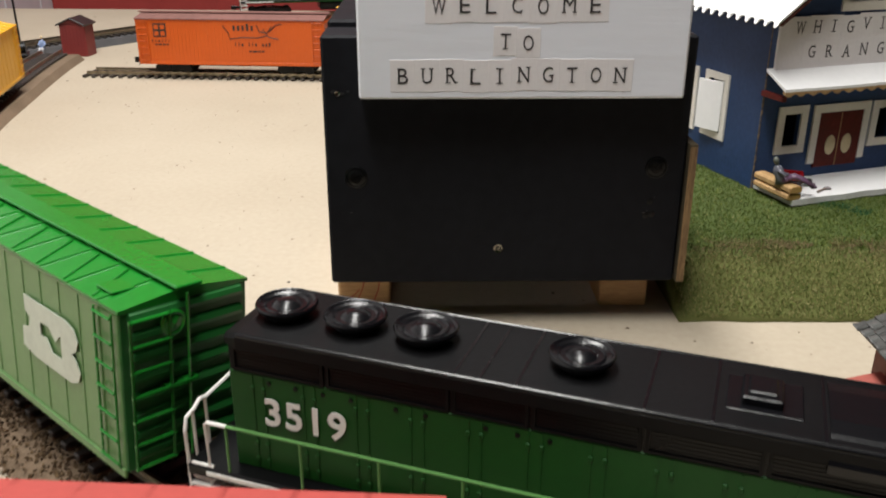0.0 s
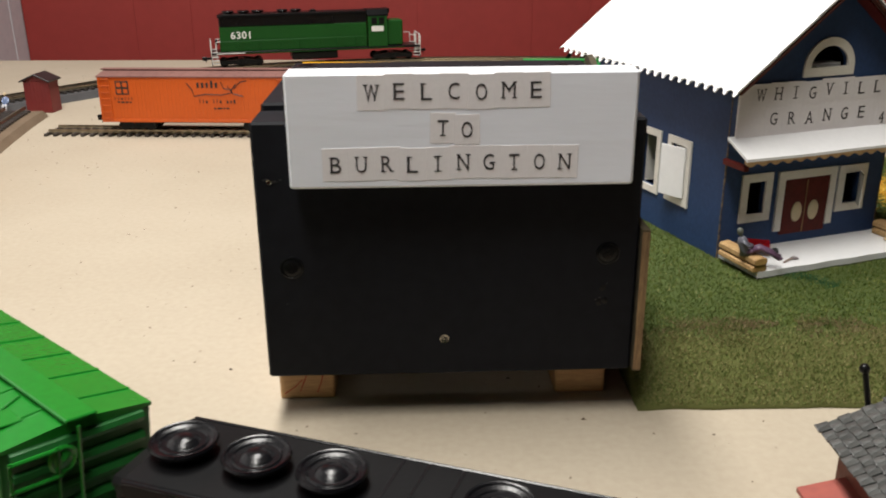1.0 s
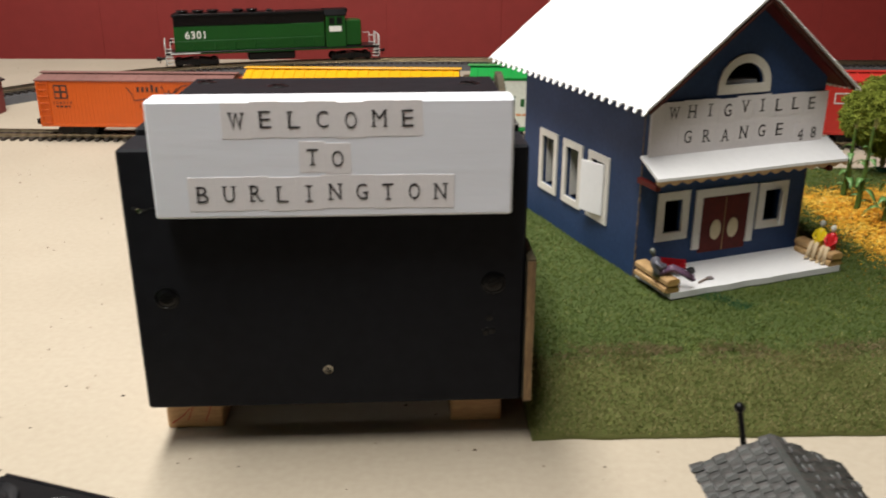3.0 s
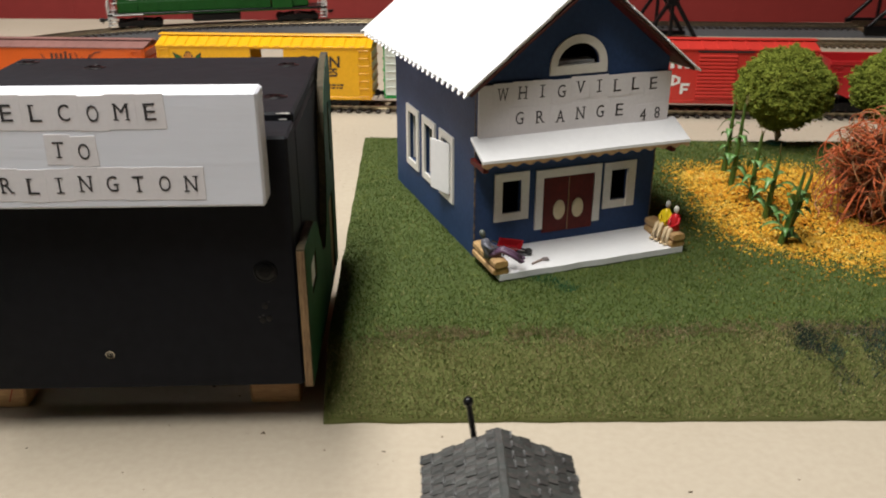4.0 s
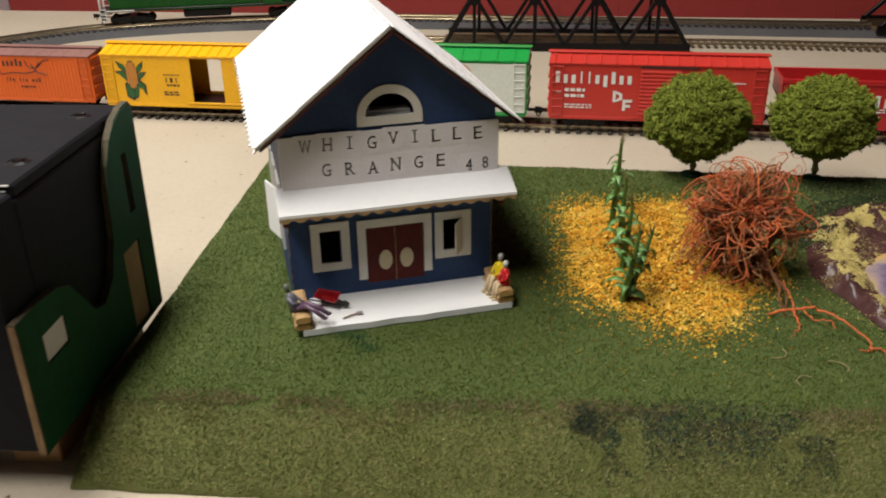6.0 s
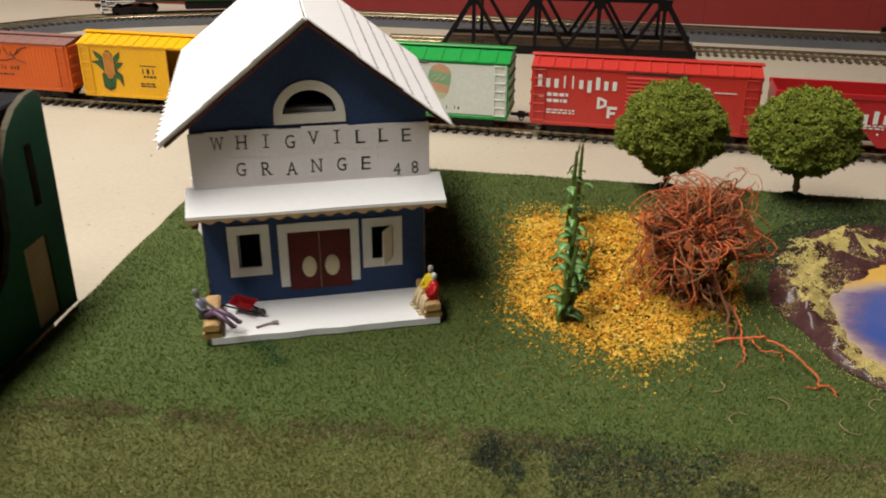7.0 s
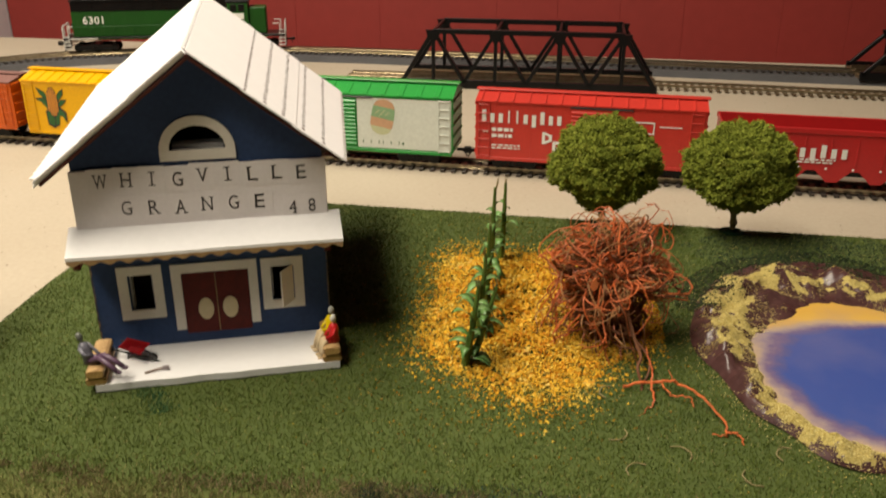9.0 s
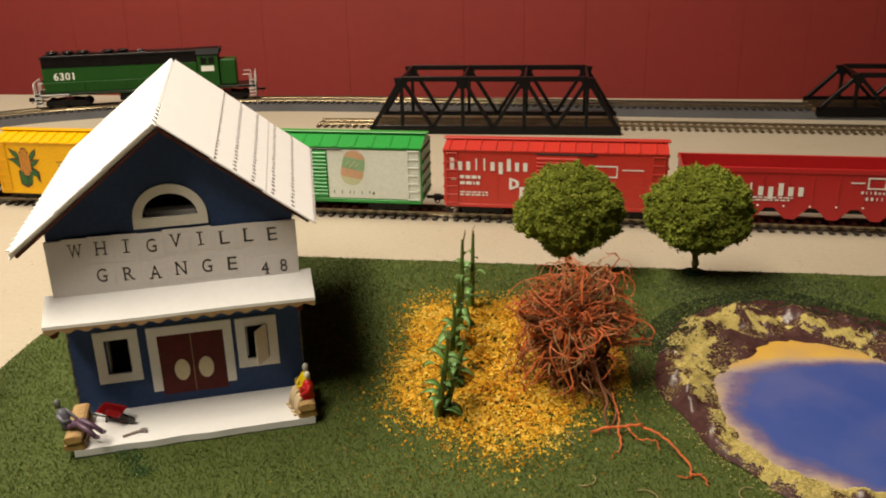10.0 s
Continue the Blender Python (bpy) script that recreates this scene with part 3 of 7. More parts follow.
Geo().box((0.065, -0.085, 0.75), (0.095, -0.06, 3.2)).make("seam", M_KRAFT, entry, "bare card seam between the doors")
for x in (-HW - 0.012, HW - 0.05):
    Geo().box((x, -0.014, 0.0), (x + 0.062, 0.05, EZ - 0.1)).make("corner_edge", M_KRAFT_WORN, hall, "bare worn card corner")
lunette = new("arched_window")
lunette.parent = hall
outer = [(1.31 * math.cos(math.pi * k / 20), AZ + 1.26 * math.sin(math.pi * k / 20)) for k in range(21)] + [(-1.31, AZ - 0.34), (1.31, AZ - 0.34)]
inner = [(0.97 * math.cos(math.pi * k / 20), AZ + 0.04 + 0.87 * math.sin(math.pi * k / 20)) for k in range(21)]
Geo().plate([outer, inner[::-1]], -0.47, -0.36).make("frame", M_CREAM, lunette)
Geo().box((-0.9, -0.1, AZ - 0.1), (0.9, 0.5, AZ + 0.15), 0.02).make("inner_sill", M_CREAM, lunette)
# added near-black sheet that paints the shade seen through the openings
Geo().plate([[(-4.1, 0.1), (4.1, 0.1), (4.1, 7.2), (1.6, 9.6), (-1.6, 9.6), (-4.1, 7.2)]], 1.6, 1.7).make("inner_partition", M_SHADE_DARK, hall)
for u0, u1, z0, z1, shut in ((6.65, 4.80, 1.6, 4.7, 0), (4.22, 2.40, 1.6, 4.7, 1), (9.12, 7.25, 1.6, 4.7, 0)):
    w = new("window")
    w.parent = hall
    frame_ring(u1, u0, z0, z1, 0.32, -HW - 0.09, -HW + 0.02, lambda u, v, t: (t, u, v)).make("frame", M_CREAM, w)
    Geo().box((-HW + 0.2, u0 - 0.34, z0 + 0.3), (-HW + 0.75, u0 - 0.24, z1 - 0.3)).make("inner_jamb", M_CREAM, w)
    if shut:
        Geo().box((-0.05, 0.0, 0.0), (0.02, 1.38, 2.35), 0.01).make("shutter", M_CARD_WHITE, w, "white shutter swung half open", at=at_cm(-HW - 0.12, u1 + 0.3, z0 + 0.4, 17))


# corrugated card roof: each slope is a wavy sheet
def wavy_sheet(length, run, pitch, amp, thick, parent, m, name, mat, start=0.0, flare=0.0, tooth=0.0):
    g = Geo()
    n = int(length / pitch * 8)
    v, f = [], []
    for i in range(n + 1):
        y = length * i / n
        h = amp * math.sin(2 * math.pi * y / pitch)
        wide = 1 + flare * y / length
        for s in (start * wide, (start + run) * wide + tooth * (i % 4 in (1, 2))):
            v += [(s, y, h + thick), (s, y, h)]
    for i in range(n):
        a, b = i * 4, i * 4 + 4
        f += [(a, a + 2, b + 2, b), (a + 1, b + 1, b + 3, a + 3), (a, b, b + 1, a + 1), (a + 2, a + 3, b + 3, b + 2)]
    f += [(0, 1, 3, 2), (n * 4, n * 4 + 2, n * 4 + 3, n * 4 + 1)]
    g.add(v, f)
    return g.make(name, mat, parent, at=m, smooth=False)


slope = math.degrees(math.atan2(RZ - EZ, HW))
RUN, RLEN = 6.75, 14.9
M_BARGE = material("worn_maroon_trim", (0.085, 0.022, 0.014), (0.035, 0.014, 0.010), 0.6, big=90, fine=700, mix=0.7, bump=0.4, spec=0.15)
for side in (-1, 1):
    roof = new("roof")
    roof.parent = hall
    roof.matrix_basis = at_cm(0, -1.5, RZ + 0.14) @ (pose(0, 0, 0, 0, slope, 0) if side > 0 else pose(0, 0, 0, 0, slope, 180) @ at_cm(0, -RLEN, 0))
    steps, run = (3, RUN) if side < 0 else (3, 6.36)
    for k in range(steps):
        s0, s1 = run * k / steps, run * (k + 1) / steps + (0.1 if k < steps - 1 else 0.0)
        ahead = -0.07 * k if side > 0 else 0.0
        wavy_sheet(RLEN, s1 - s0, 0.62, 0.0 if side > 0 else 0.13, 0.05, roof, at_cm(0, ahead, 0.022 * (steps - k - 1), 0, 0, 0), "roof_sheet", M_CARD_WHITE, s0, 0.24 if side > 0 else 0.0, 0.16 if k == steps - 1 else 0.0)
    low = -0.03 if side > 0 else -0.12
    for e0, e1 in ((0.02, 0.26), (RLEN - 0.28, RLEN - 0.04)):
        Geo().box((0.05, e0, low - 0.11), (run - 0.08, e1, low), 0.02).make("barge_board", M_BARGE, roof, "worn dark brown gable trim")
    Geo().box((0.05, 0.4, -0.12), (run - 0.15, RLEN - 0.3, -0.06)).make("roof_lining", M_MAROON, roof, "dark maroon underside")
    if side > 0:
        for k, x in enumerate((2.25, 3.05, 3.82, 4.65, 5.5)):
            g = Geo()
            sheet = min(2, int(x / (run / 3)))
            for q in range(25):
                y = 0.35 + q * 0.585 + 0.025 * math.sin(q * 2.3 + k)
                xx = x + 0.018 * math.sin(q * 1.7 + 2 * k)
                g.turned([(1, -0.03), (1, 0.012)], n=8, m=Matrix.Translation((xx * (1 + 0.24 * y / RLEN), y, 0.045 + 0.022 * (2 - sheet))) @ Matrix.Diagonal((0.082, 0.125, 1, 1)))
            g.make("stitching", M_P_BLACK, roof, "row of punched holes")
sign = new("name_sign")
sign.parent = hall
Geo().box((-4.42, -0.52, 5.2), (4.45, -0.4, 7.62), 0.02).make("board", M_PAPER, sign, "pale grey sign board")


def sign_row(text, x0, pitch, z, h, seed):
    rnd = random.Random(seed)
    x = x0
    for ch in text:
        if ch != " ":
            m = at_cm(x, -0.535, z + rnd.uniform(-0.05, 0.05), 0, 0, rnd.uniform(-2, 2))
            tile = Geo().box((-pitch * 0.5, 0, -0.46), (pitch * 0.5, 0.015, 0.46), 0.004).make("paper_label", M_PAPER, sign, at=m)
            serif_letter(ch, h, tile)
        x += pitch


sign_row("WHIGVILLE", -3.40, 0.870, 7.20, 0.52, 5)
sign_row("GRANGE", -2.64, 0.928, 6.16, 0.52, 6)
sign_row("48", 3.18, 0.70, 5.83, 0.50, 7)
awning = new("awning")
awning.parent = hall
n = 200
v, f = [], []
for i in range(n + 1):
    x = -4.72 + 9.6 * i / n
    h = 0.003 * math.sin(2 * math.pi * x / 0.62) + 0.012 * math.sin(x * 0.9)
    v += [(x, -0.39, 5.55 + h * 0.2), (x, -1.74, 4.90 + h), (x, -1.74, 4.78 + h), (x, -0.39, 5.43 + h * 0.2)]
for i in range(n):
    a, b = 4 * i, 4 * i + 4
    f += [(a, a + 1, b + 1, b), (a + 1, a + 2, b + 2, b + 1), (a + 2, a + 3, b + 3, b + 2), (a + 3, a, b, b + 3)]
f += [(0, 3, 2, 1), (4 * n, 4 * n + 1, 4 * n + 2, 4 * n + 3)]
Geo().add(v, f).make("awning_sheet", M_CARD_WHITE, awning)
v, f = [], []
for i in range(n + 1):
    x = -4.70 + 9.56 * i / n
    h = 0.05 * math.sin(2 * math.pi * x / 0.62)
    v += [(x, -1.735, 4.80), (x, -1.735, 4.63 + 1.2 * h), (x, -1.57, 4.67 + h), (x, -1.57, 4.83)]
for i in range(n):
    a, b = 4 * i, 4 * i + 4
    f += [(a, a + 1, b + 1, b), (a + 1, a + 2, b + 2, b + 1), (a + 2, a + 3, b + 3, b + 2), (a + 3, a, b, b + 3)]
f += [(0, 3, 2, 1), (4 * n, 4 * n + 1, 4 * n + 2, 4 * n + 3)]
Geo().add(v, f).make("awning_edge", M_KRAFT, awning, "brown corrugated card edge")
for x in (-4.45, 4.3):
    Geo().box((x - 0.12, -1.45, 4.3), (x + 0.12, -0.02, 4.55), 0.03).make("bracket", M_MAROON, awning, "red painted bracket")
front_line = [(-4.25 + 8.72 * k / 160, -2.64 - 0.05 * noise.noise(Vector((k * 0.05, 2, 5)))) for k in range(161)]
Geo().plate([front_line + [(4.47, -0.01), (-4.25, -0.01)]], 0.05, 0.32, lambda u, w, t: (u, w, t)).make("porch_slab", M_CARD_WHITE, hall, "white foam porch floor with a rough cut edge")
# the shadow line below the slab, painted as a near-black strip
Geo().plate([[(x, y - 0.012) for x, y in front_line] + [(4.45, -0.01), (-4.25, -0.01)]], 0.0, 0.048, lambda u, w, t: (u, w, t)).make("porch_edge", M_SHADE_DARK, hall, "near-black strip painted as the shade under the porch")


# ---- rolling stock ----
def make_multi(name, pieces, parent=None, label="", at=None, smooth=False):
    """One mesh with several materials."""
    g, idx, mats = Geo(), [], []
    for geo, mat in pieces:
        if mat not in mats:
            mats.append(mat)
        g.add(geo.v, geo.f)
        idx += [mats.index(mat)] * len(geo.f)
    mesh = bpy.data.meshes.new(name)
    mesh.from_pydata([tuple(p * CM) for p in g.v], [], g.f)
    for mat in mats:
        mesh.materials.append(mat)
    mesh.polygons.foreach_set("material_index", idx)
    if smooth:
        mesh.shade_smooth()
    ob = new(name, mesh)
    ob.parent = parent
    if at is not None:
        ob.matrix_basis = at
    if label:
        ob["label"] = label
    return ob


def truck(parent, x, rail, axles=2, base=2.1):
    """A wheel truck: two side frames, a bolster, axles with flanged wheels."""
    t = new("truck")
    t.parent = parent
    t.matrix_basis = at_cm(x, 0, 0)
    r = 0.42
    for s in (-1, 1):
        span = base * (axles - 1)
        g = Geo().plate([[(-span / 2 - 0.4, rail + 0.35), (-span / 2 + 0.3, rail + 0.25), (-0.3, rail + 0.22), (0.3, rail + 0.22), (span / 2 - 0.3, rail + 0.25), (span / 2 + 0.4, rail + 0.35), (span / 2 + 0.35, rail + 0.62), (0.45, rail + 0.85), (-0.45, rail + 0.85), (-span / 2 - 0.35, rail + 0.62)]], s * 1.05, s * 1.22)
        for q in (-0.22, 0, 0.22):
            g.cyl((q, s * 1.2, rail + 0.3), (q, s * 1.2, rail + 0.7), 0.08, n=8)
        g.make("side_frame", M_P_BLACK, t)
    for k in range(axles):
        xx = (k - (axles - 1) / 2) * base
        Geo().cyl((xx, -0.95, rail + r), (xx, 0.95, rail + r), 0.08, n=8).make("axle", M_P_GREY, t)
        for s in (-1, 1):
            g = Geo().cyl((xx, s * 0.72, rail + r), (xx, s * 0.78, rail + r), r + 0.06, n=20)
            g.cyl((xx, s * 0.78, rail + r), (xx, s * 0.98, rail + r), r, n=20)
            g.make("wheel", M_P_BLACK, t)
    Geo().box((-0.3, -1.05, rail + 0.5), (0.3, 1.05, rail + 0.85), 0.05).make("bolster", M_P_BLACK, t)
    return t


def coupler(parent, x, s, z):
    g = Geo().box((x, -0.13, z - 0.1), (x + s * 0.7, 0.13, z + 0.1), 0.02)
    g.box((x + s * 0.6, -0.2, z - 0.16), (x + s * 0.95, 0.05, z + 0.16), 0.05)
    g.box((x + s * 0.75, 0.05, z - 0.14), (x + s * 1.0, 0.2, z + 0.14), 0.04)
    g.cyl((x + s * 0.5, -0.05, z - 0.1), (x + s * 0.75, -0.12, z - 0.45), 0.04, n=6)
    return g.make("coupler", M_P_BLACK, parent)


def letter_bars(parent, text, x0, x1, z0, z1, mat, y):
    """Letters as plain upright bars of their own width and height."""
    tall, n = "bdfhklBDFEGHtilAW", len(text)
    w = (x1 - x0) / n
    for k, ch in enumerate(text):
        if ch == " ":
            continue
        top = z1 if ch in tall else z0 + (z1 - z0) * 0.72
        low = z0 - (z1 - z0) * 0.25 if ch in "gpy" else z0
        ww = w * (0.2 if ch in "il" else 0.5)
        xm = x0 + (k + 0.5) * w
        g = Geo().box((xm - ww / 2, y - 0.008, low), (xm + ww / 2, y + 0.01, top))
        g.make("lettering_bar", mat, parent)


def small_print(parent, x0, x1, z, mat, y, rows=2, h=0.12, seed=1):
    """Lines of writing too small to read, as bars."""
    rnd = random.Random(seed)
    for r in range(rows):
        x = x0
        g = Geo()
        while x < x1 - 0.1:
            w = rnd.uniform(0.12, 0.4)
            g.box((x, y - 0.006, z - r * h * 1.9), (min(x1, x + w), y + 0.01, z - r * h * 1.9 + h))
            x += w + 0.09
        g.make("lettering_bar", mat, parent)


def boxcar(m, label, L, z0, z1, side, roof_mat, rail=0.45, door=None, open_door=False, door_mat=None, ribs=0.0, rib_mat=None, peak=0.55, end_ribs=False, group="freight cars", ladder_mat=None, roof_pitch=1.05, board_w=0.32, eave=0.1, rib_h=0.07, rib_w=0.06, end_mat=None):
    """A closed freight car: hollow body, ribbed gable roof, doors, ladders, trucks and couplers."""
    c = thing("boxcar", m, label, "freight car", group)
    H, W = L / 2, 1.62
    rib = None
    for s in (-1, 1):
        loops = [rect(-H, H, z0, z1)]
        if open_door and door:
            loops.append(rect(door[0], door[1], z0 + 0.25, z1 - 0.12)[::-1])
        Geo().plate(loops, s * W, s * (W - 0.12)).make("side", side, c)
        if ribs:
            x, one = -H + ribs, None
            while x < H - 0.2:
                if not door or not (door[0] - 0.05 < x < door[1] + 0.05):
                    if one is None:
                        one = Geo().box((-0.025, s * W - 0.02, z0 + 0.1), (0.025, s * W + 0.025, z1 - 0.08), 0).make("side_rib", rib_mat or side, c)
                        ob = one
                    else:
                        ob = new("side_rib", one.data)
                        ob.parent = c
                    ob.matrix_basis = at_cm(x, 0, 0)
                x += ribs
        Geo().box((-H, s * W - 0.05, z0 - 0.16), (H, s * W + 0.04, z0 + 0.06), 0.02).make("sill", side, c)
        e = Geo().box((s * H - 0.06, -W + 0.01, z0), (s * H + 0.06, W - 0.01, z1), 0.02)
        k = 8 if end_ribs else 5
        for i in range(k):
            zz = z0 + 0.35 + (z1 - z0 - 0.5) * i / (k - 1)
            if s < 0 and i == 0:
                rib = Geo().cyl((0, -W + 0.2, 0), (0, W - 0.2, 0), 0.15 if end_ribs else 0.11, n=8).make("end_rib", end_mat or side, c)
                ob = rib
            else:
                ob = new("end_rib", rib.data)
                ob.parent = c
            ob.matrix_basis = at_cm(s * (H + 0.05), 0, zz)
        e.plate([[(-W, z1 - 0.02), (W, z1 - 0.02), (0, z1 + peak - 0.05)]], s * H, s * (H - 0.12), lambda u, w, t: (t, u, w))
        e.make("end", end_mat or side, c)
        lad = Geo()
        for q in range(7):
            zz = z0 + 0.15 + (z1 - z0 - 0.3) * q / 6
            lad.cyl((s * (H - 0.15) - (0.75 if s > 0 else 0), -W - 0.1, zz), (s * (H - 0.15) + (0 if s > 0 else 0.75), -W - 0.1, zz), 0.035, n=6)
            if end_ribs:
                lad.cyl((s * (H + 0.3), -W + 0.08, zz), (s * (H + 0.3), -W + 1.1, zz), 0.045, n=6)
                if q in (0, 6):
                    for yy in (-W + 0.12, -W + 1.05):
                        lad.cyl((s * (H + 0.3), yy, z0 + 0.1), (s * (H + 0.3), yy, z1 - 0.1), 0.04, n=6)
                if q == 3:
                    lad.cyl((s * (H + 0.28), -0.1, z0), (s * (H + 0.28), -0.1, z1 + 0.2), 0.035, n=6)
                    lad.box((s * (H + 0.15) - 0.15, -0.7, zz - 0.03), (s * (H + 0.15) + 0.2, 0.1, zz + 0.05))
        for xx in (s * (H - 0.15), s * (H - 0.9)):
            lad.cyl((xx, -W - 0.07, z0 + 0.05), (xx, -W - 0.07, z1 - 0.05), 0.03, n=6)
        lad.make("ladder", ladder_mat or side, c)
        coupler(c, s * (H + 0.05), s, rail + 0.85)
        truck(c, s * (H - 2.5), rail)
        if end_ribs:
            Geo().turned([(0.30, 0), (0.32, 0.06), (0.26, 0.09), (0.2, 0.06), (0.08, 0.1), (0.02, 0.12)], n=18, m=Matrix.Translation((s * (H + 0.22), -0.45, z1 - 0.42)) @ Matrix.Rotation(s * math.pi / 2, 4, "Y")).make("brake_wheel", roof_mat, c)
    Geo().box((-H + 0.05, -W + 0.13, z0 - 0.05), (H - 0.05, W - 0.13, z0 + 0.05)).make("floor", M_P_GREY, c)
    Geo().box((-H + 3, -0.5, z0 - 0.45), (H - 3, 0.5, z0 - 0.06), 0.08).make("underframe", M_P_BLACK, c)
    roof = Geo().plate([[(-W - eave, z1), (W + eave, z1), (W + eave, z1 + 0.08), (0, z1 + peak), (-W - eave, z1 + 0.08)]], -H - 0.08, H + 0.08, lambda u, w, t: (t, u, w)).make("roof", roof_mat, c)
    x = -H + 0.3
    slope = math.atan2(peak - 0.08, W + eave)
    while x < H - 0.1:
        g = Geo()
        for s in (-1, 1):
            mm = Matrix.Translation((x, s * (W + eave), z1 + 0.08)) @ Matrix.Rotation(-s * slope, 4, "X")
            g.box((-rib_w, min(0, -s * 1.5), -0.02), (rib_w, max(0, -s * 1.5), rib_h), rib_h * 0.8 if rib_w > 0.1 else 0.02, mm)
        g.make("roof_rib", roof_mat, roof)
        x += roof_pitch
    Geo().box((-H - 0.25, -board_w, z1 + peak + 0.02), (H + 0.25, board_w, z1 + peak + 0.12), 0.03).make("running_board", roof_mat, c)
    if door and not open_door:
        for s in (-1, 1):
            prof, n = [(z0 + 0.12, 0.02), (z0 + 0.16, 0.07)], 12
            for q in range(n):
                zz, st = z0 + 0.25 + (z1 - z0 - 0.55) * q / n, (z1 - z0 - 0.55) / n
                prof += [(zz, 0.07), (zz + st * 0.3, 0.15), (zz + st * 0.6, 0.15), (zz + st * 0.9, 0.07)]
            prof += [(z1 - 0.19, 0.07), (z1 - 0.15, 0.02)]
            d = Geo().plate([[(0.0, prof[0][0])] + [(o, zz) for zz, o in prof] + [(0.0, prof[-1][0])]], door[0], door[1], lambda u, w, t: (t, s * (W + u), w))
            d.make("door", door_mat or side, c)
            Geo().box((door[0] - 0.1, min(s * W, s * (W + 0.12)), z1 - 0.16), (door[1] * 1.0 + 1.2, max(s * W, s * (W + 0.12)), z1 - 0.06), 0.02).make("door_track", M_P_GREY, c)
            Geo().box((door[0] - 0.6, min(s * W, s * (W + 0.1)), z0 + 0.02), (door[1] + 1.2, max(s * W, s * (W + 0.1)), z0 + 0.1), 0.02).make("door_guide", side, c)
    if open_door:
        for s in (-1, 1):
            Geo().box((door[0] - 0.5, min(s * W, s * (W + 0.1)), z0 + 0.12), (door[1] + 3.0, max(s * W, s * (W + 0.1)), z0 + 0.26), 0.02).make("door_guide", side, c)
    return c


def on_train(x):
    """A pose on the straight train track, x along it."""
    return at_cm(0, 72.75, 0, TA) @ at_cm(x, 0, 0)


YF = -1.635
# orange reefer with a brown roof
car = boxcar(on_train(-12.85), "orange wood-sided refrigerator car with a brown roof", 15.0, 1.4, 4.75, M_P_ORANGE, M_P_BROWN, peak=0.34, ribs=0.3, rib_h=0.02)
emblem = Geo().plate([rect(-6.15, -5.1, 3.4, 4.45)], YF - 0.02, YF - 0.0)
emblem.make("emblem", M_BARS_DARK, car, "dark square emblem")
for dx, dz in ((0, 0), (0.5, 0), (0, 0.5), (0.5, 0.5)):
    Geo().box((-6.05 + dx, YF - 0.03, 3.5 + dz), (-5.72 + dx, YF - 0.018, 3.83 + dz)).make("emblem_square", M_P_ORANGE, car)
letter_bars(car, "llnlll", -6.4, -4.8, 3.0, 3.2, M_BARS_DARK, YF - 0.02)
small_print(car, -6.1, -5.0, 2.75, M_BARS_DARK, YF - 0.02, 1, 0.12, 3)
letter_bars(car, "mmmtm", 0.2, 2.0, 3.95, 4.5, M_BARS_DARK, YF - 0.02)
letter_bars(car, "lln llx mnh", 0.3, 3.3, 2.75, 3.05, M_BARS_DARK, YF - 0.02)
for pts in ([(-0.5, 4.3), (-0.1, 3.8), (0, 3.3), (1, 3.45), (2.2, 3.4), (3, 3.6)], [(2.2, 4.4), (2.4, 3.9), (3.0, 3.8), (3.4, 4.3)], [(2.7, 4.1), (3.1, 3.5), (3.9, 3.3)], [(3.2, 3.9), (3.7, 4.4), (4.2, 4.5)]):
    Geo().tube([(x, YF - 0.02, z) for x, z in pts], 0.035, 4).make("map_line", M_BARS_DARK, car)
small_print(car, 1.5, 2.7, 2.3, M_BARS_DARK, YF - 0.02, 1, 0.12, 8)

# yellow car with open doors and a painted cob of corn
car = boxcar(on_train(3.75), "bright yellow boxcar with open side doors and a painted corn cob", 16.1, 1.25, 4.95, M_P_YELLOW, M_P_YELLOW, door=(-1.0, 1.5), open_door=True, peak=0.6, roof_pitch=0.8, rib_h=0.06, rib_w=0.24)
M_CORN = plastic("corn_yellow", (0.62, 0.24, 0.03))
M_LEAF_PRINT = plastic("printed_leaf_green", (0.012, 0.10, 0.022))
ears = new("corn_picture")
ears.parent = car
ears.matrix_basis = at_cm(-5.7, YF - 0.005, 2.75)
Geo().plate([[(0.47 * math.cos(t * math.pi / 12), 0.75 + 1.12 * math.sin(t * math.pi / 12)) for t in range(24)]], -0.030, -0.026).make("cob_outline", M_BARS_DARK, ears)
for i in range(5):
    u = (i - 2) * 0.17
    tall = 1.03 * (1 - (u / 0.46) ** 2) ** 0.5
    Geo().plate([[(u - 0.055, 0.75 - tall), (u + 0.055, 0.75 - tall), (u + 0.062, 0.75), (u + 0.055, 0.75 + tall), (u - 0.055, 0.75 + tall), (u - 0.062, 0.75)]], -0.040, -0.030).make("cob_grain_row", M_CORN, ears)
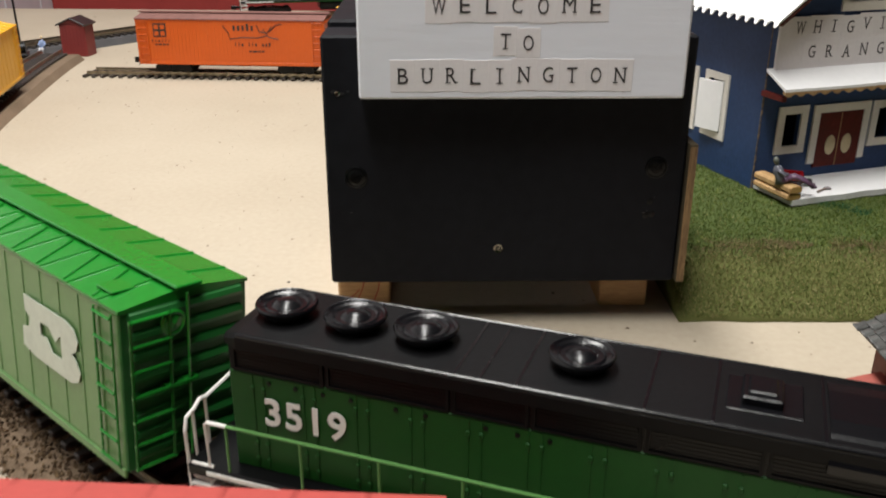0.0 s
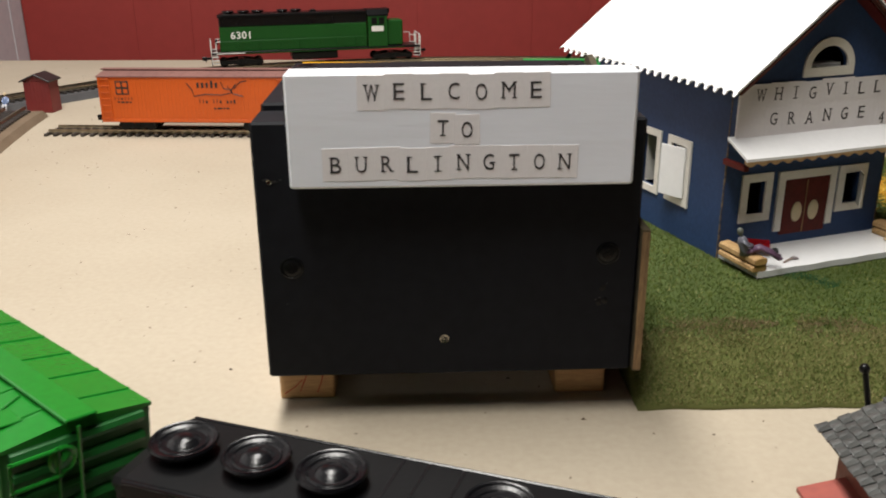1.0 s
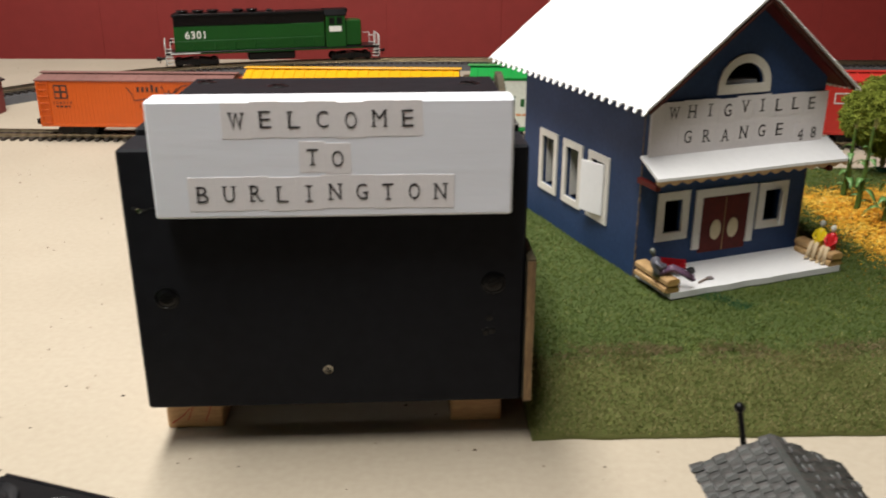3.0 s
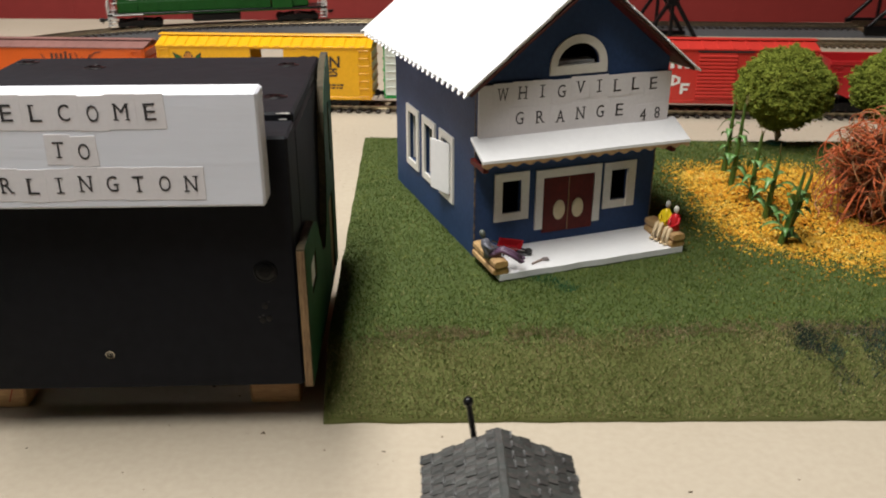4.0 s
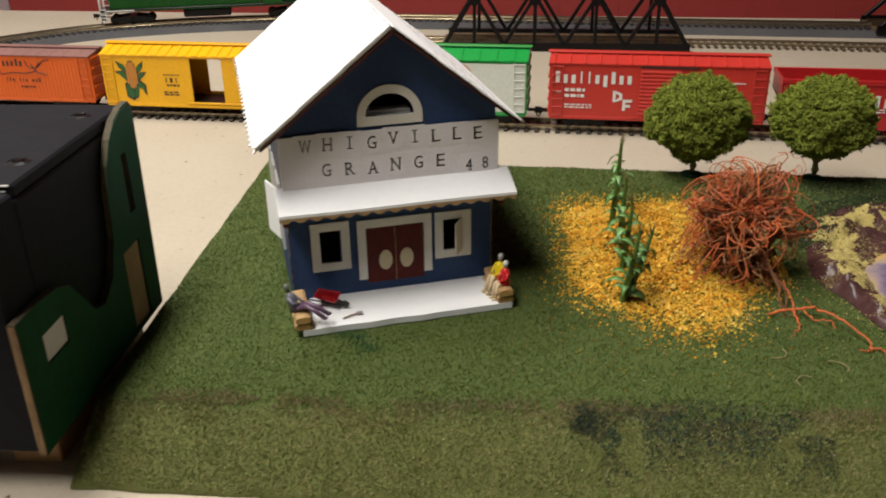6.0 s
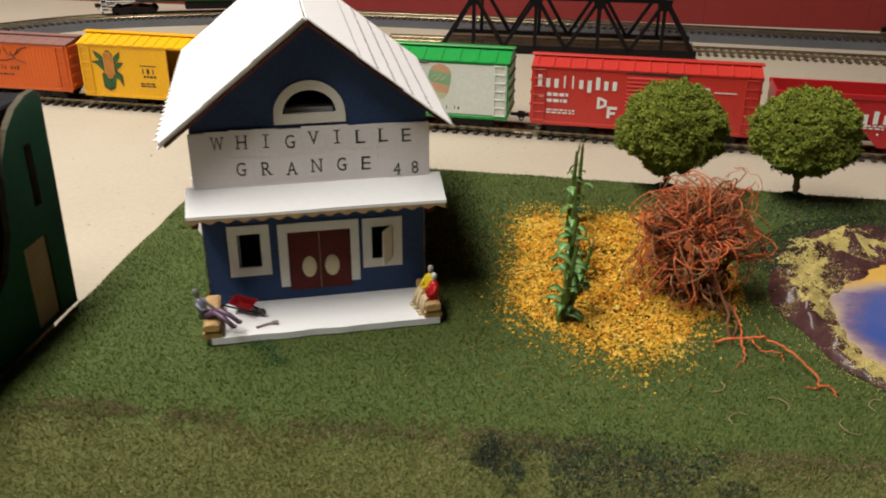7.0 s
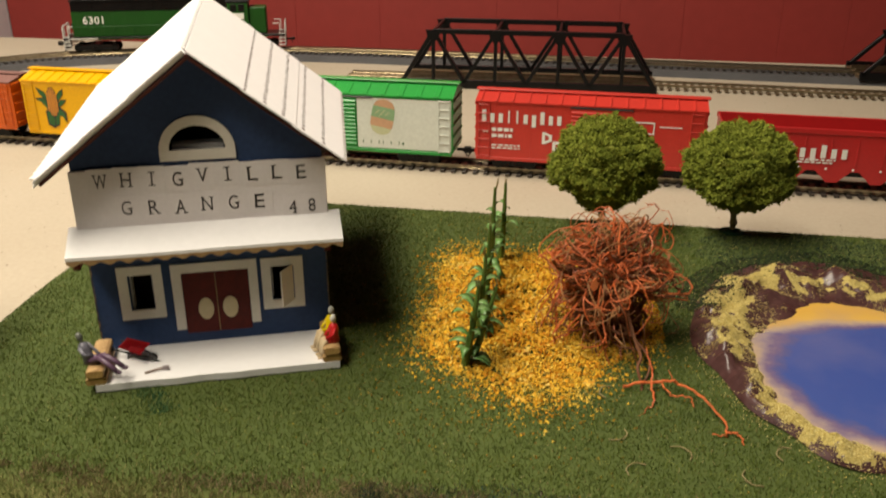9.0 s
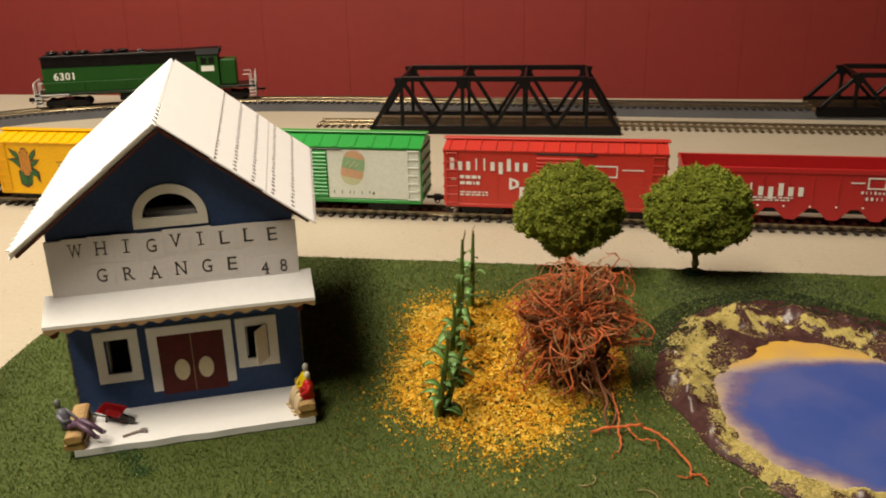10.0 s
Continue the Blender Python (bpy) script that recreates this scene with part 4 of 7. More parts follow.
for leaf in ([(-0.2, 0.5), (-0.7, 1.05), (-1.35, 0.95), (-0.95, 0.75), (-0.5, 0.3)], [(-0.25, 1.0), (-0.6, 1.5), (-1.15, 1.75), (-0.95, 1.3), (-0.35, 0.8)], [(0.25, 1.0), (0.6, 1.5), (0.95, 1.75), (0.9, 1.35), (0.4, 0.75)], [(0.3, 0.5), (0.7, 0.95), (1.15, 0.95), (0.8, 0.6), (0.35, 0.3)], [(-0.2, 0.3), (-0.65, 0.0), (-0.6, -0.9), (-0.1, -1.15), (0.05, -0.6)], [(0.1, 0.2), (0.5, 0.35), (0.95, 0.0), (0.95, -0.8), (0.75, -0.3), (0.4, -0.2), (0.3, -0.9), (-0.1, -1.1)]):
    c0 = Vector((sum(p[0] for p in leaf) / len(leaf), sum(p[1] for p in leaf) / len(leaf)))
    Geo().plate([[(c0.x + (u - c0.x) * 1.12, c0.y + (w - c0.y) * 1.12) for u, w in leaf]], -0.018, -0.012).make("leaf_outline", M_BARS_DARK, ears)
    Geo().plate([[(c0.x + (u - c0.x) * 0.85, c0.y + (w - c0.y) * 0.85) for u, w in leaf]], -0.026, -0.02).make("leaf", M_LEAF_PRINT, ears)
letter_bars(car, "lEl", -3.2, -2.0, 3.0, 3.35, M_BARS_DARK, YF - 0.01)
small_print(car, -3.0, -1.9, 2.7, M_BARS_DARK, YF - 0.01, 1, 0.16, 4)
small_print(car, -3.3, -2.1, 2.2, M_BARS_DARK, YF - 0.01, 2, 0.1, 5)
Geo().box((-3.2, YF - 0.015, 3.55), (-1.9, YF + 0.01, 3.6)).make("lettering_bar", M_BARS_DARK, car)
words("CORN", 1.15, M_BARS_DARK, car, at_cm(4.15, YF - 0.01, 3.55), "lettering", 0.01, 0.95, 0.025)
words("FLAKES", 0.88, M_BARS_DARK, car, at_cm(4.15, YF - 0.01, 2.85), "lettering", 0.01, 0.95, 0.02)
small_print(car, 2.9, 3.9, 2.15, M_BARS_DARK, YF - 0.01, 2, 0.12, 6)
small_print(car, 4.5, 6.0, 2.15, M_BARS_DARK, YF - 0.01, 2, 0.12, 7)

# green car with cream panels
car = boxcar(on_train(20.35), "bright green boxcar with pale cream side panels", 15.1, 1.4, 5.15, M_P_GREEN, M_P_GREEN, door=(-2.9, 0.85), peak=0.7, ladder_mat=M_P_CREAM, roof_pitch=1.25, rib_h=0.05, rib_w=0.2)
for x0, x1 in ((-7.5, -3.0), (0.95, 7.5)):
    Geo().box((x0, YF - 0.02, 1.55), (x1, YF + 0.02, 5.0), 0.01).make("cream_panel", M_P_CREAM, car, "pale cream printed panel")
def can_band(w0, w1, mat, lift):
    """One band across the tilted printed jar, with its rounded sides."""
    half = lambda w: 0.80 * (1 - abs((w - 1.05) / 1.25) ** 3.5) ** 0.5 if abs(w - 1.05) < 1.25 else 0.02
    ws = [w0 + (w1 - w0) * k / 6 for k in range(7)]
    ring = [(half(w), w) for w in ws] + [(-half(w), w) for w in reversed(ws)]
    turn = math.radians(-11)
    Geo().plate([[(2.75 + u * math.cos(turn) - (w - 1.05) * math.sin(turn), 3.72 + u * math.sin(turn) + (w - 1.05) * math.cos(turn)) for u, w in ring]], YF - 0.03 - lift, YF - 0.022).make("printed_band", mat, car, "printed band of a jar picture")


M_PRINT_SALMON, M_PRINT_GREEN, M_PRINT_PALE = plastic("printed_salmon", (0.56, 0.33, 0.20)), plastic("printed_green", (0.24, 0.40, 0.22)), plastic("printed_pale_green", (0.50, 0.52, 0.32))
for k, (w0, w1, mat) in enumerate(((-0.19, 0.35, M_PRINT_PALE), (0.35, 0.95, M_PRINT_SALMON), (0.95, 1.75, M_PRINT_GREEN), (1.75, 2.29, M_PRINT_SALMON))):
    can_band(w0, w1, mat, 0.002 * k)
for k in range(7):
    u, w = 2.35 + 0.135 * k, 4.0 + 0.16 * math.sin(k * 2.1)
    Geo().tube([(u - 0.12, YF - 0.042, w - 0.1), (u, YF - 0.044, w + 0.08), (u + 0.12, YF - 0.042, w - 0.02)], 0.028, 4).make("printed_stroke", M_PRINT_PALE, car)
letter_bars(car, "l l ll l ln", 1.2, 4.3, 1.85, 2.1, M_LEAF_PRINT, YF - 0.025)
letter_bars(car, "nln", -5.2, -3.4, 3.1, 3.9, M_LEAF_PRINT, YF - 0.025)
small_print(car, -5.4, -3.4, 2.4, plastic("printed_orange", (0.6, 0.25, 0.1)), YF - 0.025, 1, 0.15, 5)

# red boxcar
car = boxcar(on_train(36.9), "red boxcar with white lettering and a ribbed sliding door", 14.7, 1.35, 5.12, M_P_RED, M_P_RED, door=(-1.1, 1.6), peak=0.46, ribs=1.2)
letter_bars(car, "Bmmlimgtmm", -7.1, -1.6, 3.78, 4.62, M_LETTER, YF - 0.03)
small_print(car, -6.3, -4.9, 3.2, M_LETTER, YF - 0.03, 2, 0.22, 5)
small_print(car, -6.3, -4.4, 2.2, M_LETTER, YF - 0.03, 2, 0.1, 6)
small_print(car, -6.9, -6.5, 3.1, M_LETTER, YF - 0.03, 1, 0.08, 6)
for pts in (rect(-2.95, -2.75, 2.5, 3.3), [(-2.75, 3.3), (-2.3, 3.1), (-2.3, 2.7), (-2.75, 2.5), (-2.75, 2.68), (-2.5, 2.8), (-2.5, 3.0), (-2.75, 3.12)], rect(-2.25, -2.05, 1.9, 2.7), rect(-2.05, -1.6, 2.5, 2.7), rect(-2.05, -1.7, 2.15, 2.32)):
    Geo().plate([pts], YF - 0.035, YF - 0.02).make("emblem", M_LETTER, car)
Geo().box((4.5, YF - 0.03, 4.0), (5.9, YF + 0.01, 4.06)).make("lettering_bar", M_LETTER, car)
Geo().plate([rect(2.6, 4.2, 3.5, 4.3), rect(2.68, 4.12, 3.58, 4.22)[::-1]], YF - 0.03, YF).make("emblem", M_LETTER, car)

# crimson hopper
car = thing("hopper_car", on_train(53.4), "crimson open hopper car with white lettering", "freight car", "freight cars")
H, W, z0, z1 = 8.2, 1.62, 1.8, 4.45
for s in (-1, 1):
    side = [(-H, z1), (-H, 3.1), (-H + 0.5, 2.2), (-H + 1.6, 1.75)]
    for k in range(4):
        a = -4.9 + k * 2.6
        side += [(a, 1.8), (a + 0.75, 1.05), (a + 1.35, 1.05), (a + 2.1, 1.8)]
    side += [(H - 1.6, 1.75), (H - 0.5, 2.2), (H, 3.1), (H, z1)]
    Geo().plate([side], s * W, s * (W - 0.12)).make("side", M_P_RED2, car)
    for k in range(11):
        x = -H + 0.5 + k * (2 * H - 1) / 10
        Geo().box((x - 0.04, min(s * W, s * (W + 0.05)), 2.2), (x + 0.04, max(s * W, s * (W + 0.02)), 3.95), 0.005).make("side_rib", M_P_RED2, car)
    Geo().box((-H - 0.05, min(s * W, s * (W + 0.1)), z1 - 0.32), (H + 0.05, max(s * W, s * (W + 0.1)), z1 + 0.02), 0.03).make("top_rail", M_P_RED2, car)
    Geo().plate([[(-W, 3.1), (W, 3.1), (W, z1), (-W, z1)]], s * H, s * (H - 0.1), lambda u, w, t: (t, u, w)).make("end", M_P_RED2, car)
    truck(car, s * (H - 1.9), 0.45)
    coupler(car, s * (H - 0.1), s, 1.3)
    g = Geo()
    for q in range(5):
        g.cyl((s * (H - 0.15), -W - 0.1, 2.5 + q * 0.38), (s * (H - 0.9), -W - 0.1, 2.5 + q * 0.38), 0.035, n=6)
    g.make("ladder", M_P_RED2, car)
Geo().plate([[(-H + 0.12, 3.5), (-H + 0.12, 3.4), (-4.9, 1.95), (4.9, 1.95), (H - 0.12, 3.4), (H - 0.12, 3.5), (4.7, 2.1), (-4.7, 2.1)]], -W + 0.13, W - 0.13).make("slope_sheet", M_P_RED2, car, "sloping red hopper floor")
Geo().box((-H + 1.5, -0.4, 1.1), (H - 1.5, 0.4, 1.8), 0.05).make("centre_sill", M_P_BLACK, car)
letter_bars(car, "Bmmlimgtmm", -6.6, -0.45, 2.62, 3.46, M_LETTER, YF - 0.06)
small_print(car, -4.2, -1.2, 2.45, M_LETTER, YF - 0.06, 2, 0.09, 6)
Geo().plate([rect(3.2, 4.3, 3.2, 3.95), rect(3.28, 4.22, 3.28, 3.87)[::-1]], YF - 0.06, YF).make("emblem", M_LETTER, car)
Geo().box((2.2, YF - 0.06, 3.55), (3.0, YF + 0.01, 3.62)).make("lettering_bar", M_LETTER, car)
Geo().box((4.5, YF - 0.06, 3.55), (5.3, YF + 0.01, 3.62)).make("lettering_bar", M_LETTER, car)
letter_bars(car, "Ellhnnl", 2.8, 4.6, 2.88, 3.08, M_LETTER, YF - 0.06)
letter_bars(car, "WEll", 3.1, 4.3, 2.45, 2.68, M_LETTER, YF - 0.06)
for k in range(7):
    Geo().ball((-6.5 + k * 1.6, YF - 0.05, 1.95), 0.07, 8, 6).make("rivet_mark", M_LETTER, car)

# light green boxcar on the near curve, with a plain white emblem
# the end is the same green plastic; its shade is put into a deeper green
car = boxcar(at_cm(-8.86, 24.70, 0.2, -43, -5), "green boxcar with a white emblem and ribbed end", 16.0, 1.9, 5.75, M_P_BNSIDE, M_P_BNGREEN, rail=0.95, peak=0.27, ribs=0.95, end_ribs=True, end_mat=plastic("shaded_green_plastic", (0.010, 0.105, 0.018), 0.4), ladder_mat=M_P_BNGREEN, roof_pitch=1.35, board_w=0.34, eave=0.03, rib_h=0.035)
mark = [(3.25, 3.35), (3.9, 3.2), (5.75, 3.2), (6.1, 3.35), (6.22, 3.65), (6.05, 3.95), (5.85, 4.08), (6.1, 4.25), (6.2, 4.55), (6.05, 4.85), (5.7, 4.98), (3.5, 4.98), (3.5, 4.5), (3.75, 4.35), (3.65, 4.05), (3.3, 3.95)]
notch = [(4.3, 4.42), (4.75, 4.45), (5.05, 4.12), (5.35, 4.4), (5.35, 3.72), (4.85, 3.7), (4.6, 4.05), (4.3, 4.02)]
mark, notch = [[(u, 4.06 + (w - 4.09) * 0.88) for u, w in q] for q in (mark, notch)]
Geo().plate([mark, notch[::-1]], YF - 0.05, YF - 0.03).make("emblem", plastic("faded_white_emblem", (0.56, 0.62, 0.52), 0.5), car, "faded white emblem")
for k in range(11):
    x = -7.5 + k * 1.35
    Geo().tube([(x + 0.3, -0.4, 6.0), (x + 0.95, -1.6, 5.845)], 0.03, 5).make("roof_seam", M_P_BNGREEN, car)
Geo().box((6.6, -1.35, 5.9), (7.3, -0.75, 5.96), 0.02).make("roof_hatch", M_P_BNGREEN, car)

# yellow covered car far down the near curve, red boxcar by the table's edge
boxcar(at_cm(-27.1, 58.7, 0, 100), "yellow boxcar standing on the brown roadbed", 14.5, 1.75, 5.2, M_P_YELLOW, M_P_YELLOW, rail=0.95, ribs=0.9, peak=0.5, end_ribs=True)
M_P_FADED = plastic("faded_red_plastic", (0.36, 0.050, 0.040), 0.6)
boxcar(at_cm(-4.6, 10.95, 0, -4.2), "red boxcar at the near edge of the table", 15.0, 1.95, 6.2, M_P_FADED, M_P_FADED, rail=0.95, ribs=1.2, peak=0.5, rib_h=0.0)
track([(-18, 11.93), (0, 10.61), (5, 10.24)], 0.5, M_TIE, "short black track on cork at the near table edge", (1.7, 0.5), M_BED_CORK)


# ---- diesel engines ----
M_GLOSS_BLACK = plastic("glossy_black_plastic", (0.004, 0.004, 0.005), 0.24)
M_GLOSS_BLACK.node_tree.nodes["Principled BSDF"].inputs["Specular IOR Level"].default_value = 0.36
M_HOOD_BLACK = material("satin_black_hood", (0.0022, 0.0022, 0.0026), (0.0045, 0.0045, 0.005), 0.42, big=30, fine=700, bump=0.05, bump_scale=900, spec=0.13)
M_RAILGREEN = plastic("light_green_rail", (0.10, 0.26, 0.07), 0.4)


def engine(m, label, rail, L, number, num_x, fans, number_size, axles, roof_z=4.9, band=0.9, deck=1.05, rail_mat=M_RAILGREEN):
    """A hood engine; the long hood runs to -x, the cab stands near +x. band: height of the black upper hood."""
    e = thing("diesel_engine", m, label, "locomotive", "diesel engines")
    H = L / 2
    base = rail + 1.35
    top = rail + roof_z
    mid = top - band
    hx0, hx1 = -H + 1.9, H - 6.2
    back = hx0 - deck
    Geo().box((back, -1.5, base), (H, 1.5, base + 0.28), 0.04).make("walkway", M_P_BLACK, e)
    Geo().box((-2.6, -1.2, rail + 0.45), (2.6, 1.2, base), 0.15).make("fuel_tank", M_P_BLACK, e)
    Geo().box((hx0, -1.1, base + 0.28), (hx1, 1.1, mid), 0.03).make("long_hood", M_P_LOCO, e)
    # upper hood: recessed grille band below an overhanging roof with sloped edges and a sloped end
    Geo().box((hx0 + 0.02, -1.08, mid), (hx1, 1.08, top - 0.3), 0.02).make("grille_band", M_P_BLACK, e, "dark recessed grille band")
    ring = [(-1.2, top - 0.34), (1.2, top - 0.34), (1.2, top - 0.09), (1.1, top), (-1.1, top), (-1.2, top - 0.09)]
    v, f = [], []
    for x, k, drop in ((hx0 - 0.12, 0.82, 0.16), (hx0 + 0.28, 1.0, 0.0), (hx1 + 0.1, 1.0, 0.0)):
        v += [(x, u * k, w - (drop if w > top - 0.3 else 0.0)) for u, w in ring]
    for q in range(2):
        for i in range(6):
            j = (i + 1) % 6
            f.append((q * 6 + i, q * 6 + j, q * 6 + 6 + j, q * 6 + 6 + i))
    f += [tuple(range(5, -1, -1)), tuple(range(12, 18))]
    upper = Geo().add(v, f).make("upper_hood", M_HOOD_BLACK, e, "black upper hood")
    for sd in (-1, 1):
        x = hx0 + 0.12
        for w in (2.1, 2.6, 1.5, 2.0, 2.0, 2.0):
            if x + w > hx1:
                break
            g = Geo().plate([rect(x, x + w, mid + 0.02, top - 0.34), rect(x + 0.07, x + w - 0.07, mid + 0.08, top - 0.4)[::-1]], sd * 1.07, sd * 1.13)
            g.make("grille_frame", M_HOOD_BLACK, e)
            g = Geo()
            for i in range(5):
                zz = mid + 0.13 + (top - mid - 0.58) * i / 4
                g.box((x + 0.07, min(sd * 1.07, sd * 1.095), zz - 0.015), (x + w - 0.07, max(sd * 1.07, sd * 1.095), zz + 0.015))
            g.make("radiator_grille", M_P_BLACK, e)
            x += w + 0.06
    x, k = hx0 + 0.55, 0
    while x < hx1 - 0.3:
        for sd in (-1, 1):
            g = Geo().box((x - 0.018, min(sd * 1.1, sd * 1.12), base + 0.35), (x + 0.018, max(sd * 1.1, sd * 1.12), mid - 0.05))
            for zz in (base + 0.55, base + 0.95, mid - 0.35):
                g.box((x - 0.05, min(sd * 1.1, sd * 1.14), zz - 0.06), (x + 0.05, max(sd * 1.1, sd * 1.14), zz + 0.06), 0.02)
            g.make("hood_door_seam", M_P_LOCO, e)
        k += 1
        x += 0.26 if k % 2 else 0.92
    for fx, fr in fans:
        prof = [(0.66, -0.05), (0.66, 0.06), (0.78, 0.07), (0.78, 0.12), (0.89, 0.13), (0.89, 0.19), (1.0, 0.20), (1.04, 0.26), (1.0, 0.31), (0.94, 0.30), (0.89, 0.265), (0.75, 0.235), (0.71, 0.26), (0.66, 0.23), (0.50, 0.225), (0.44, 0.26), (0.30, 0.315), (0.14, 0.34), (0.02, 0.345)]
        Geo().turned([(r * fr, h) for r, h in prof], (hx0 + fx, 0, top), 36).make("roof_fan", M_GLOSS_BLACK, upper)
    for a in (4.95, 5.45, 6.15, 8.45, 9.6, 11.4):
        if hx0 + a < hx1:
            Geo().plate([[(-1.205, top - 0.1), (-1.1, top + 0.01), (1.1, top + 0.01), (1.205, top - 0.1), (1.18, top - 0.14), (1.08, top - 0.03), (-1.08, top - 0.03), (-1.18, top - 0.14)]], hx0 + a, hx0 + a + 0.06, lambda u, w, t: (t, u, w)).make("roof_seam", M_GLOSS_BLACK, upper)
    for a, b, w, h in ((9.8, 11.1, 0.6, 0.03), (10.05, 10.75, 0.42, 0.2), (10.15, 10.65, 0.3, 0.26)):
        if hx0 + b < hx1:
            Geo().box((hx0 + a, -w, top - 0.02), (hx0 + b, w, top + h), 0.035).make("roof_hatch", M_GLOSS_BLACK, upper)
    if axles == 2:
        Geo().plate([[(-1.24, top - 0.5), (1.24, top - 0.5), (1.24, top - 0.34), (1.12, top - 0.1), (0.86, top + 0.05), (0.5, top + 0.1), (-0.5, top + 0.1), (-0.86, top + 0.05), (-1.12, top - 0.1), (-1.24, top - 0.34)]], hx0 + 11.5, hx1 + 0.12, lambda u, w, t: (t, u, w)).make("rounded_cover", M_GLOSS_BLACK, upper, "glossy rounded hood cover")
    for sd in (-1, 1):
        Geo().tube([(hx0 + 0.3, sd * 1.165, top - 0.035), ((hx0 + hx1) / 2, sd * 1.165, top - 0.035), (hx1 + 0.08, sd * 1.165, top - 0.035)], 0.05, 8).make("roof_edge", M_GLOSS_BLACK, upper, "glossy rounded roof edge")
    for k in range(9):
        xx = hx0 + 0.95 + k * 0.62 + (0.35 if k > 3 else 0) + (0.6 if k > 5 else 0)
        Geo().cyl((xx, -1.08, mid - 0.17), (xx, -1.125, mid - 0.17), 0.05, n=8).make("grab_hole", M_P_BLACK, e)
    # cab and nose
    c0 = hx1 + 0.15
    Geo().plate([[(-1.5, base + 0.28), (1.5, base + 0.28), (1.5, top - 0.45), (0.9, top + 0.05), (-0.9, top + 0.05), (-1.5, top - 0.45)]], c0, c0 + 2.2, lambda u, w, t: (t, u, w)).make("cab", M_P_LOCO, e)
    Geo().plate([[(-1.53, top - 0.62), (1.53, top - 0.62), (1.53, top - 0.45), (0.92, top + 0.1), (-0.92, top + 0.1), (-1.53, top - 0.45)]], c0 - 0.1, c0 + 2.35, lambda u, w, t: (t, u, w)).make("cab_roof", M_HOOD_BLACK, e, "black cab roof")
    for sd in (-1, 1):
        for k in range(2):
            Geo().box((c0 + 0.35 + k * 0.85, min(sd * 1.5, sd * 1.53), top - 1.5), (c0 + 1.0 + k * 0.85, max(sd * 1.5, sd * 1.53), top - 0.75), 0.02).make("cab_window", M_P_BLACK, e, "dark glazed cab window")
        Geo().box((c0 + 0.35, min(sd * 1.5, sd * 1.53), top - 2.3), (c0 + 1.75, max(sd * 1.5, sd * 1.53), top - 1.7), 0.02).make("emblem", M_LETTER, e, "plain white emblem")
    Geo().box((c0 + 2.2, -1.1, base + 0.28), (c0 + 4.1, 1.1, rail + roof_z * 0.8), 0.12).make("short_hood", M_P_LOCO, e)
    Geo().box((c0 + 2.3, -0.9, top - 0.35), (c0 + 2.6, 0.9, top + 0.15), 0.05).make("number_board", M_P_BLACK, e)
    zr = base + 1.42
    for end, sd in ((back, -1), (H, 1)):
        truck(e, end - sd * 3.2, rail, axles, 1.9)
        coupler(e, end, sd, rail + 0.85)
        g = Geo().box((end - 0.05, -1.45, rail + 0.2), (end + 0.05, 1.45, base), 0.02)
        g.make("pilot", M_P_BLACK, e, "black end plate")
        for y in (-1.2, 1.2):
            for k in range(3):
                Geo().box((end - sd * 0.75, y - 0.3, rail + 0.4 + k * 0.35), (end - sd * 0.05, y + 0.3, rail + 0.45 + k * 0.35), 0.01).make("step", M_P_WHITE, e, "step with a white edge")
        # bent wire rail across the end, with posts
        wire = [(end, -1.43, rail + 0.4), (end, -1.42, zr - 0.35), (end + sd * 0.03, -1.3, zr - 0.1), (end, -1.05, zr - 0.02), (end, -0.8, zr + 0.1), (end + sd * 0.03, -0.55, zr + 0.0), (end, 0.2, zr + 0.06), (end, 1.0, zr + 0.12), (end, 1.35, zr + 0.1), (end, 1.43, zr - 0.35), (end, 1.43, rail + 0.4)]
        Geo().tube(wire, 0.045, 6).make("end_rail", M_P_WHITE, e, "bent white wire rail")
        for y in (-1.1, -0.62, 0.62, 1.1):
            Geo().cyl((end, y, base + 0.1), (end, y, zr + (0.0 if y < 0 else 0.08)), 0.04, n=6).make("rail_post", M_P_WHITE, e, "white rail post")
        for y in (-1.43, 1.43):
            x1 = end - sd * (deck + 0.02) if sd < 0 else end - 1.3
            x0 = end - sd * 0.55
            Geo().tube([(x0, y, base - 0.6), (x0, y, zr - 0.04), (x0 - sd * 0.06, y, zr), (x1, y, zr)], 0.045, 6).make("stair_rail", M_P_WHITE, e, "white stair rail")
            for z in (base - 0.05, base + 0.3):
                Geo().cyl((end - sd * 0.1, y, z), (x0 - sd * 0.1, y, z), 0.035, n=6).make("stair_edge", M_P_WHITE, e, "white step edge")
    for sd in (-1, 1):
        y = sd * 1.43
        x0, x1 = back + deck, H - 5.4
        Geo().tube([(x0, y, zr), (0, y, zr + 0.04), (x1, y, zr + 0.05)], 0.036, 6).make("handrail", rail_mat, e, "thin green handrail")
        for k in range(9):
            x = x0 + k * (x1 - x0) / 8
            Geo().cyl((x, y, base), (x, y, zr + 0.03), 0.034, n=6).make("rail_post", rail_mat, e, "thin green rail post")
        Geo().box((back + 0.5, min(sd * 1.5, sd * 1.53), base + 0.1), (back + 3.6, max(sd * 1.5, sd * 1.53), base + 0.2)).make("sill_stripe", M_P_WHITE, e, "white sill stripe")
        Geo().box((back + 3.6, min(sd * 1.5, sd * 1.53), base + 0.05), (H - 1.9, max(sd * 1.5, sd * 1.53), base + 0.12)).make("sill_stripe", M_P_LOCO, e)
    words(number, number_size, M_LETTER, e, at_cm(hx0 + num_x, -1.14, mid - 0.5 - number_size * 0.72), "lettering", 0.012, 1.1, 0.016)
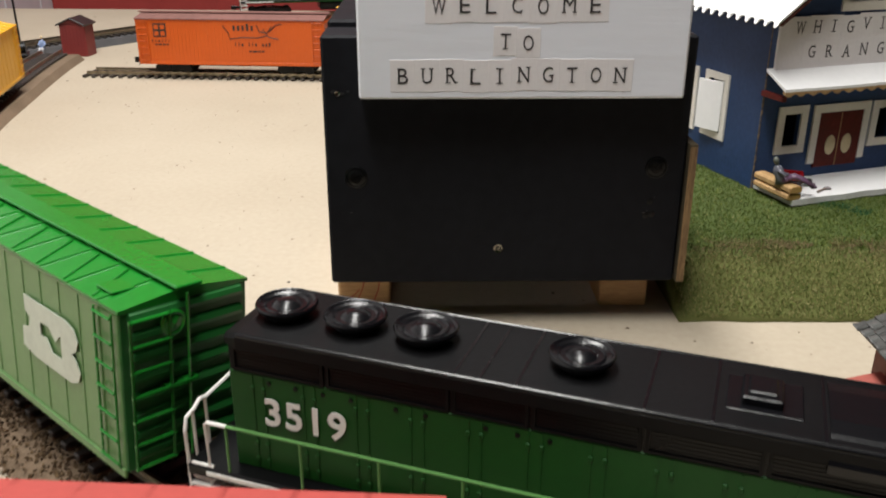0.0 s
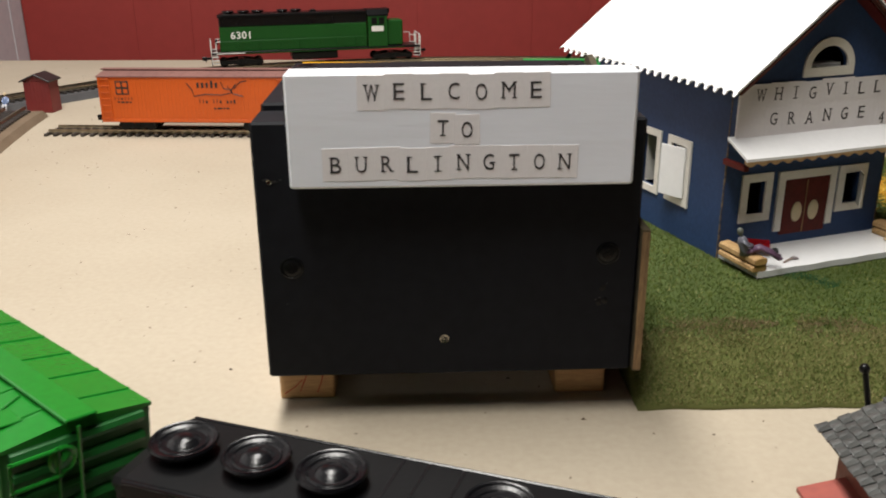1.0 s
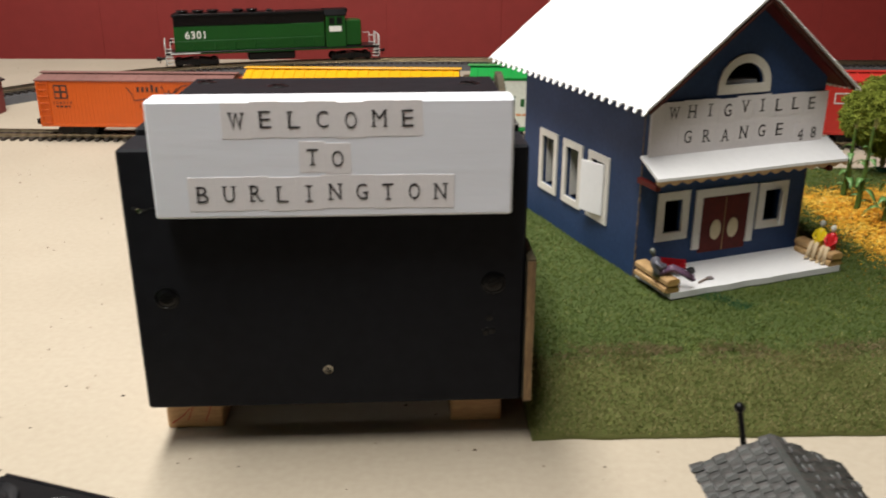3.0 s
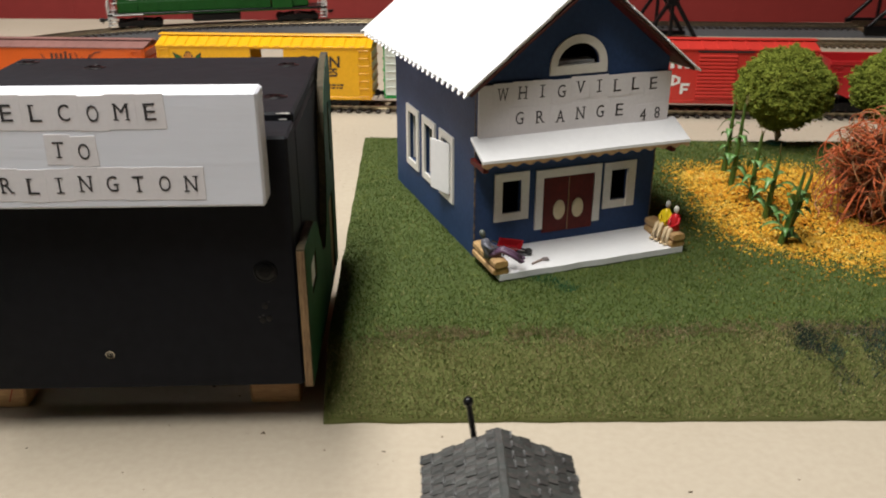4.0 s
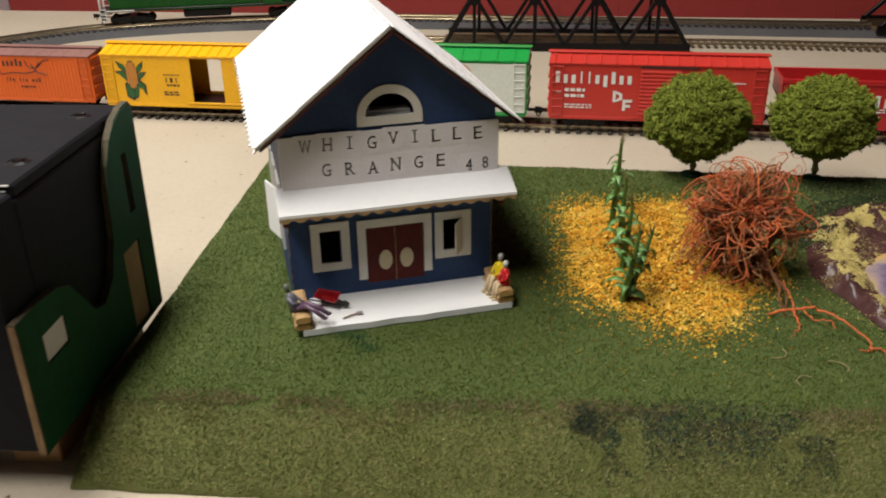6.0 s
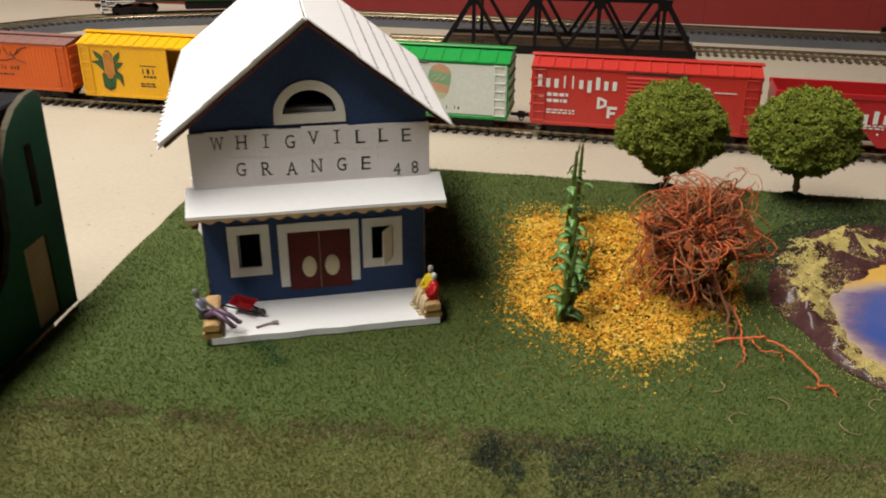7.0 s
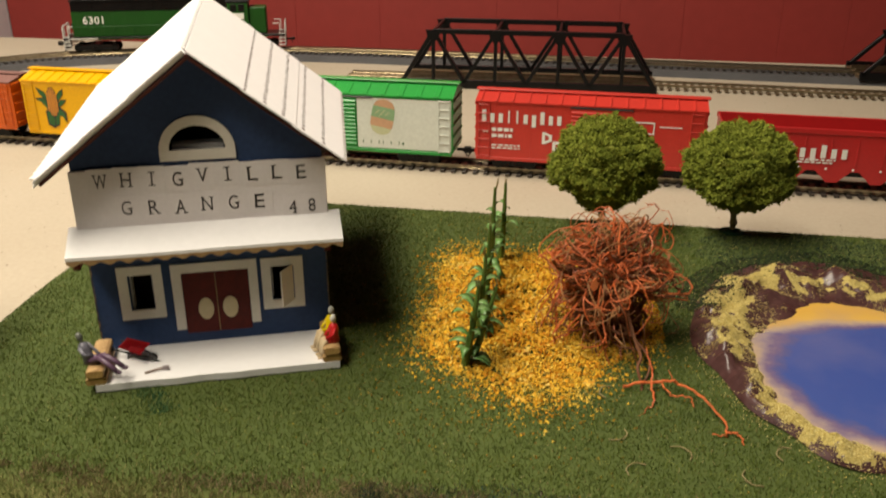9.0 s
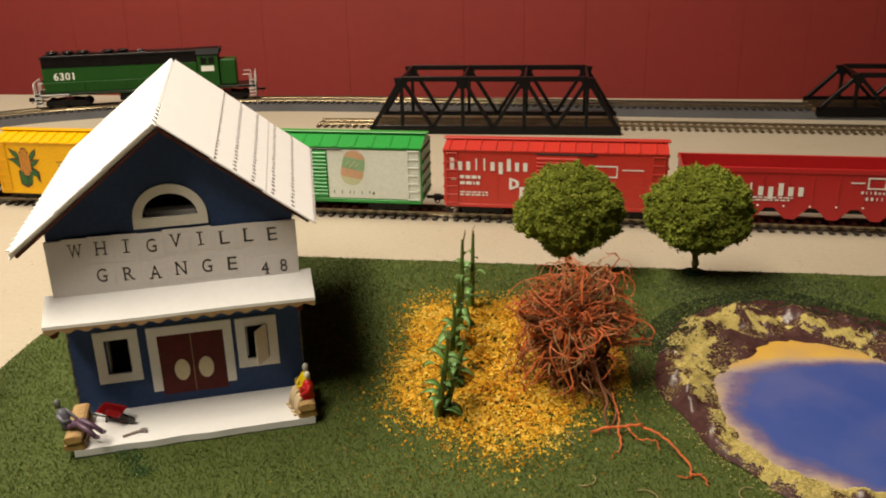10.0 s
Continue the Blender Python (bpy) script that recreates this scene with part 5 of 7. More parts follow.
    Geo().box((back + 0.5, 0.3, base + 0.9), (back + 0.8, 0.9, base + 1.5), 0.05).make("brake_box", M_P_BLACK, e)
    return e


engine(at_cm(7.26, 15.65, 0.2, -20.8), "green and black model diesel engine with white end rails", 0.95, 21.4, "3519", 1.75, [(0.85, 0.64), (2.45, 0.64), (4.0, 0.64), (7.15, 0.62)], 0.90, 2)
engine(at_cm(-7.4, 106.1, 0, 14), "green and black six-axle model diesel engine on the back track", 1.05, 24.4, "6301", 2.3, [(1.1, 0.68), (2.75, 0.68), (4.3, 0.68), (7.0, 0.64), (8.5, 0.64)], 1.1, 3, 5.6, 1.3, 1.05, M_P_LOCO)


# ---- truss bridges ----
def truss_bridge(m, label, k_len=1.0, zt=5.35, wide=4.0):
    b = thing("truss_bridge", m, label, "bridge", "truss bridges")
    x0, x1 = -12.1 * k_len, 12.1 * k_len
    tops = [k_len * x for x in (-8.85, -2.95, 2.95, 8.85)]
    for y in (-2.75, wide):
        t = new("truss")
        t.parent = b
        t.matrix_basis = at_cm(0, y, 0)

        def beam(a, c, w, name):
            a, c = Vector((a[0], 0, a[1])), Vector((c[0], 0, c[1]))
            d = c - a
            g = Geo().box((0, -0.2, -w), (d.length, 0.2, w), 0.03)
            g.make(name, M_P_BLACK, t, at=Matrix.Translation(a * CM) @ Matrix.Rotation(-math.atan2(d.z, d.x), 4, "Y"))

        beam((x0, 0.45), (x1, 0.45), 0.42, "lower_chord")
        beam((tops[0], zt), (tops[-1], zt), 0.23, "upper_chord")
        beam((x0 + 0.2, 0.5), (tops[0], zt), 0.2, "end_post")
        beam((x1 - 0.2, 0.5), (tops[-1], zt), 0.2, "end_post")
        lows = [-5.9 * k_len, 0.0, 5.9 * k_len]
        for k, x in enumerate(tops):
            beam((x, 0.5), (x, zt), 0.16, "vertical")
            for lx in lows:
                if abs(lx - x) < 3.2 * k_len:
                    beam((x, zt), (lx, 0.6), 0.17, "diagonal")
            Geo().plate([[(x - 0.7, zt + 0.1), (x + 0.7, zt + 0.1), (x + 0.55, zt - 0.45), (x + 0.2, zt - 0.95), (x - 0.2, zt - 0.95), (x - 0.55, zt - 0.45)]], -0.22, 0.22).make("gusset", M_P_BLACK, t)
    for x in tops:
        Geo().box((x - 0.12, -2.75, zt - 0.12), (x + 0.12, wide, zt + 0.12), 0.03).make("cross_beam", M_P_BLACK, b)
    Geo().box((x0, -2.6, 0.12), (x1, wide - 0.15, 0.42), 0.03).make("deck", M_TIE_BROWN, b, "brown bridge deck")
    for side in (-0.83, 0.83):
        Geo().box((x0, side - 0.06, 0.42), (x1, side + 0.06, 0.85)).make("rail", M_RAIL, b)
    return b


truss_bridge(at_cm(31.95, 97.3, 0, -2.2), "black plastic truss bridge standing on the table")
truss_bridge(at_cm(77.3, 102.6, 0.45, -3.5), "low black plastic truss bridge on the raised back track", 1.1, 4.0, 2.75)


# ---- scenery on the grass mat ----
def grains(name, centres, sizes, mat, parent=None, label="", category="", rng=None, flat=1.0):
    """Many small irregular crumbs in one mesh."""
    rng = rng or np.random.default_rng(1)
    n = len(centres)
    tet = np.array([[1, 1, 1], [-1, -1, 1], [-1, 1, -1], [1, -1, -1]], float) / 1.7
    v = tet[None] * sizes[:, None, None] * rng.uniform(0.55, 1.3, (n, 4, 3))
    a = rng.uniform(0, 2 * np.pi, (n, 3))
    for i, (p, q) in enumerate(((0, 1), (1, 2), (0, 2))):
        c, s = np.cos(a[:, i])[:, None], np.sin(a[:, i])[:, None]
        vp, vq = v[:, :, p].copy(), v[:, :, q].copy()
        v[:, :, p], v[:, :, q] = c * vp - s * vq, s * vp + c * vq
    v[:, :, 2] *= flat
    v = (v + centres[:, None]).reshape(-1, 3) * CM
    f = (np.array([[0, 1, 2], [0, 3, 1], [0, 2, 3], [1, 3, 2]])[None] + 4 * np.arange(n)[:, None, None]).reshape(-1, 3)
    mesh = bpy.data.meshes.new(name)
    mesh.from_pydata(v.tolist(), [], f.tolist())
    mesh.materials.append(mat)
    ob = new(name, mesh)
    if parent is not None:
        ob.parent = parent
        ob["kind"] = "stuff"
    else:
        tagged(ob, label, category, kind="stuff")
    return ob


def blades(name, centres, heights, mat, label, category, rng):
    """Many short leaning turf fibres in one mesh, each a slim three-sided spike."""
    n = len(centres)
    a = rng.uniform(0, 2 * np.pi, (n, 1)) + np.array([[0, 2.1, 4.2]])
    r = rng.uniform(0.012, 0.022, (n, 1))
    foot = np.stack([r * np.cos(a), r * np.sin(a), np.full((n, 3), -0.01)], axis=2)
    tip = np.stack([rng.normal(0, 0.045, n), rng.normal(0, 0.045, n), heights], axis=1)[:, None]
    v = (np.concatenate([foot, tip], axis=1) + centres[:, None]).reshape(-1, 3) * CM
    f = (np.array([[0, 1, 3], [1, 2, 3], [2, 0, 3]])[None] + 4 * np.arange(n)[:, None, None]).reshape(-1, 3)
    mesh = bpy.data.meshes.new(name)
    mesh.from_pydata(v.tolist(), [], f.tolist())
    mesh.materials.append(mat)
    return tagged(new(name, mesh), label, category, kind="stuff")


def crumbs(name, colours, rough=0.9, size=55.0):
    """A crumb material that takes one of several colours for each crumb."""
    mat = bpy.data.materials.new(name)
    mat.use_nodes = True
    nt = mat.node_tree
    bsdf = nt.nodes["Principled BSDF"]
    info = nt.nodes.new("ShaderNodeNewGeometry")
    ramp = nt.nodes.new("ShaderNodeValToRGB")
    ramp.color_ramp.interpolation = "LINEAR"
    els = ramp.color_ramp.elements
    while len(els) < len(colours):
        els.new(0.5)
    for k, c in enumerate(colours):
        els[k].position = k / (len(colours) - 1)
        els[k].color = (*c, 1)
    co = nt.nodes.new("ShaderNodeTexCoord")
    clump = nt.nodes.new("ShaderNodeTexNoise")
    clump.inputs["Scale"].default_value, clump.inputs["Detail"].default_value = size, 5.0
    nt.links.new(co.outputs["Object"], clump.inputs["Vector"])
    mixed = nt.nodes.new("ShaderNodeMix")
    mixed.inputs[0].default_value = 0.45
    nt.links.new(info.outputs["Random Per Island"], mixed.inputs[2])
    spread = nt.nodes.new("ShaderNodeMapRange")
    spread.inputs[1].default_value, spread.inputs[2].default_value = 0.3, 0.7
    nt.links.new(clump.outputs["Fac"], spread.inputs[0])
    nt.links.new(spread.outputs[0], mixed.inputs[3])
    nt.links.new(mixed.outputs[0], ramp.inputs[0])
    nt.links.new(ramp.outputs[0], bsdf.inputs["Base Color"])
    bsdf.inputs["Roughness"].default_value = rough
    bsdf.inputs["Specular IOR Level"].default_value = 0.25
    return mat


def on_grass(x, y):
    return grass_height(x, y + (GY0 - front_edge(x)))


def patch_shape(x, y):
    """Below 1 inside the flower patch."""
    a = math.atan2((y - 45.3) / 6.7, (x - 33.8) / 5.0)
    r = math.hypot((x - 33.8) / 5.0, (y - 45.3) / 6.7)
    return r / (1 + 0.06 * math.sin(3 * a + 1) + 0.07 * math.sin(5 * a + 2.2))


def pond_radius(a):
    d = (a - 1.15 + math.pi) % (2 * math.pi) - math.pi
    return 1 + 0.03 * math.sin(2 * a + 0.6) + 0.03 * math.sin(3 * a + 2.0) + 0.025 * math.sin(7 * a) - 0.38 * math.exp(-(d / 0.38) ** 2)


PX, PY, PRX, PRY = 48.6, 41.6, 6.4, 5.7


def pond_level(x, y):
    a = math.atan2((y - PY) / PRY, (x - PX) / PRX)
    return math.hypot((x - PX) / PRX, (y - PY) / PRY) / pond_radius(a)


rng = np.random.default_rng(7)
C_GREEN = crumbs("turf_crumb_green", [(0.044, 0.072, 0.009), (0.055, 0.085, 0.011), (0.069, 0.100, 0.014), (0.096, 0.126, 0.021), (0.35, 0.37, 0.12)], size=130.0)
C_TAN = crumbs("turf_crumb_worn", [(0.155, 0.13, 0.045), (0.105, 0.105, 0.030), (0.20, 0.175, 0.065), (0.34, 0.30, 0.14), (0.145, 0.132, 0.045)])
C_BROWN = crumbs("turf_crumb_brown", [(0.11, 0.105, 0.035), (0.165, 0.130, 0.060), (0.215, 0.150, 0.090), (0.185, 0.145, 0.070), (0.40, 0.32, 0.20)])
C_SLOPE = crumbs("turf_crumb_slope", [(0.050, 0.080, 0.016), (0.090, 0.122, 0.028), (0.125, 0.148, 0.040), (0.17, 0.180, 0.058), (0.33, 0.33, 0.15)], size=160.0)
C_SPECK = crumbs("turf_crumb_teal", [(0.010, 0.045, 0.040), (0.02, 0.085, 0.075), (0.05, 0.045, 0.03), (0.11, 0.065, 0.045), (0.42, 0.40, 0.34)], size=90.0)
C_DARK = crumbs("turf_crumb_dark", [(0.012, 0.014, 0.010), (0.02, 0.03, 0.022), (0.010, 0.040, 0.028), (0.026, 0.022, 0.018), (0.015, 0.02, 0.012)])
C_ORANGE = crumbs("flower_crumb", [(0.24, 0.20, 0.03), (0.55, 0.20, 0.018), (0.60, 0.28, 0.02), (0.64, 0.36, 0.03), (0.66, 0.42, 0.055), (0.66, 0.46, 0.10), (0.36, 0.34, 0.07)])
C_CLUMP = crumbs("flower_clump", [(0.60, 0.20, 0.02), (0.66, 0.32, 0.03), (0.68, 0.42, 0.06), (0.66, 0.47, 0.12), (0.62, 0.28, 0.03)], size=160.0)
C_SAND = crumbs("yellow_sand", [(0.52, 0.42, 0.14), (0.44, 0.34, 0.10), (0.62, 0.53, 0.24), (0.38, 0.29, 0.08)])
C_LEAF = crumbs("tree_foam", [(0.074, 0.100, 0.012), (0.122, 0.155, 0.018), (0.175, 0.210, 0.026), (0.215, 0.245, 0.032), (0.30, 0.32, 0.07)], size=170.0)

pts = {"g": [], "t": [], "d": [], "b": [], "s": [], "e": []}
for k in range(185000):
    x = rng.uniform(GX0 + 0.02, 54.5)
    f0, b0 = front_edge(x), back_edge(x)
    y = rng.uniform(f0 + 0.01, b0 - 0.02)
    if pond_level(x, y) < 0.98:
        continue
    fold = math.exp(-(((y - 32.55) + 0.25 * noise.noise(Vector((x * 0.5, 0, 5)))) / 0.75) ** 2)
    slope_part = 1.0 if y < 32.4 else 0.0
    wear = 0.42 * fold * (0.5 + 0.9 * noise.noise(Vector((x * 0.25, 3, 1)))) + 0.28 * slope_part + 0.06
    dx, dy = (x - 32.2) / 4.0, (y - 32.0 + 0.3 * math.sin(x * 0.8)) / 0.85
    dark = math.hypot(dx, dy) + 0.35 * noise.noise(Vector((x * 0.9, y * 0.9, 8)))
    # behind the pond: dark turf with the trees' shadows painted in
    back_shade = math.hypot((x - 46.5) / 5.2, (y - 53.0) / 2.6) + 0.3 * noise.noise(Vector((x, y, 8)))
    kind = "g"
    if dark < 0.95 and rng.random() < 0.42:
        kind = "d" if rng.random() < 0.5 else "e"
    elif back_shade < 1.0 and rng.random() < 0.65:
        kind = "d"
    elif rng.random() < wear:
        kind = "t"
    elif rng.random() < 0.75 * min(1.0, max(0.0, 32.7 - y + 0.5 * noise.noise(Vector((x * 0.7, y * 0.7, 1))))):
        kind = "s"
    pts[kind].append((x, y, on_grass(x, y) + rng.uniform(0.0, 0.03)))
for k in range(6500):
    x, t = rng.uniform(28.6, 37.2), rng.normal(0, 0.75)
    y = 31.85 + 0.25 * math.sin(x * 0.8) + t
    if abs(t) < 1.5 and noise.noise(Vector((x * 0.8, y * 1.3, 8))) > -0.30 + 0.10 * max(0, x - 35.2) + 0.7 * max(0, 29.4 + 0.5 * abs(y - 32.3) - x):
        pts["d" if rng.random() < 0.45 else "e"].append((x, y, on_grass(x, y) + rng.uniform(0.02, 0.06)))
for k in range(700):
    x, y = rng.normal(29.1, 0.36), rng.normal(32.2, 0.4)
    pts["d"].append((x, y, on_grass(x, y) + rng.uniform(0.02, 0.07)))
for k in range(9000):
    x = rng.uniform(GX0, 54)
    y = 32.15 + 0.12 * math.sin(x * 0.5) + rng.normal(0, 0.3)
    if noise.noise(Vector((x * 0.3, 5.0, 4))) + 0.6 * noise.noise(Vector((x * 1.2, y * 1.5, 9))) > 0.0:
        pts["t"].append((x, y, on_grass(x, y) + rng.uniform(0.01, 0.045)))
for k in range(11000):
    x, t = rng.uniform(GX0, 54), rng.normal(0, 0.33)
    y = 32.7 + 0.12 * math.sin(x * 0.5) + t * 0.8
    if noise.noise(Vector((x * 0.22, 2.0, 4))) + 0.5 * noise.noise(Vector((x * 1.2, y * 1.5, 4))) > -0.05:
        pts["b"].append((x, y, on_grass(x, y) + rng.uniform(0.01, 0.045)))
for k in range(34000):
    x = rng.uniform(GX0 + 0.02, 54.5)
    y = front_edge(x) + 0.02 + abs(rng.normal(0, 2.3))
    kind = "t" if rng.random() < (0.42 if y < 32.3 else 0.12) + 0.16 * noise.noise(Vector((x * 0.3, y * 0.8, 2))) else ("s" if y < 32.4 and rng.random() < 0.7 else "g")
    pts[kind].append((x, y, on_grass(x, y) + rng.uniform(0.01, 0.05)))
pts["p"] = []
for k in range(420):
    u, w = rng.uniform(-1, 1), rng.normal(0, 0.22)
    x, y = 20.5 + 0.75 * u + w, 36.9 - 0.85 * u + 0.7 * w
    pts["p"].append((x, y, on_grass(x, y) + rng.uniform(0.0, 0.03)))
for key, mat, lab in (("p", crumbs("turf_paint_green", [(0.008, 0.06, 0.028), (0.012, 0.085, 0.04), (0.03, 0.08, 0.02)]), "turf stained with dark green paint"), ("b", C_BROWN, "brown worn turf crumbs along the fold of the mat"), ("g", C_GREEN, "fine green turf crumbs covering the grass mat"), ("t", C_TAN, "tan crumbs of worn turf along the mat's fold"), ("s", C_SLOPE, "rubbed olive turf on the sloping front of the mat"), ("e", C_SPECK, "teal, brown and white specks in a stained patch of turf"), ("d", C_DARK, "dark stained turf crumbs, and tree shade painted behind the pond")):
    c = np.array(pts[key])
    blades("turf", c, rng.uniform(0.05, 0.12, len(c)), mat, lab, "turf", rng)

# pale crumbs sprinkled over the whole mat
cs = []
for k in range(2600):
    x = rng.uniform(GX0 + 0.1, 54)
    y = rng.uniform(front_edge(x) + 0.1, back_edge(x) - 0.2)
    if pond_level(x, y) > 1.2 and noise.noise(Vector((x * 0.5, y * 0.5, 21))) > -0.15:
        cs.append((x, y, on_grass(x, y) + 0.05))
for k in range(1100):
    x = rng.uniform(GX0 + 0.1, 54)
    y = front_edge(x) + 0.1 + 2.6 * rng.random()
    if noise.noise(Vector((x * 0.4, y * 0.6, 5))) > -0.1:
        cs.append((x, y, on_grass(x, y) + 0.07))
c = np.array(cs)
grains("pale_crumbs", c, 0.018 + 0.03 * rng.random(len(c)) ** 2, crumbs("pale_crumb", [(0.24, 0.28, 0.07), (0.36, 0.36, 0.14), (0.18, 0.24, 0.05), (0.45, 0.42, 0.24)], size=120.0), None, "pale green crumbs sprinkled over the turf", "turf", rng)

cs = []
for k in range(80000):
    x, y = rng.uniform(26.5, 39), rng.uniform(35, 55)
    q = patch_shape(x, y)
    if (q < 1.0 and rng.random() < 1.0 - 0.72 * q ** 2 + 0.3 * noise.noise(Vector((x * 0.9, y * 0.9, 12)))) or (q < 1.35 and rng.random() < (1.35 - q) ** 2 * 2.2):
        bump = max(0.0, 1 - q * q) * (0.28 + 0.5 * noise.noise(Vector((x * 1.3, y * 1.3, 5))) + 0.3 * noise.noise(Vector((x * 3.1, y * 3.1, 2))))
        cs.append((x, y, on_grass(x, y) + max(0.0, bump) * (0.55 + 0.45 * rng.random()) + 0.02))
c = np.array(cs)
grains("flower_bed", c, 0.03 + 0.075 * rng.random(len(c)) ** 1.6, C_ORANGE, None, "loose orange and yellow flower crumbs heaped on the grass", "flowers", rng)
cs = []
while len(cs) < 1500:
    x, y = rng.uniform(28, 39), rng.uniform(38, 52)
    q = patch_shape(x, y)
    if q < 1.0 and noise.noise(Vector((x * 0.8, y * 0.8, 31))) > -0.1 + 0.35 * q:
        cs.append((x, y, on_grass(x, y) + 0.06 + 0.3 * (1 - q * q) * rng.random()))
c = np.array(cs)
grains("flower_clumps", c, 0.07 + 0.09 * rng.random(len(c)) ** 2, C_CLUMP, None, "coarse orange and yellow foam clumps in the flower bed", "flowers", rng, 0.75)
cs = [(x, y, on_grass(x, y) + 0.03 + 0.3 * max(0.0, 1 - patch_shape(x, y) ** 2) * rng.random()) for x, y in zip(rng.normal(32.7, 3.3, 2600), rng.normal(45, 5.2, 2600)) if front_edge(x) + 3 < y < back_edge(x) - 0.3 and GX0 + 14 < x < 41]
c = np.array(cs)
grains("leaf_litter", c, rng.uniform(0.03, 0.065, len(c)), crumbs("olive_crumb", [(0.10, 0.13, 0.02), (0.25, 0.20, 0.03), (0.35, 0.16, 0.02), (0.08, 0.10, 0.05)]), None, "olive and brown crumbs scattered round the flower bed", "leaf litter", rng)

# ---- foam trees ----
M_TRUNK = material("tree_trunk", (0.30, 0.25, 0.10), (0.18, 0.15, 0.06), 0.8, fine=900, bump=0.6)
M_TREE_BASE = material("dark_green_foot", (0.016, 0.062, 0.035), (0.010, 0.042, 0.022), 0.85, spec=0.1)
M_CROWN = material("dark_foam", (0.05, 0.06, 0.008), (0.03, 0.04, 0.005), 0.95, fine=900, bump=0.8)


def foam_tree(x, y, rx, rz, zc, seed):
    t = thing("tree", at_cm(x, y, on_grass(x, y)), "round green foam model tree at the back of the grass mat", "tree", "foam trees")
    trunk = [(0, 0, -0.1), (0.05, 0.03, 0.5), (-0.03, 0.0, 1.2), (0.04, -0.04, zc - 0.6)]
    Geo().tube(trunk, 0.24, 10, 0.7).make("trunk", M_TRUNK, t)
    Geo().turned([(0.62, 0.0), (0.62, 0.06), (0.55, 0.08), (0.33, 0.09), (0.28, 0.15), (0.02, 0.17)], n=24).make("base", M_TREE_BASE, t, "round dark green plastic foot")
    r = np.random.default_rng(seed)
    g = Geo()
    for k in range(7):
        a = 2 * math.pi * k / 7 + r.uniform(-0.3, 0.3)
        g.tube([(0, 0, 0.9), (0.5 * math.cos(a), 0.5 * math.sin(a), 1.5), (1.5 * math.cos(a), 1.5 * math.sin(a), zc - 0.4 + r.uniform(-0.3, 0.5))], 0.09, 6, 0.5)
    g.make("limb", M_TRUNK, t)

    def radius(d):
        p = Vector(d)
        low = 0.90 if d[2] < -0.45 else 1.0
        return low * (0.93 + 0.13 * noise.noise(p * 2.2 + Vector((seed, 0, 0))) + 0.10 * noise.noise(p * 5.0 + Vector((0, seed, 0))) + 0.09 * noise.noise(p * 11.0))

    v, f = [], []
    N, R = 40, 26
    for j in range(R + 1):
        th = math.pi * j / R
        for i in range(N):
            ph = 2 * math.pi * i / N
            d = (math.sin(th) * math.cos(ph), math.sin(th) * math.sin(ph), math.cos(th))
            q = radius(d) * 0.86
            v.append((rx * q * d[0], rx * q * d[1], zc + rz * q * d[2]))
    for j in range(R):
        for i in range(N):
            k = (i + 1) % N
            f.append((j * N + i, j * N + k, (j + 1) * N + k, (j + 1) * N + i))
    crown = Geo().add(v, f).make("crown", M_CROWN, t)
    cs = []
    while len(cs) < 56000:
        d = r.normal(size=3)
        d /= np.linalg.norm(d)
        q = radius(tuple(d)) * (r.uniform(0.86, 1.0) + 0.05 * (r.random() < 0.12) * r.random())
        if noise.noise(Vector(tuple(d)) * 9.0 + Vector((seed, 1, 1))) < -0.28 and r.random() < 0.6:
            q *= 0.9
        cs.append((rx * q * d[0], rx * q * d[1], zc + rz * q * d[2]))
    c = np.array(cs)
    grains("foliage", c, r.uniform(0.035, 0.088, len(c)), C_LEAF, crown, rng=r)
    return t


foam_tree(37.0, 56.0, 2.95, 2.65, 3.25, 3)
foam_tree(43.7, 55.5, 2.9, 2.5, 3.45, 11)

# ---- plants in the flower bed ----
M_STEM = material("green_plastic_stem", (0.05, 0.11, 0.015), (0.09, 0.14, 0.025), 0.45, big=120, fine=700)
M_BLADE = material("green_plastic_blade", (0.08, 0.20, 0.04), (0.20, 0.36, 0.13), 0.35, big=90, fine=500)


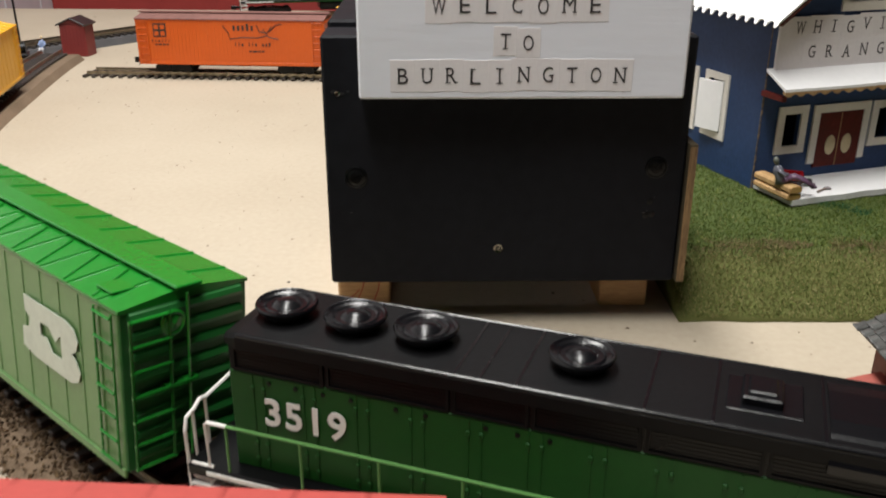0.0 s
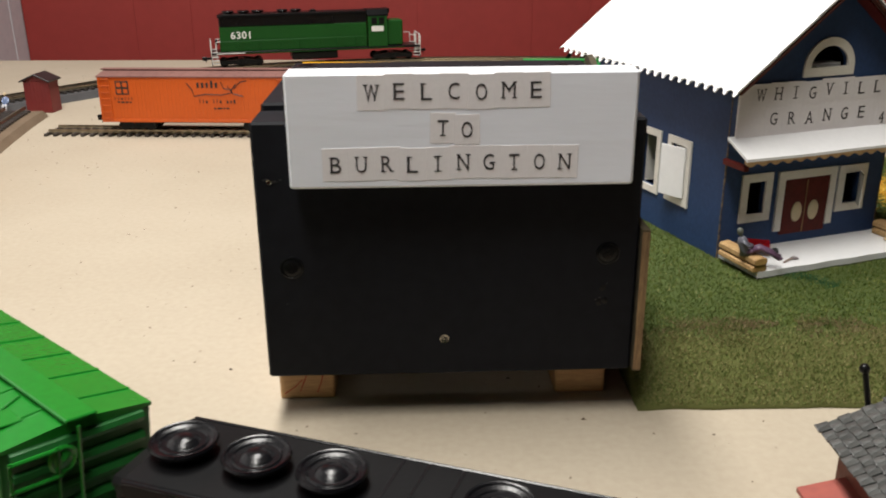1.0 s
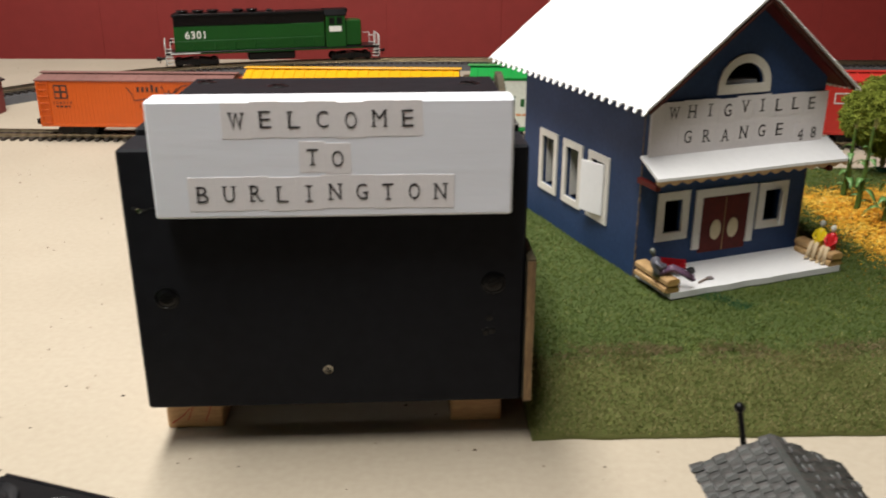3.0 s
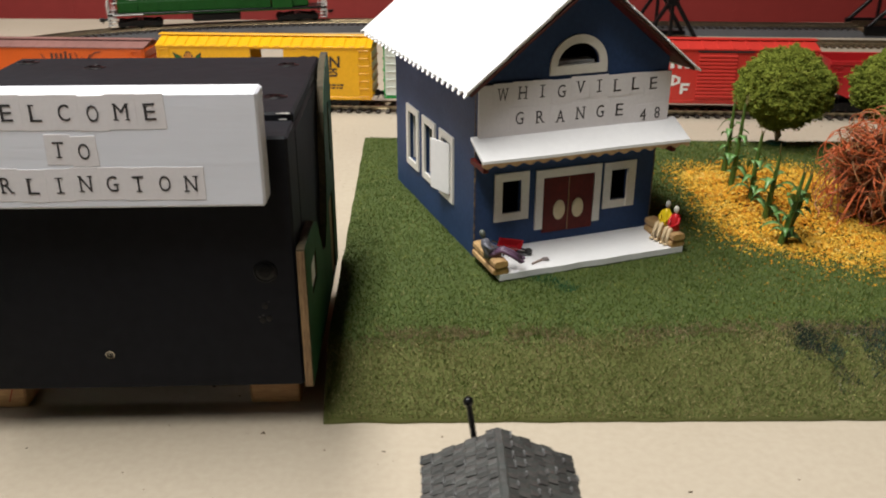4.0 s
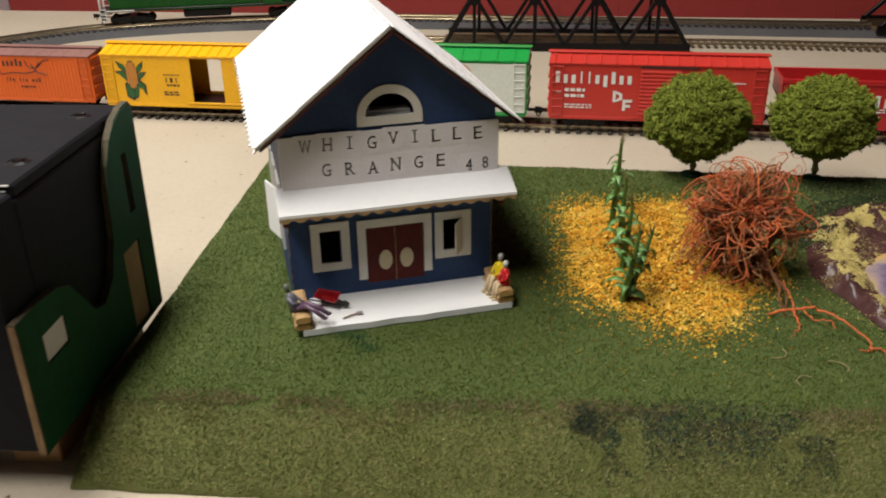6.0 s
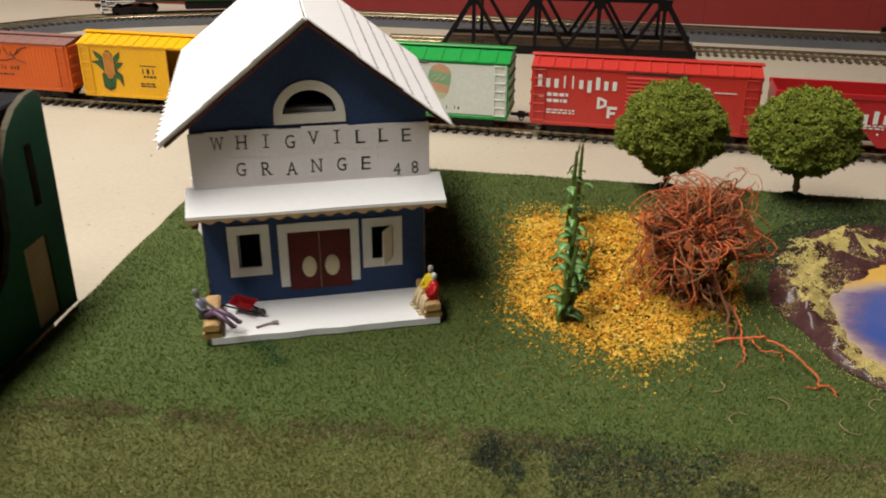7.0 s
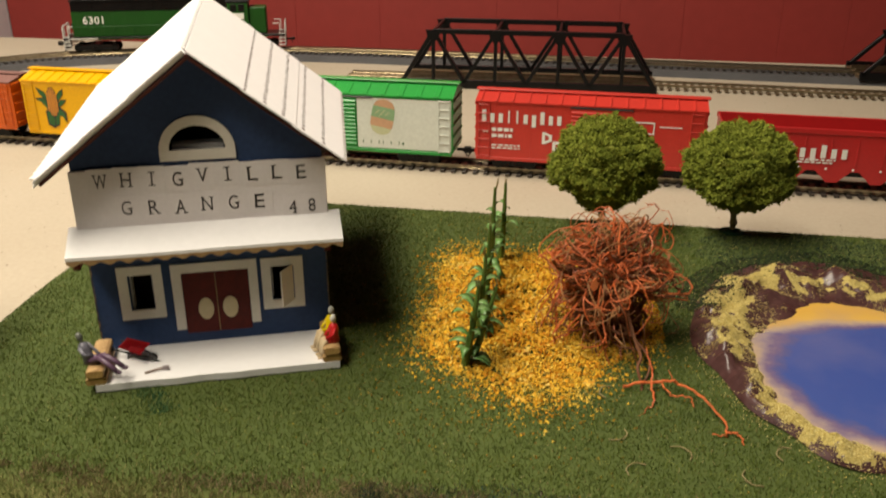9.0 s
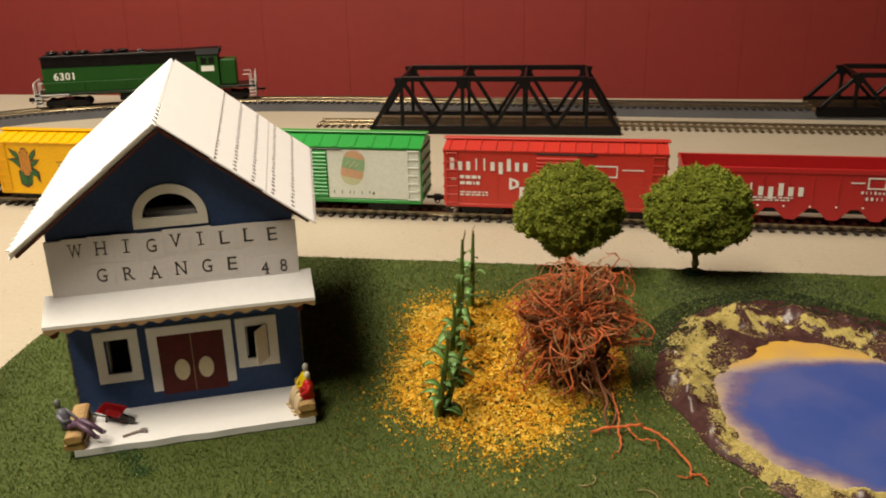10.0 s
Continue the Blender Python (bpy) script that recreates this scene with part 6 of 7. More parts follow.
def corn_stalk(x, y, h, seed, lean):
    r = random.Random(seed)
    t = thing("corn_stalk", at_cm(x, y, on_grass(x, y) - 0.02), "green plastic corn stalk standing in the orange flower bed", "plant", "corn stalks")
    top = Vector((lean, r.uniform(-0.15, 0.15), h))
    Geo().tube([(0, 0, 0), top * 0.5 + Vector((r.uniform(-0.06, 0.06), 0, 0)), top], 0.17, 7, 0.4).make("stem", M_STEM, t)
    for k in range(3):
        Geo().tube([top * 0.93, top + Vector((r.uniform(-0.18, 0.18), r.uniform(-0.18, 0.18), r.uniform(0.15, 0.5)))], 0.035, 5, 0.3).make("tassel", material("dry_tassel", (0.20, 0.15, 0.06), (0.12, 0.10, 0.03), 0.7), t)
    n = 10
    for k in range(n):
        a = k * 2.4 + r.uniform(-0.5, 0.5)
        b = top * (0.1 + 0.72 * k / n)
        L = r.uniform(0.5, 1.35) * (1 - 0.35 * k / n)
        rise, fall = r.uniform(0.9, 1.7), r.uniform(0.9, 1.9)
        v, f = [], []
        for q in range(7):
            s = q / 6
            w = 0.19 * math.sin(math.pi * min(1, 0.15 + s * 0.85)) + 0.01
            d = Vector((math.cos(a), math.sin(a), 0))
            c0 = b + d * (L * s) + Vector((0, 0, L * (rise * s - fall * s * s)))
            side = Vector((-math.sin(a), math.cos(a), 0))
            v += [c0 - side * w, c0 + Vector((0, 0, -0.035)), c0 + side * w, c0 + Vector((0, 0, -0.06))]
        for q in range(6):
            for u in range(4):
                f.append((q * 4 + u, q * 4 + (u + 1) % 4, q * 4 + 4 + (u + 1) % 4, q * 4 + 4 + u))
        f += [(0, 1, 2, 3), (24, 27, 26, 25)]
        Geo().add(v, f).make("leaf", M_BLADE, t, smooth=True)


for x, y, h, s, l in ((31.25, 40.4, 3.5, 1, 0.5), (31.45, 40.7, 3.2, 2, 0.9), (31.55, 43.2, 3.5, 3, 0.25), (31.7, 45.6, 3.7, 4, 0.1), (31.6, 48.2, 4.5, 5, 0.2), (32.0, 50.6, 3.9, 6, 0.15)):
    corn_stalk(x, y, h, s, l)

# ---- tangled root ball ----
M_ROOT = material("rust_root_fibre", (0.58, 0.125, 0.034), (0.38, 0.085, 0.026), 0.5, big=40, fine=400, spread=0.4)
M_ROOT_TAN = material("tan_root_fibre", (0.36, 0.17, 0.065), (0.24, 0.11, 0.04), 0.65, big=40, fine=400, spread=0.4)
# dark brown roots, with the tangle's inner and lower shade put into their colour
M_ROOT_SHADED = material("dark_shaded_root_fibre", (0.19, 0.058, 0.020), (0.11, 0.042, 0.016), 0.7, big=40, fine=400, spread=0.4)
ball = thing("root_ball", at_cm(36.75, 43.4, GZ - 0.3), "tangle of rust coloured dried roots lying on the grass", "dried roots")
r = random.Random(12)


def smooth_line(pts):
    out = []
    q = [2 * pts[0] - pts[1]] + pts + [2 * pts[-1] - pts[-2]]
    for i in range(1, len(q) - 2):
        for k in range(5):
            t = k / 5
            out.append(0.5 * (2 * q[i] + (q[i + 1] - q[i - 1]) * t + (2 * q[i - 1] - 5 * q[i] + 4 * q[i + 1] - q[i + 2]) * t * t + (3 * q[i] - q[i - 1] - 3 * q[i + 1] + q[i + 2]) * t ** 3))
    return out + [pts[-1]]


def strand(g, start, n, step, rad, centre, R, curl):
    """A short free root that bends about a slowly changing axis."""
    p, d = Vector(start), Vector((r.gauss(0, 1), r.gauss(0, 1), r.gauss(0, 0.7))).normalized()
    axis = Vector((r.gauss(0, 1), r.gauss(0, 1), r.gauss(0, 1))).normalized()
    line = [p.copy()]
    for k in range(n):
        d = (Matrix.Rotation(r.uniform(0.2, 1.5) * curl, 3, axis) @ d + Vector((r.gauss(0, 0.2), r.gauss(0, 0.2), r.gauss(0, 0.2)))).normalized()
        d.z -= 0.09
        d.normalize()
        if r.random() < 0.2:
            axis = Vector((r.gauss(0, 1), r.gauss(0, 1), r.gauss(0, 1))).normalized()
        off = p - Vector(centre)
        if off.length > R:
            d = (d - off.normalized() * 0.75).normalized()
        p = p + d * step
        p.z = max(0.05, p.z)
        line.append(p.copy())
    g.tube(line, rad, 5, 0.45)


def wrapping(n, step, rad, R, curl, drift):
    """A long root that winds round the tangle, curling and kinking as it goes."""
    d0 = Vector((r.gauss(0, 1), r.gauss(0, 1), r.gauss(0.1, 1))).normalized()
    depth, turn = r.uniform(0.5, 1.06), r.choice((-1, 1)) * curl * r.uniform(0.6, 1.4)
    t = d0.cross(Vector((r.gauss(0, 1), r.gauss(0, 1), r.gauss(0, 0.4)))).normalized()
    line = []
    for k in range(n):
        # the tangle hangs low on one side and is hollow under the other
        hollow = max(0.0, -d0.z) * (0.55 if d0.x > -0.1 else 0.0)
        waist = (1.0 - hollow) * (0.91 + 0.62 * noise.noise(d0 * 1.6 + Vector((4, 2, 7))) + 0.34 * noise.noise(d0 * 4.0))
        q = Vector((d0.x * R * 1.0, d0.y * R * 0.92, d0.z * R * (0.96 if d0.z > 0 else 1.06))) * (depth * waist)
        line.append(Vector((q.x - 0.12 - 0.1 * q.z / R, q.y, max(0.25, q.z + 3.0))))
        t = Matrix.Rotation(turn + r.gauss(0, 0.34), 3, d0) @ t
        t = (t - d0 * t.dot(d0)).normalized()
        d0 = (d0 + t * (step / R)).normalized()
        depth = min(1.14, max(0.4, depth + r.gauss(0, drift)))
        if r.random() < 0.09:
            turn = r.choice((-1, 1)) * curl * r.uniform(0.3, 1.9)
    return Geo().tube(line, rad, 5, 0.55)


for mat, count, rad, R in ((M_ROOT_SHADED, 170, 0.036, 1.95), (M_ROOT_TAN, 120, 0.021, 2.55), (M_ROOT, 190, 0.027, 2.5)):
    for k in range(count):
        wrapping(r.randint(9, 30), 0.17, rad * r.uniform(0.55, 1.9), R * r.uniform(0.78, 0.98), r.choice((0.1, 0.24, 0.4, 0.7)), 0.05).make("root", mat, ball)
# curls that stand out of the tangle and bend back
for k in range(90):
    a, e = r.uniform(0, 6.28), r.uniform(-0.5, 1.45)
    d = Vector((math.cos(a) * math.cos(e), math.sin(a) * math.cos(e), math.sin(e)))
    side = d.cross(Vector((r.gauss(0, 1), r.gauss(0, 1), r.gauss(0, 1)))).normalized()
    over = d.cross(side)
    h, w, lean = r.uniform(0.2, 0.55) + (0.6 * r.random() if e > 0.8 else 0.0), r.uniform(0.5, 1.3), r.uniform(-0.9, 0.9)
    base = Vector((-0.15, 0, 3.0)) + d * 1.85
    pts_loop = [base, base + d * h * 0.7 + side * w * 0.15, base + d * h * 1.1 + side * w * 0.6 + over * lean * 0.4, base + d * h * 0.95 + side * w * 1.1 + over * lean, base + d * h * 0.45 + side * w * 1.25 + over * lean * 1.3, base + d * h * 0.15 + side * w * 0.95 + over * lean * 1.6]
    Geo().tube(smooth_line(pts_loop), r.uniform(0.014, 0.038), 5, 0.5).make("root", r.choice((M_ROOT, M_ROOT, M_ROOT_TAN)), ball)
# strands that droop from the tangle to the ground
for k in range(44):
    a = r.uniform(2.3, 4.9)
    d = Vector((math.cos(a), math.sin(a), 0))
    n2 = Vector((-d.y, d.x, 0)) * r.uniform(-0.9, 0.9)
    R0, z0 = r.uniform(1.3, 2.2), r.uniform(1.4, 3.6)
    reach = r.uniform(2.0, 2.9) * (1.0 if a < 4.0 else 0.8)
    wig = lambda: Vector((r.gauss(0, 0.12), r.gauss(0, 0.12), r.gauss(0, 0.08)))
    pts_loop = [d * R0 + Vector((0, 0, z0)), d * (R0 + 0.35) + n2 * 0.3 + Vector((0, 0, z0 * 0.82)) + wig(), d * reach + n2 * 0.6 + Vector((0, 0, z0 * 0.5)) + wig(), d * reach * 0.96 + n2 * 0.9 + Vector((0, 0, z0 * 0.28 + 0.2)) + wig(), d * (reach + r.uniform(-0.7, 0.1)) + n2 * 1.3 + Vector((0, 0, r.uniform(0.15, 0.7)))]
    Geo().tube(smooth_line(pts_loop), r.uniform(0.016, 0.036), 5, 0.5).make("root", r.choice((M_ROOT, M_ROOT, M_ROOT_TAN, M_ROOT_SHADED)), ball)
for k in range(90):
    core = Geo()
    strand(core, (r.uniform(-0.9, 0.8), r.uniform(-0.8, 0.8), r.uniform(0.3, 3.2)), 12, 0.3, 0.075, (-0.1, 0, 2.0), 1.4, 0.35)
    core.make("root", M_ROOT_SHADED, ball)
for k in range(30):
    a = r.uniform(0, 6.28)
    g = Geo()
    strand(g, (1.2 * math.cos(a), 1.2 * math.sin(a), r.uniform(0.2, 1.6)), 10, 0.28, 0.03, (1.5 * math.cos(a), 1.5 * math.sin(a), 0.8), 1.2, 0.35)
    g.make("root", M_ROOT_SHADED, ball)
Geo().plate([[(0, 0), (0.13, 0.1), (0.17, 0.32), (0.1, 0.36), (0.06, 0.55), (-0.05, 0.4), (-0.12, 0.14)]], -2.75, -2.68, lambda u, w, t: (u - 0.9, t, w + 3.6)).make("dry_leaf", material("orange_leaf", (0.6, 0.16, 0.05), (0.5, 0.12, 0.04), 0.6), ball, "small orange dry leaf")

# shadowed roots under the tangle, their shade given by the darker brown
Geo().tube(smooth_line([Vector(q) for q in ((0.5, -1.2, 2.2), (0.75, -2.0, 1.5), (1.0, -2.7, 1.0), (0.85, -3.3, 0.85), (1.0, -3.8, 0.35), (0.8, -4.3, 0.1))]), 0.075, 6, 0.6).make("root", M_ROOT_SHADED, ball)
Geo().tube(smooth_line([Vector(q) for q in ((0.2, -1.0, 1.6), (0.9, -1.9, 1.2), (1.35, -2.5, 0.8), (1.25, -3.1, 0.4), (0.95, -3.5, 0.25))]), 0.06, 6, 0.6).make("root", M_ROOT_SHADED, ball)
twig = thing("root_twig", at_cm(37.95, 39.0, GZ), "rust coloured forked root lying on the grass", "dried roots")
for line, rad in (([(-0.9, 0.5, 0.12), (0.1, 0.55, 0.35), (0.9, 0.5, 0.42), (1.7, -0.2, 0.4), (2.2, -1.3, 0.3), (2.35, -2.2, 0.1)], 0.085), ([(0.1, 0.55, 0.35), (0.2, 1.2, 0.5), (0.0, 2.0, 0.9)], 0.06), ([(0.1, 0.55, 0.3), (0.15, -0.2, 0.12), (0.0, -0.7, 0.05)], 0.07), ([(0.5, 0.5, 0.4), (0.7, 0.0, 0.2), (1.3, -0.15, 0.25), (1.5, -0.5, 0.1)], 0.05), ([(2.3, -2.0, 0.12), (2.7, -2.1, 0.15), (2.8, -2.5, 0.05)], 0.07), ([(2.35, -2.1, 0.12), (1.9, -2.2, 0.1)], 0.05), ([(0.0, -0.6, 0.06), (-0.5, -1.2, 0.05)], 0.03), ([(0.9, 0.5, 0.4), (0.8, 1.1, 0.55)], 0.03)):
    Geo().tube([Vector(q) + Vector((r.gauss(0, 0.035), r.gauss(0, 0.035), r.gauss(0, 0.03))) for q in smooth_line([Vector(q) for q in line])], rad * 0.68, 6, 0.6).make("root", M_ROOT, twig)
for k in range(7):
    x, y = r.uniform(36, 43), r.uniform(35, 43)
    a = r.uniform(0, 6.28)
    f = thing("loose_fibre", at_cm(x, y, on_grass(x, y) + 0.03), "pale dry fibre lying on the grass", "fibre", "loose fibres")
    Geo().tube(smooth_line([Vector((0, 0, 0.03)), Vector((0.35 * math.cos(a), 0.35 * math.sin(a), 0.06)), Vector((0.7 * math.cos(a + 0.5), 0.7 * math.sin(a + 0.5), 0.05)), Vector((0.85 * math.cos(a + 0.9), 0.85 * math.sin(a + 0.9), 0.04))]), 0.022, 5).make("fibre", material("straw_fibre", (0.27, 0.22, 0.10), (0.18, 0.14, 0.06), 0.7), f)

# ---- the pond ----
def pond_material():
    mat = bpy.data.materials.new("painted_pond")
    mat.use_nodes = True
    nt = mat.node_tree
    bsdf = nt.nodes["Principled BSDF"]
    co = nt.nodes.new("ShaderNodeTexCoord")
    mp = nt.nodes.new("ShaderNodeMapping")
    mp.inputs["Scale"].default_value = (1 / (PRX * CM), 1 / (PRY * CM), 0)
    mp.inputs["Location"].default_value = (-0.02, 0.05, 0)
    nt.links.new(co.outputs["Object"], mp.inputs["Vector"])
    ln = nt.nodes.new("ShaderNodeVectorMath")
    ln.operation = "LENGTH"
    nt.links.new(mp.outputs[0], ln.inputs[0])
    n = nt.nodes.new("ShaderNodeTexNoise")
    n.inputs["Scale"].default_value, n.inputs["Detail"].default_value = 34.0, 8.0
    n.inputs["Roughness"].default_value = 0.62
    nt.links.new(co.outputs["Object"], n.inputs["Vector"])

    def calc(op, a, b, c=None):
        q = nt.nodes.new("ShaderNodeMath")
        q.operation = op
        for k, s in enumerate((a, b, c)):
            if s is None:
                continue
            if isinstance(s, (int, float)):
                q.inputs[k].default_value = s
            else:
                nt.links.new(s, q.inputs[k])
        return q.outputs[0]

    xyz = nt.nodes.new("ShaderNodeSeparateXYZ")
    nt.links.new(mp.outputs[0], xyz.inputs[0])
    # the sandy beach widens at the back of the pond
    beach = calc("MAXIMUM", calc("MULTIPLY_ADD", xyz.outputs["Y"], 1.1, -0.55), 0.0)
    wobble = calc("MULTIPLY_ADD", n.outputs["Fac"], 0.52, -0.26)
    tot = calc("ADD", calc("ADD", ln.outputs["Value"], wobble), beach)
    ramp = nt.nodes.new("ShaderNodeValToRGB")
    scaled = calc("DIVIDE", tot, 1.4)
    els = ramp.color_ramp.elements
    els[0].position, els[0].color = 0.0, (0.030, 0.068, 0.27, 1)
    els[1].position, els[1].color = 1.0, (0.56, 0.33, 0.07, 1)
    for p, c in ((0.84, (0.042, 0.078, 0.27)), (0.90, (0.085, 0.090, 0.22)), (0.95, (0.15, 0.11, 0.19)), (1.0, (0.26, 0.20, 0.22)), (1.07, (0.42, 0.31, 0.20)), (1.17, (0.56, 0.35, 0.09))):
        e = els.new(p / 1.4)
        e.color = (*c, 1)
    nt.links.new(scaled, ramp.inputs[0])
    cloud = nt.nodes.new("ShaderNodeTexNoise")
    cloud.inputs["Scale"].default_value, cloud.inputs["Detail"].default_value = 26.0, 6.0
    nt.links.new(co.outputs["Object"], cloud.inputs["Vector"])
    veil = nt.nodes.new("ShaderNodeMix")
    veil.data_type = "RGBA"
    nt.links.new(calc("MULTIPLY", calc("MAXIMUM", calc("SUBTRACT", cloud.outputs["Fac"], 0.45), 0.0), 1.6), veil.inputs[0])
    nt.links.new(ramp.outputs[0], veil.inputs[6])
    veil.inputs[7].default_value = (0.14, 0.14, 0.27, 1)
    nt.links.new(veil.outputs[2], bsdf.inputs["Base Color"])
    bsdf.inputs["Roughness"].default_value = 0.22
    bsdf.inputs["Specular IOR Level"].default_value = 0.4
    return mat


M_BANK = material("brown_glossy_bank", (0.040, 0.017, 0.016), (0.075, 0.034, 0.032), 0.28, big=90, fine=500, bump=0.5, bump_scale=140, spec=0.35)
M_BANK_SAND = material("yellow_sand_bank", (0.50, 0.41, 0.14), (0.30, 0.23, 0.08), 0.95, big=60, fine=1400, mix=0.5, bump=0.8, bump_scale=1200, spec=0.2)
# where the sand lies across the bank: angle round the pond, inner and outer share of the bank's width
SAND_BELT = [(0, 0.3, 0.3), (58, 0.3, 0.3), (76, 0.25, 0.35), (88, 0.05, 0.5), (110, 0.20, 0.62), (125, 0.38, 0.97), (140, 0.36, 0.95), (155, 0.22, 0.82), (175, 0.12, 0.68), (190, 0.10, 0.58), (203, 0.10, 0.62), (214, 0.10, 0.97), (235, 0.12, 0.92), (260, 0.0, 0.7), (300, 0.0, 0.4), (360, 0.3, 0.3)]


def sandy(px, py, share, turn):
    """Above 0 where sand covers the bank."""
    turn = math.degrees(turn) % 360
    for (a0, l0, h0), (a1, l1, h1) in zip(SAND_BELT, SAND_BELT[1:]):
        if a0 <= turn <= a1:
            k = (turn - a0) / (a1 - a0)
            low, high = l0 + (l1 - l0) * k, h0 + (h1 - h0) * k
            break
    ragged = 0.34 * noise.noise(Vector((px * 0.75, py * 0.75, 9))) + 0.34 * noise.noise(Vector((px * 1.7, py * 1.7, 3))) + 0.22 * noise.noise(Vector((px * 4, py * 4, 3))) - 0.05
    return min(share - low, high - share) + ragged


pond = thing("pond", at_cm(PX, PY, GZ), "blue painted model pond with a lumpy brown and sandy bank", "pond")
N = 120
Geo().add([(PRX * 1.06 * pond_radius(2 * math.pi * k / N) * math.cos(2 * math.pi * k / N), PRY * 1.06 * pond_radius(2 * math.pi * k / N) * math.sin(2 * math.pi * k / N), 0.14) for k in range(N)], [tuple(range(N))]).make("water", pond_material(), pond, "glossy blue painted water with sandy edges")


def bank_width(a):
    return 1.7 - 0.55 * max(0.0, -math.sin(a)) + 3.4 * max(0.0, math.sin(a - 0.1)) ** 1.3 + 0.9 * noise.noise(Vector((math.cos(a) * 2.2, math.sin(a) * 2.2, 4)))


def bank_height(x, y, s, a):
    back = max(0.0, math.sin(a - 0.15)) ** 1.5
    hump = math.sin(math.pi * min(1, max(0, s)) ** 1.35 * 0.99) ** 0.8 * (0.60 + 0.12 * back)
    lump = 0.55 * noise.noise(Vector((x * 0.6, y * 0.6, 2))) + 0.35 * noise.noise(Vector((x * 1.3, y * 1.3, 6))) + 0.10 * noise.noise(Vector((x * 4, y * 4, 1)))
    return max(-0.05 if s > 0.9 else 0.04, 0.04 + hump * (0.62 + 1.5 * lump))


v, f, sand_faces = [], [], []
R, N = 44, 420
for j in range(R + 1):
    share = j / R
    for k in range(N):
        a = 2 * math.pi * k / N
        w = bank_width(a)
        e = pond_radius(a)
        x = (PRX * e + w * (share - 0.06)) * math.cos(a)
        y = (PRY * e + w * (share - 0.06)) * math.sin(a)
        lift = 0.05 * max(0.0, min(1.0, 6 * sandy(x, y, share, a)))
        v.append((x, y, bank_height(x, y, share, a) + lift))
for j in range(R):
    for k in range(N):
        q = (k + 1) % N
        f.append((j * N + k, j * N + q, (j + 1) * N + q, (j + 1) * N + k))
        c = v[j * N + k]
        sand_faces.append(1 if sandy(c[0], c[1], j / R, 2 * math.pi * k / N) > 0.09 else 0)
mesh = bpy.data.meshes.new("bank")
mesh.from_pydata([(x * CM, y * CM, z * CM) for x, y, z in v], [], f)
mesh.materials.append(M_BANK)
mesh.materials.append(M_BANK_SAND)
mesh.polygons.foreach_set("material_index", sand_faces)
mesh.shade_smooth()
bank = new("bank", mesh)
bank.parent = pond
bank["label"] = "glossy brown bank with drifts of yellow sand"
cs = []
while len(cs) < 17000:
    a = rng.uniform(0, 2 * math.pi)
    share = rng.uniform(0.02, 1.0) if rng.random() < 0.88 else abs(rng.normal(1.0, 0.3))
    w, e = bank_width(a), pond_radius(a)
    px, py = (PRX * e + w * (share - 0.06)) * math.cos(a), (PRY * e + w * (share - 0.06)) * math.sin(a)
    x, y = PX + px, PY + py
    q = sandy(px, py, min(1.0, share), a)
    chance = min(1.0, max(0.0, 0.5 + 2.6 * q)) if share <= 1 else 0.5 * (1 if 100 < math.degrees(a) < 260 else 0.1)
    if share > 1.7 or y > back_edge(x) - 0.2 or x > 56 or rng.random() > chance:
        continue
    cs.append((x, y, GZ + 0.02 + (max(0.02, bank_height(px, py, share, a)) + 0.05 * max(0.0, min(1.0, 6 * q)) if share < 1 else 0.05)))
c = np.array(cs)
dark_cs = []
while len(dark_cs) < 5200:
    a = math.radians(rng.uniform(35, 150))
    share = rng.uniform(0.55, 1.25)
    w, e = bank_width(a), pond_radius(a)
    px, py = (PRX * e + w * (share - 0.06)) * math.cos(a), (PRY * e + w * (share - 0.06)) * math.sin(a)
    if PY + py > back_edge(PX + px) - 0.2 or PX + px > 56 or rng.random() > 1.5 * (share - 0.55) + 0.9 * noise.noise(Vector((px * 0.7, py * 0.7, 14))):
        continue
    dark_cs.append((PX + px, PY + py, GZ + 0.05 + (max(0.0, bank_height(px, py, share, a)) if share < 1 else 0.02)))
d = np.array(dark_cs)
grains("bank_turf", d, rng.uniform(0.03, 0.07, len(d)), crumbs("dark_bank_turf", [(0.012, 0.022, 0.010), (0.022, 0.045, 0.014), (0.03, 0.03, 0.016), (0.05, 0.075, 0.02)]), None, "dark green turf crumbs creeping over the pond's bank", "turf", rng)
grains("sand", c, rng.uniform(0.016, 0.036, len(c)), C_SAND, None, "yellow sand scattered over the pond's bank", "sand", rng)

# ---- small things on the porch ----
M_LOG = material("sawn_log", (0.52, 0.34, 0.15), (0.30, 0.17, 0.07), 0.7, big=150, fine=900, bump=0.4)
M_LOG_END = material("sawn_log_end", (0.62, 0.40, 0.14), (0.40, 0.22, 0.07), 0.7, big=260, fine=1200, bump=0.3)
porch = at_cm(21.55, 40.82, GZ + 0.32, 18.3)


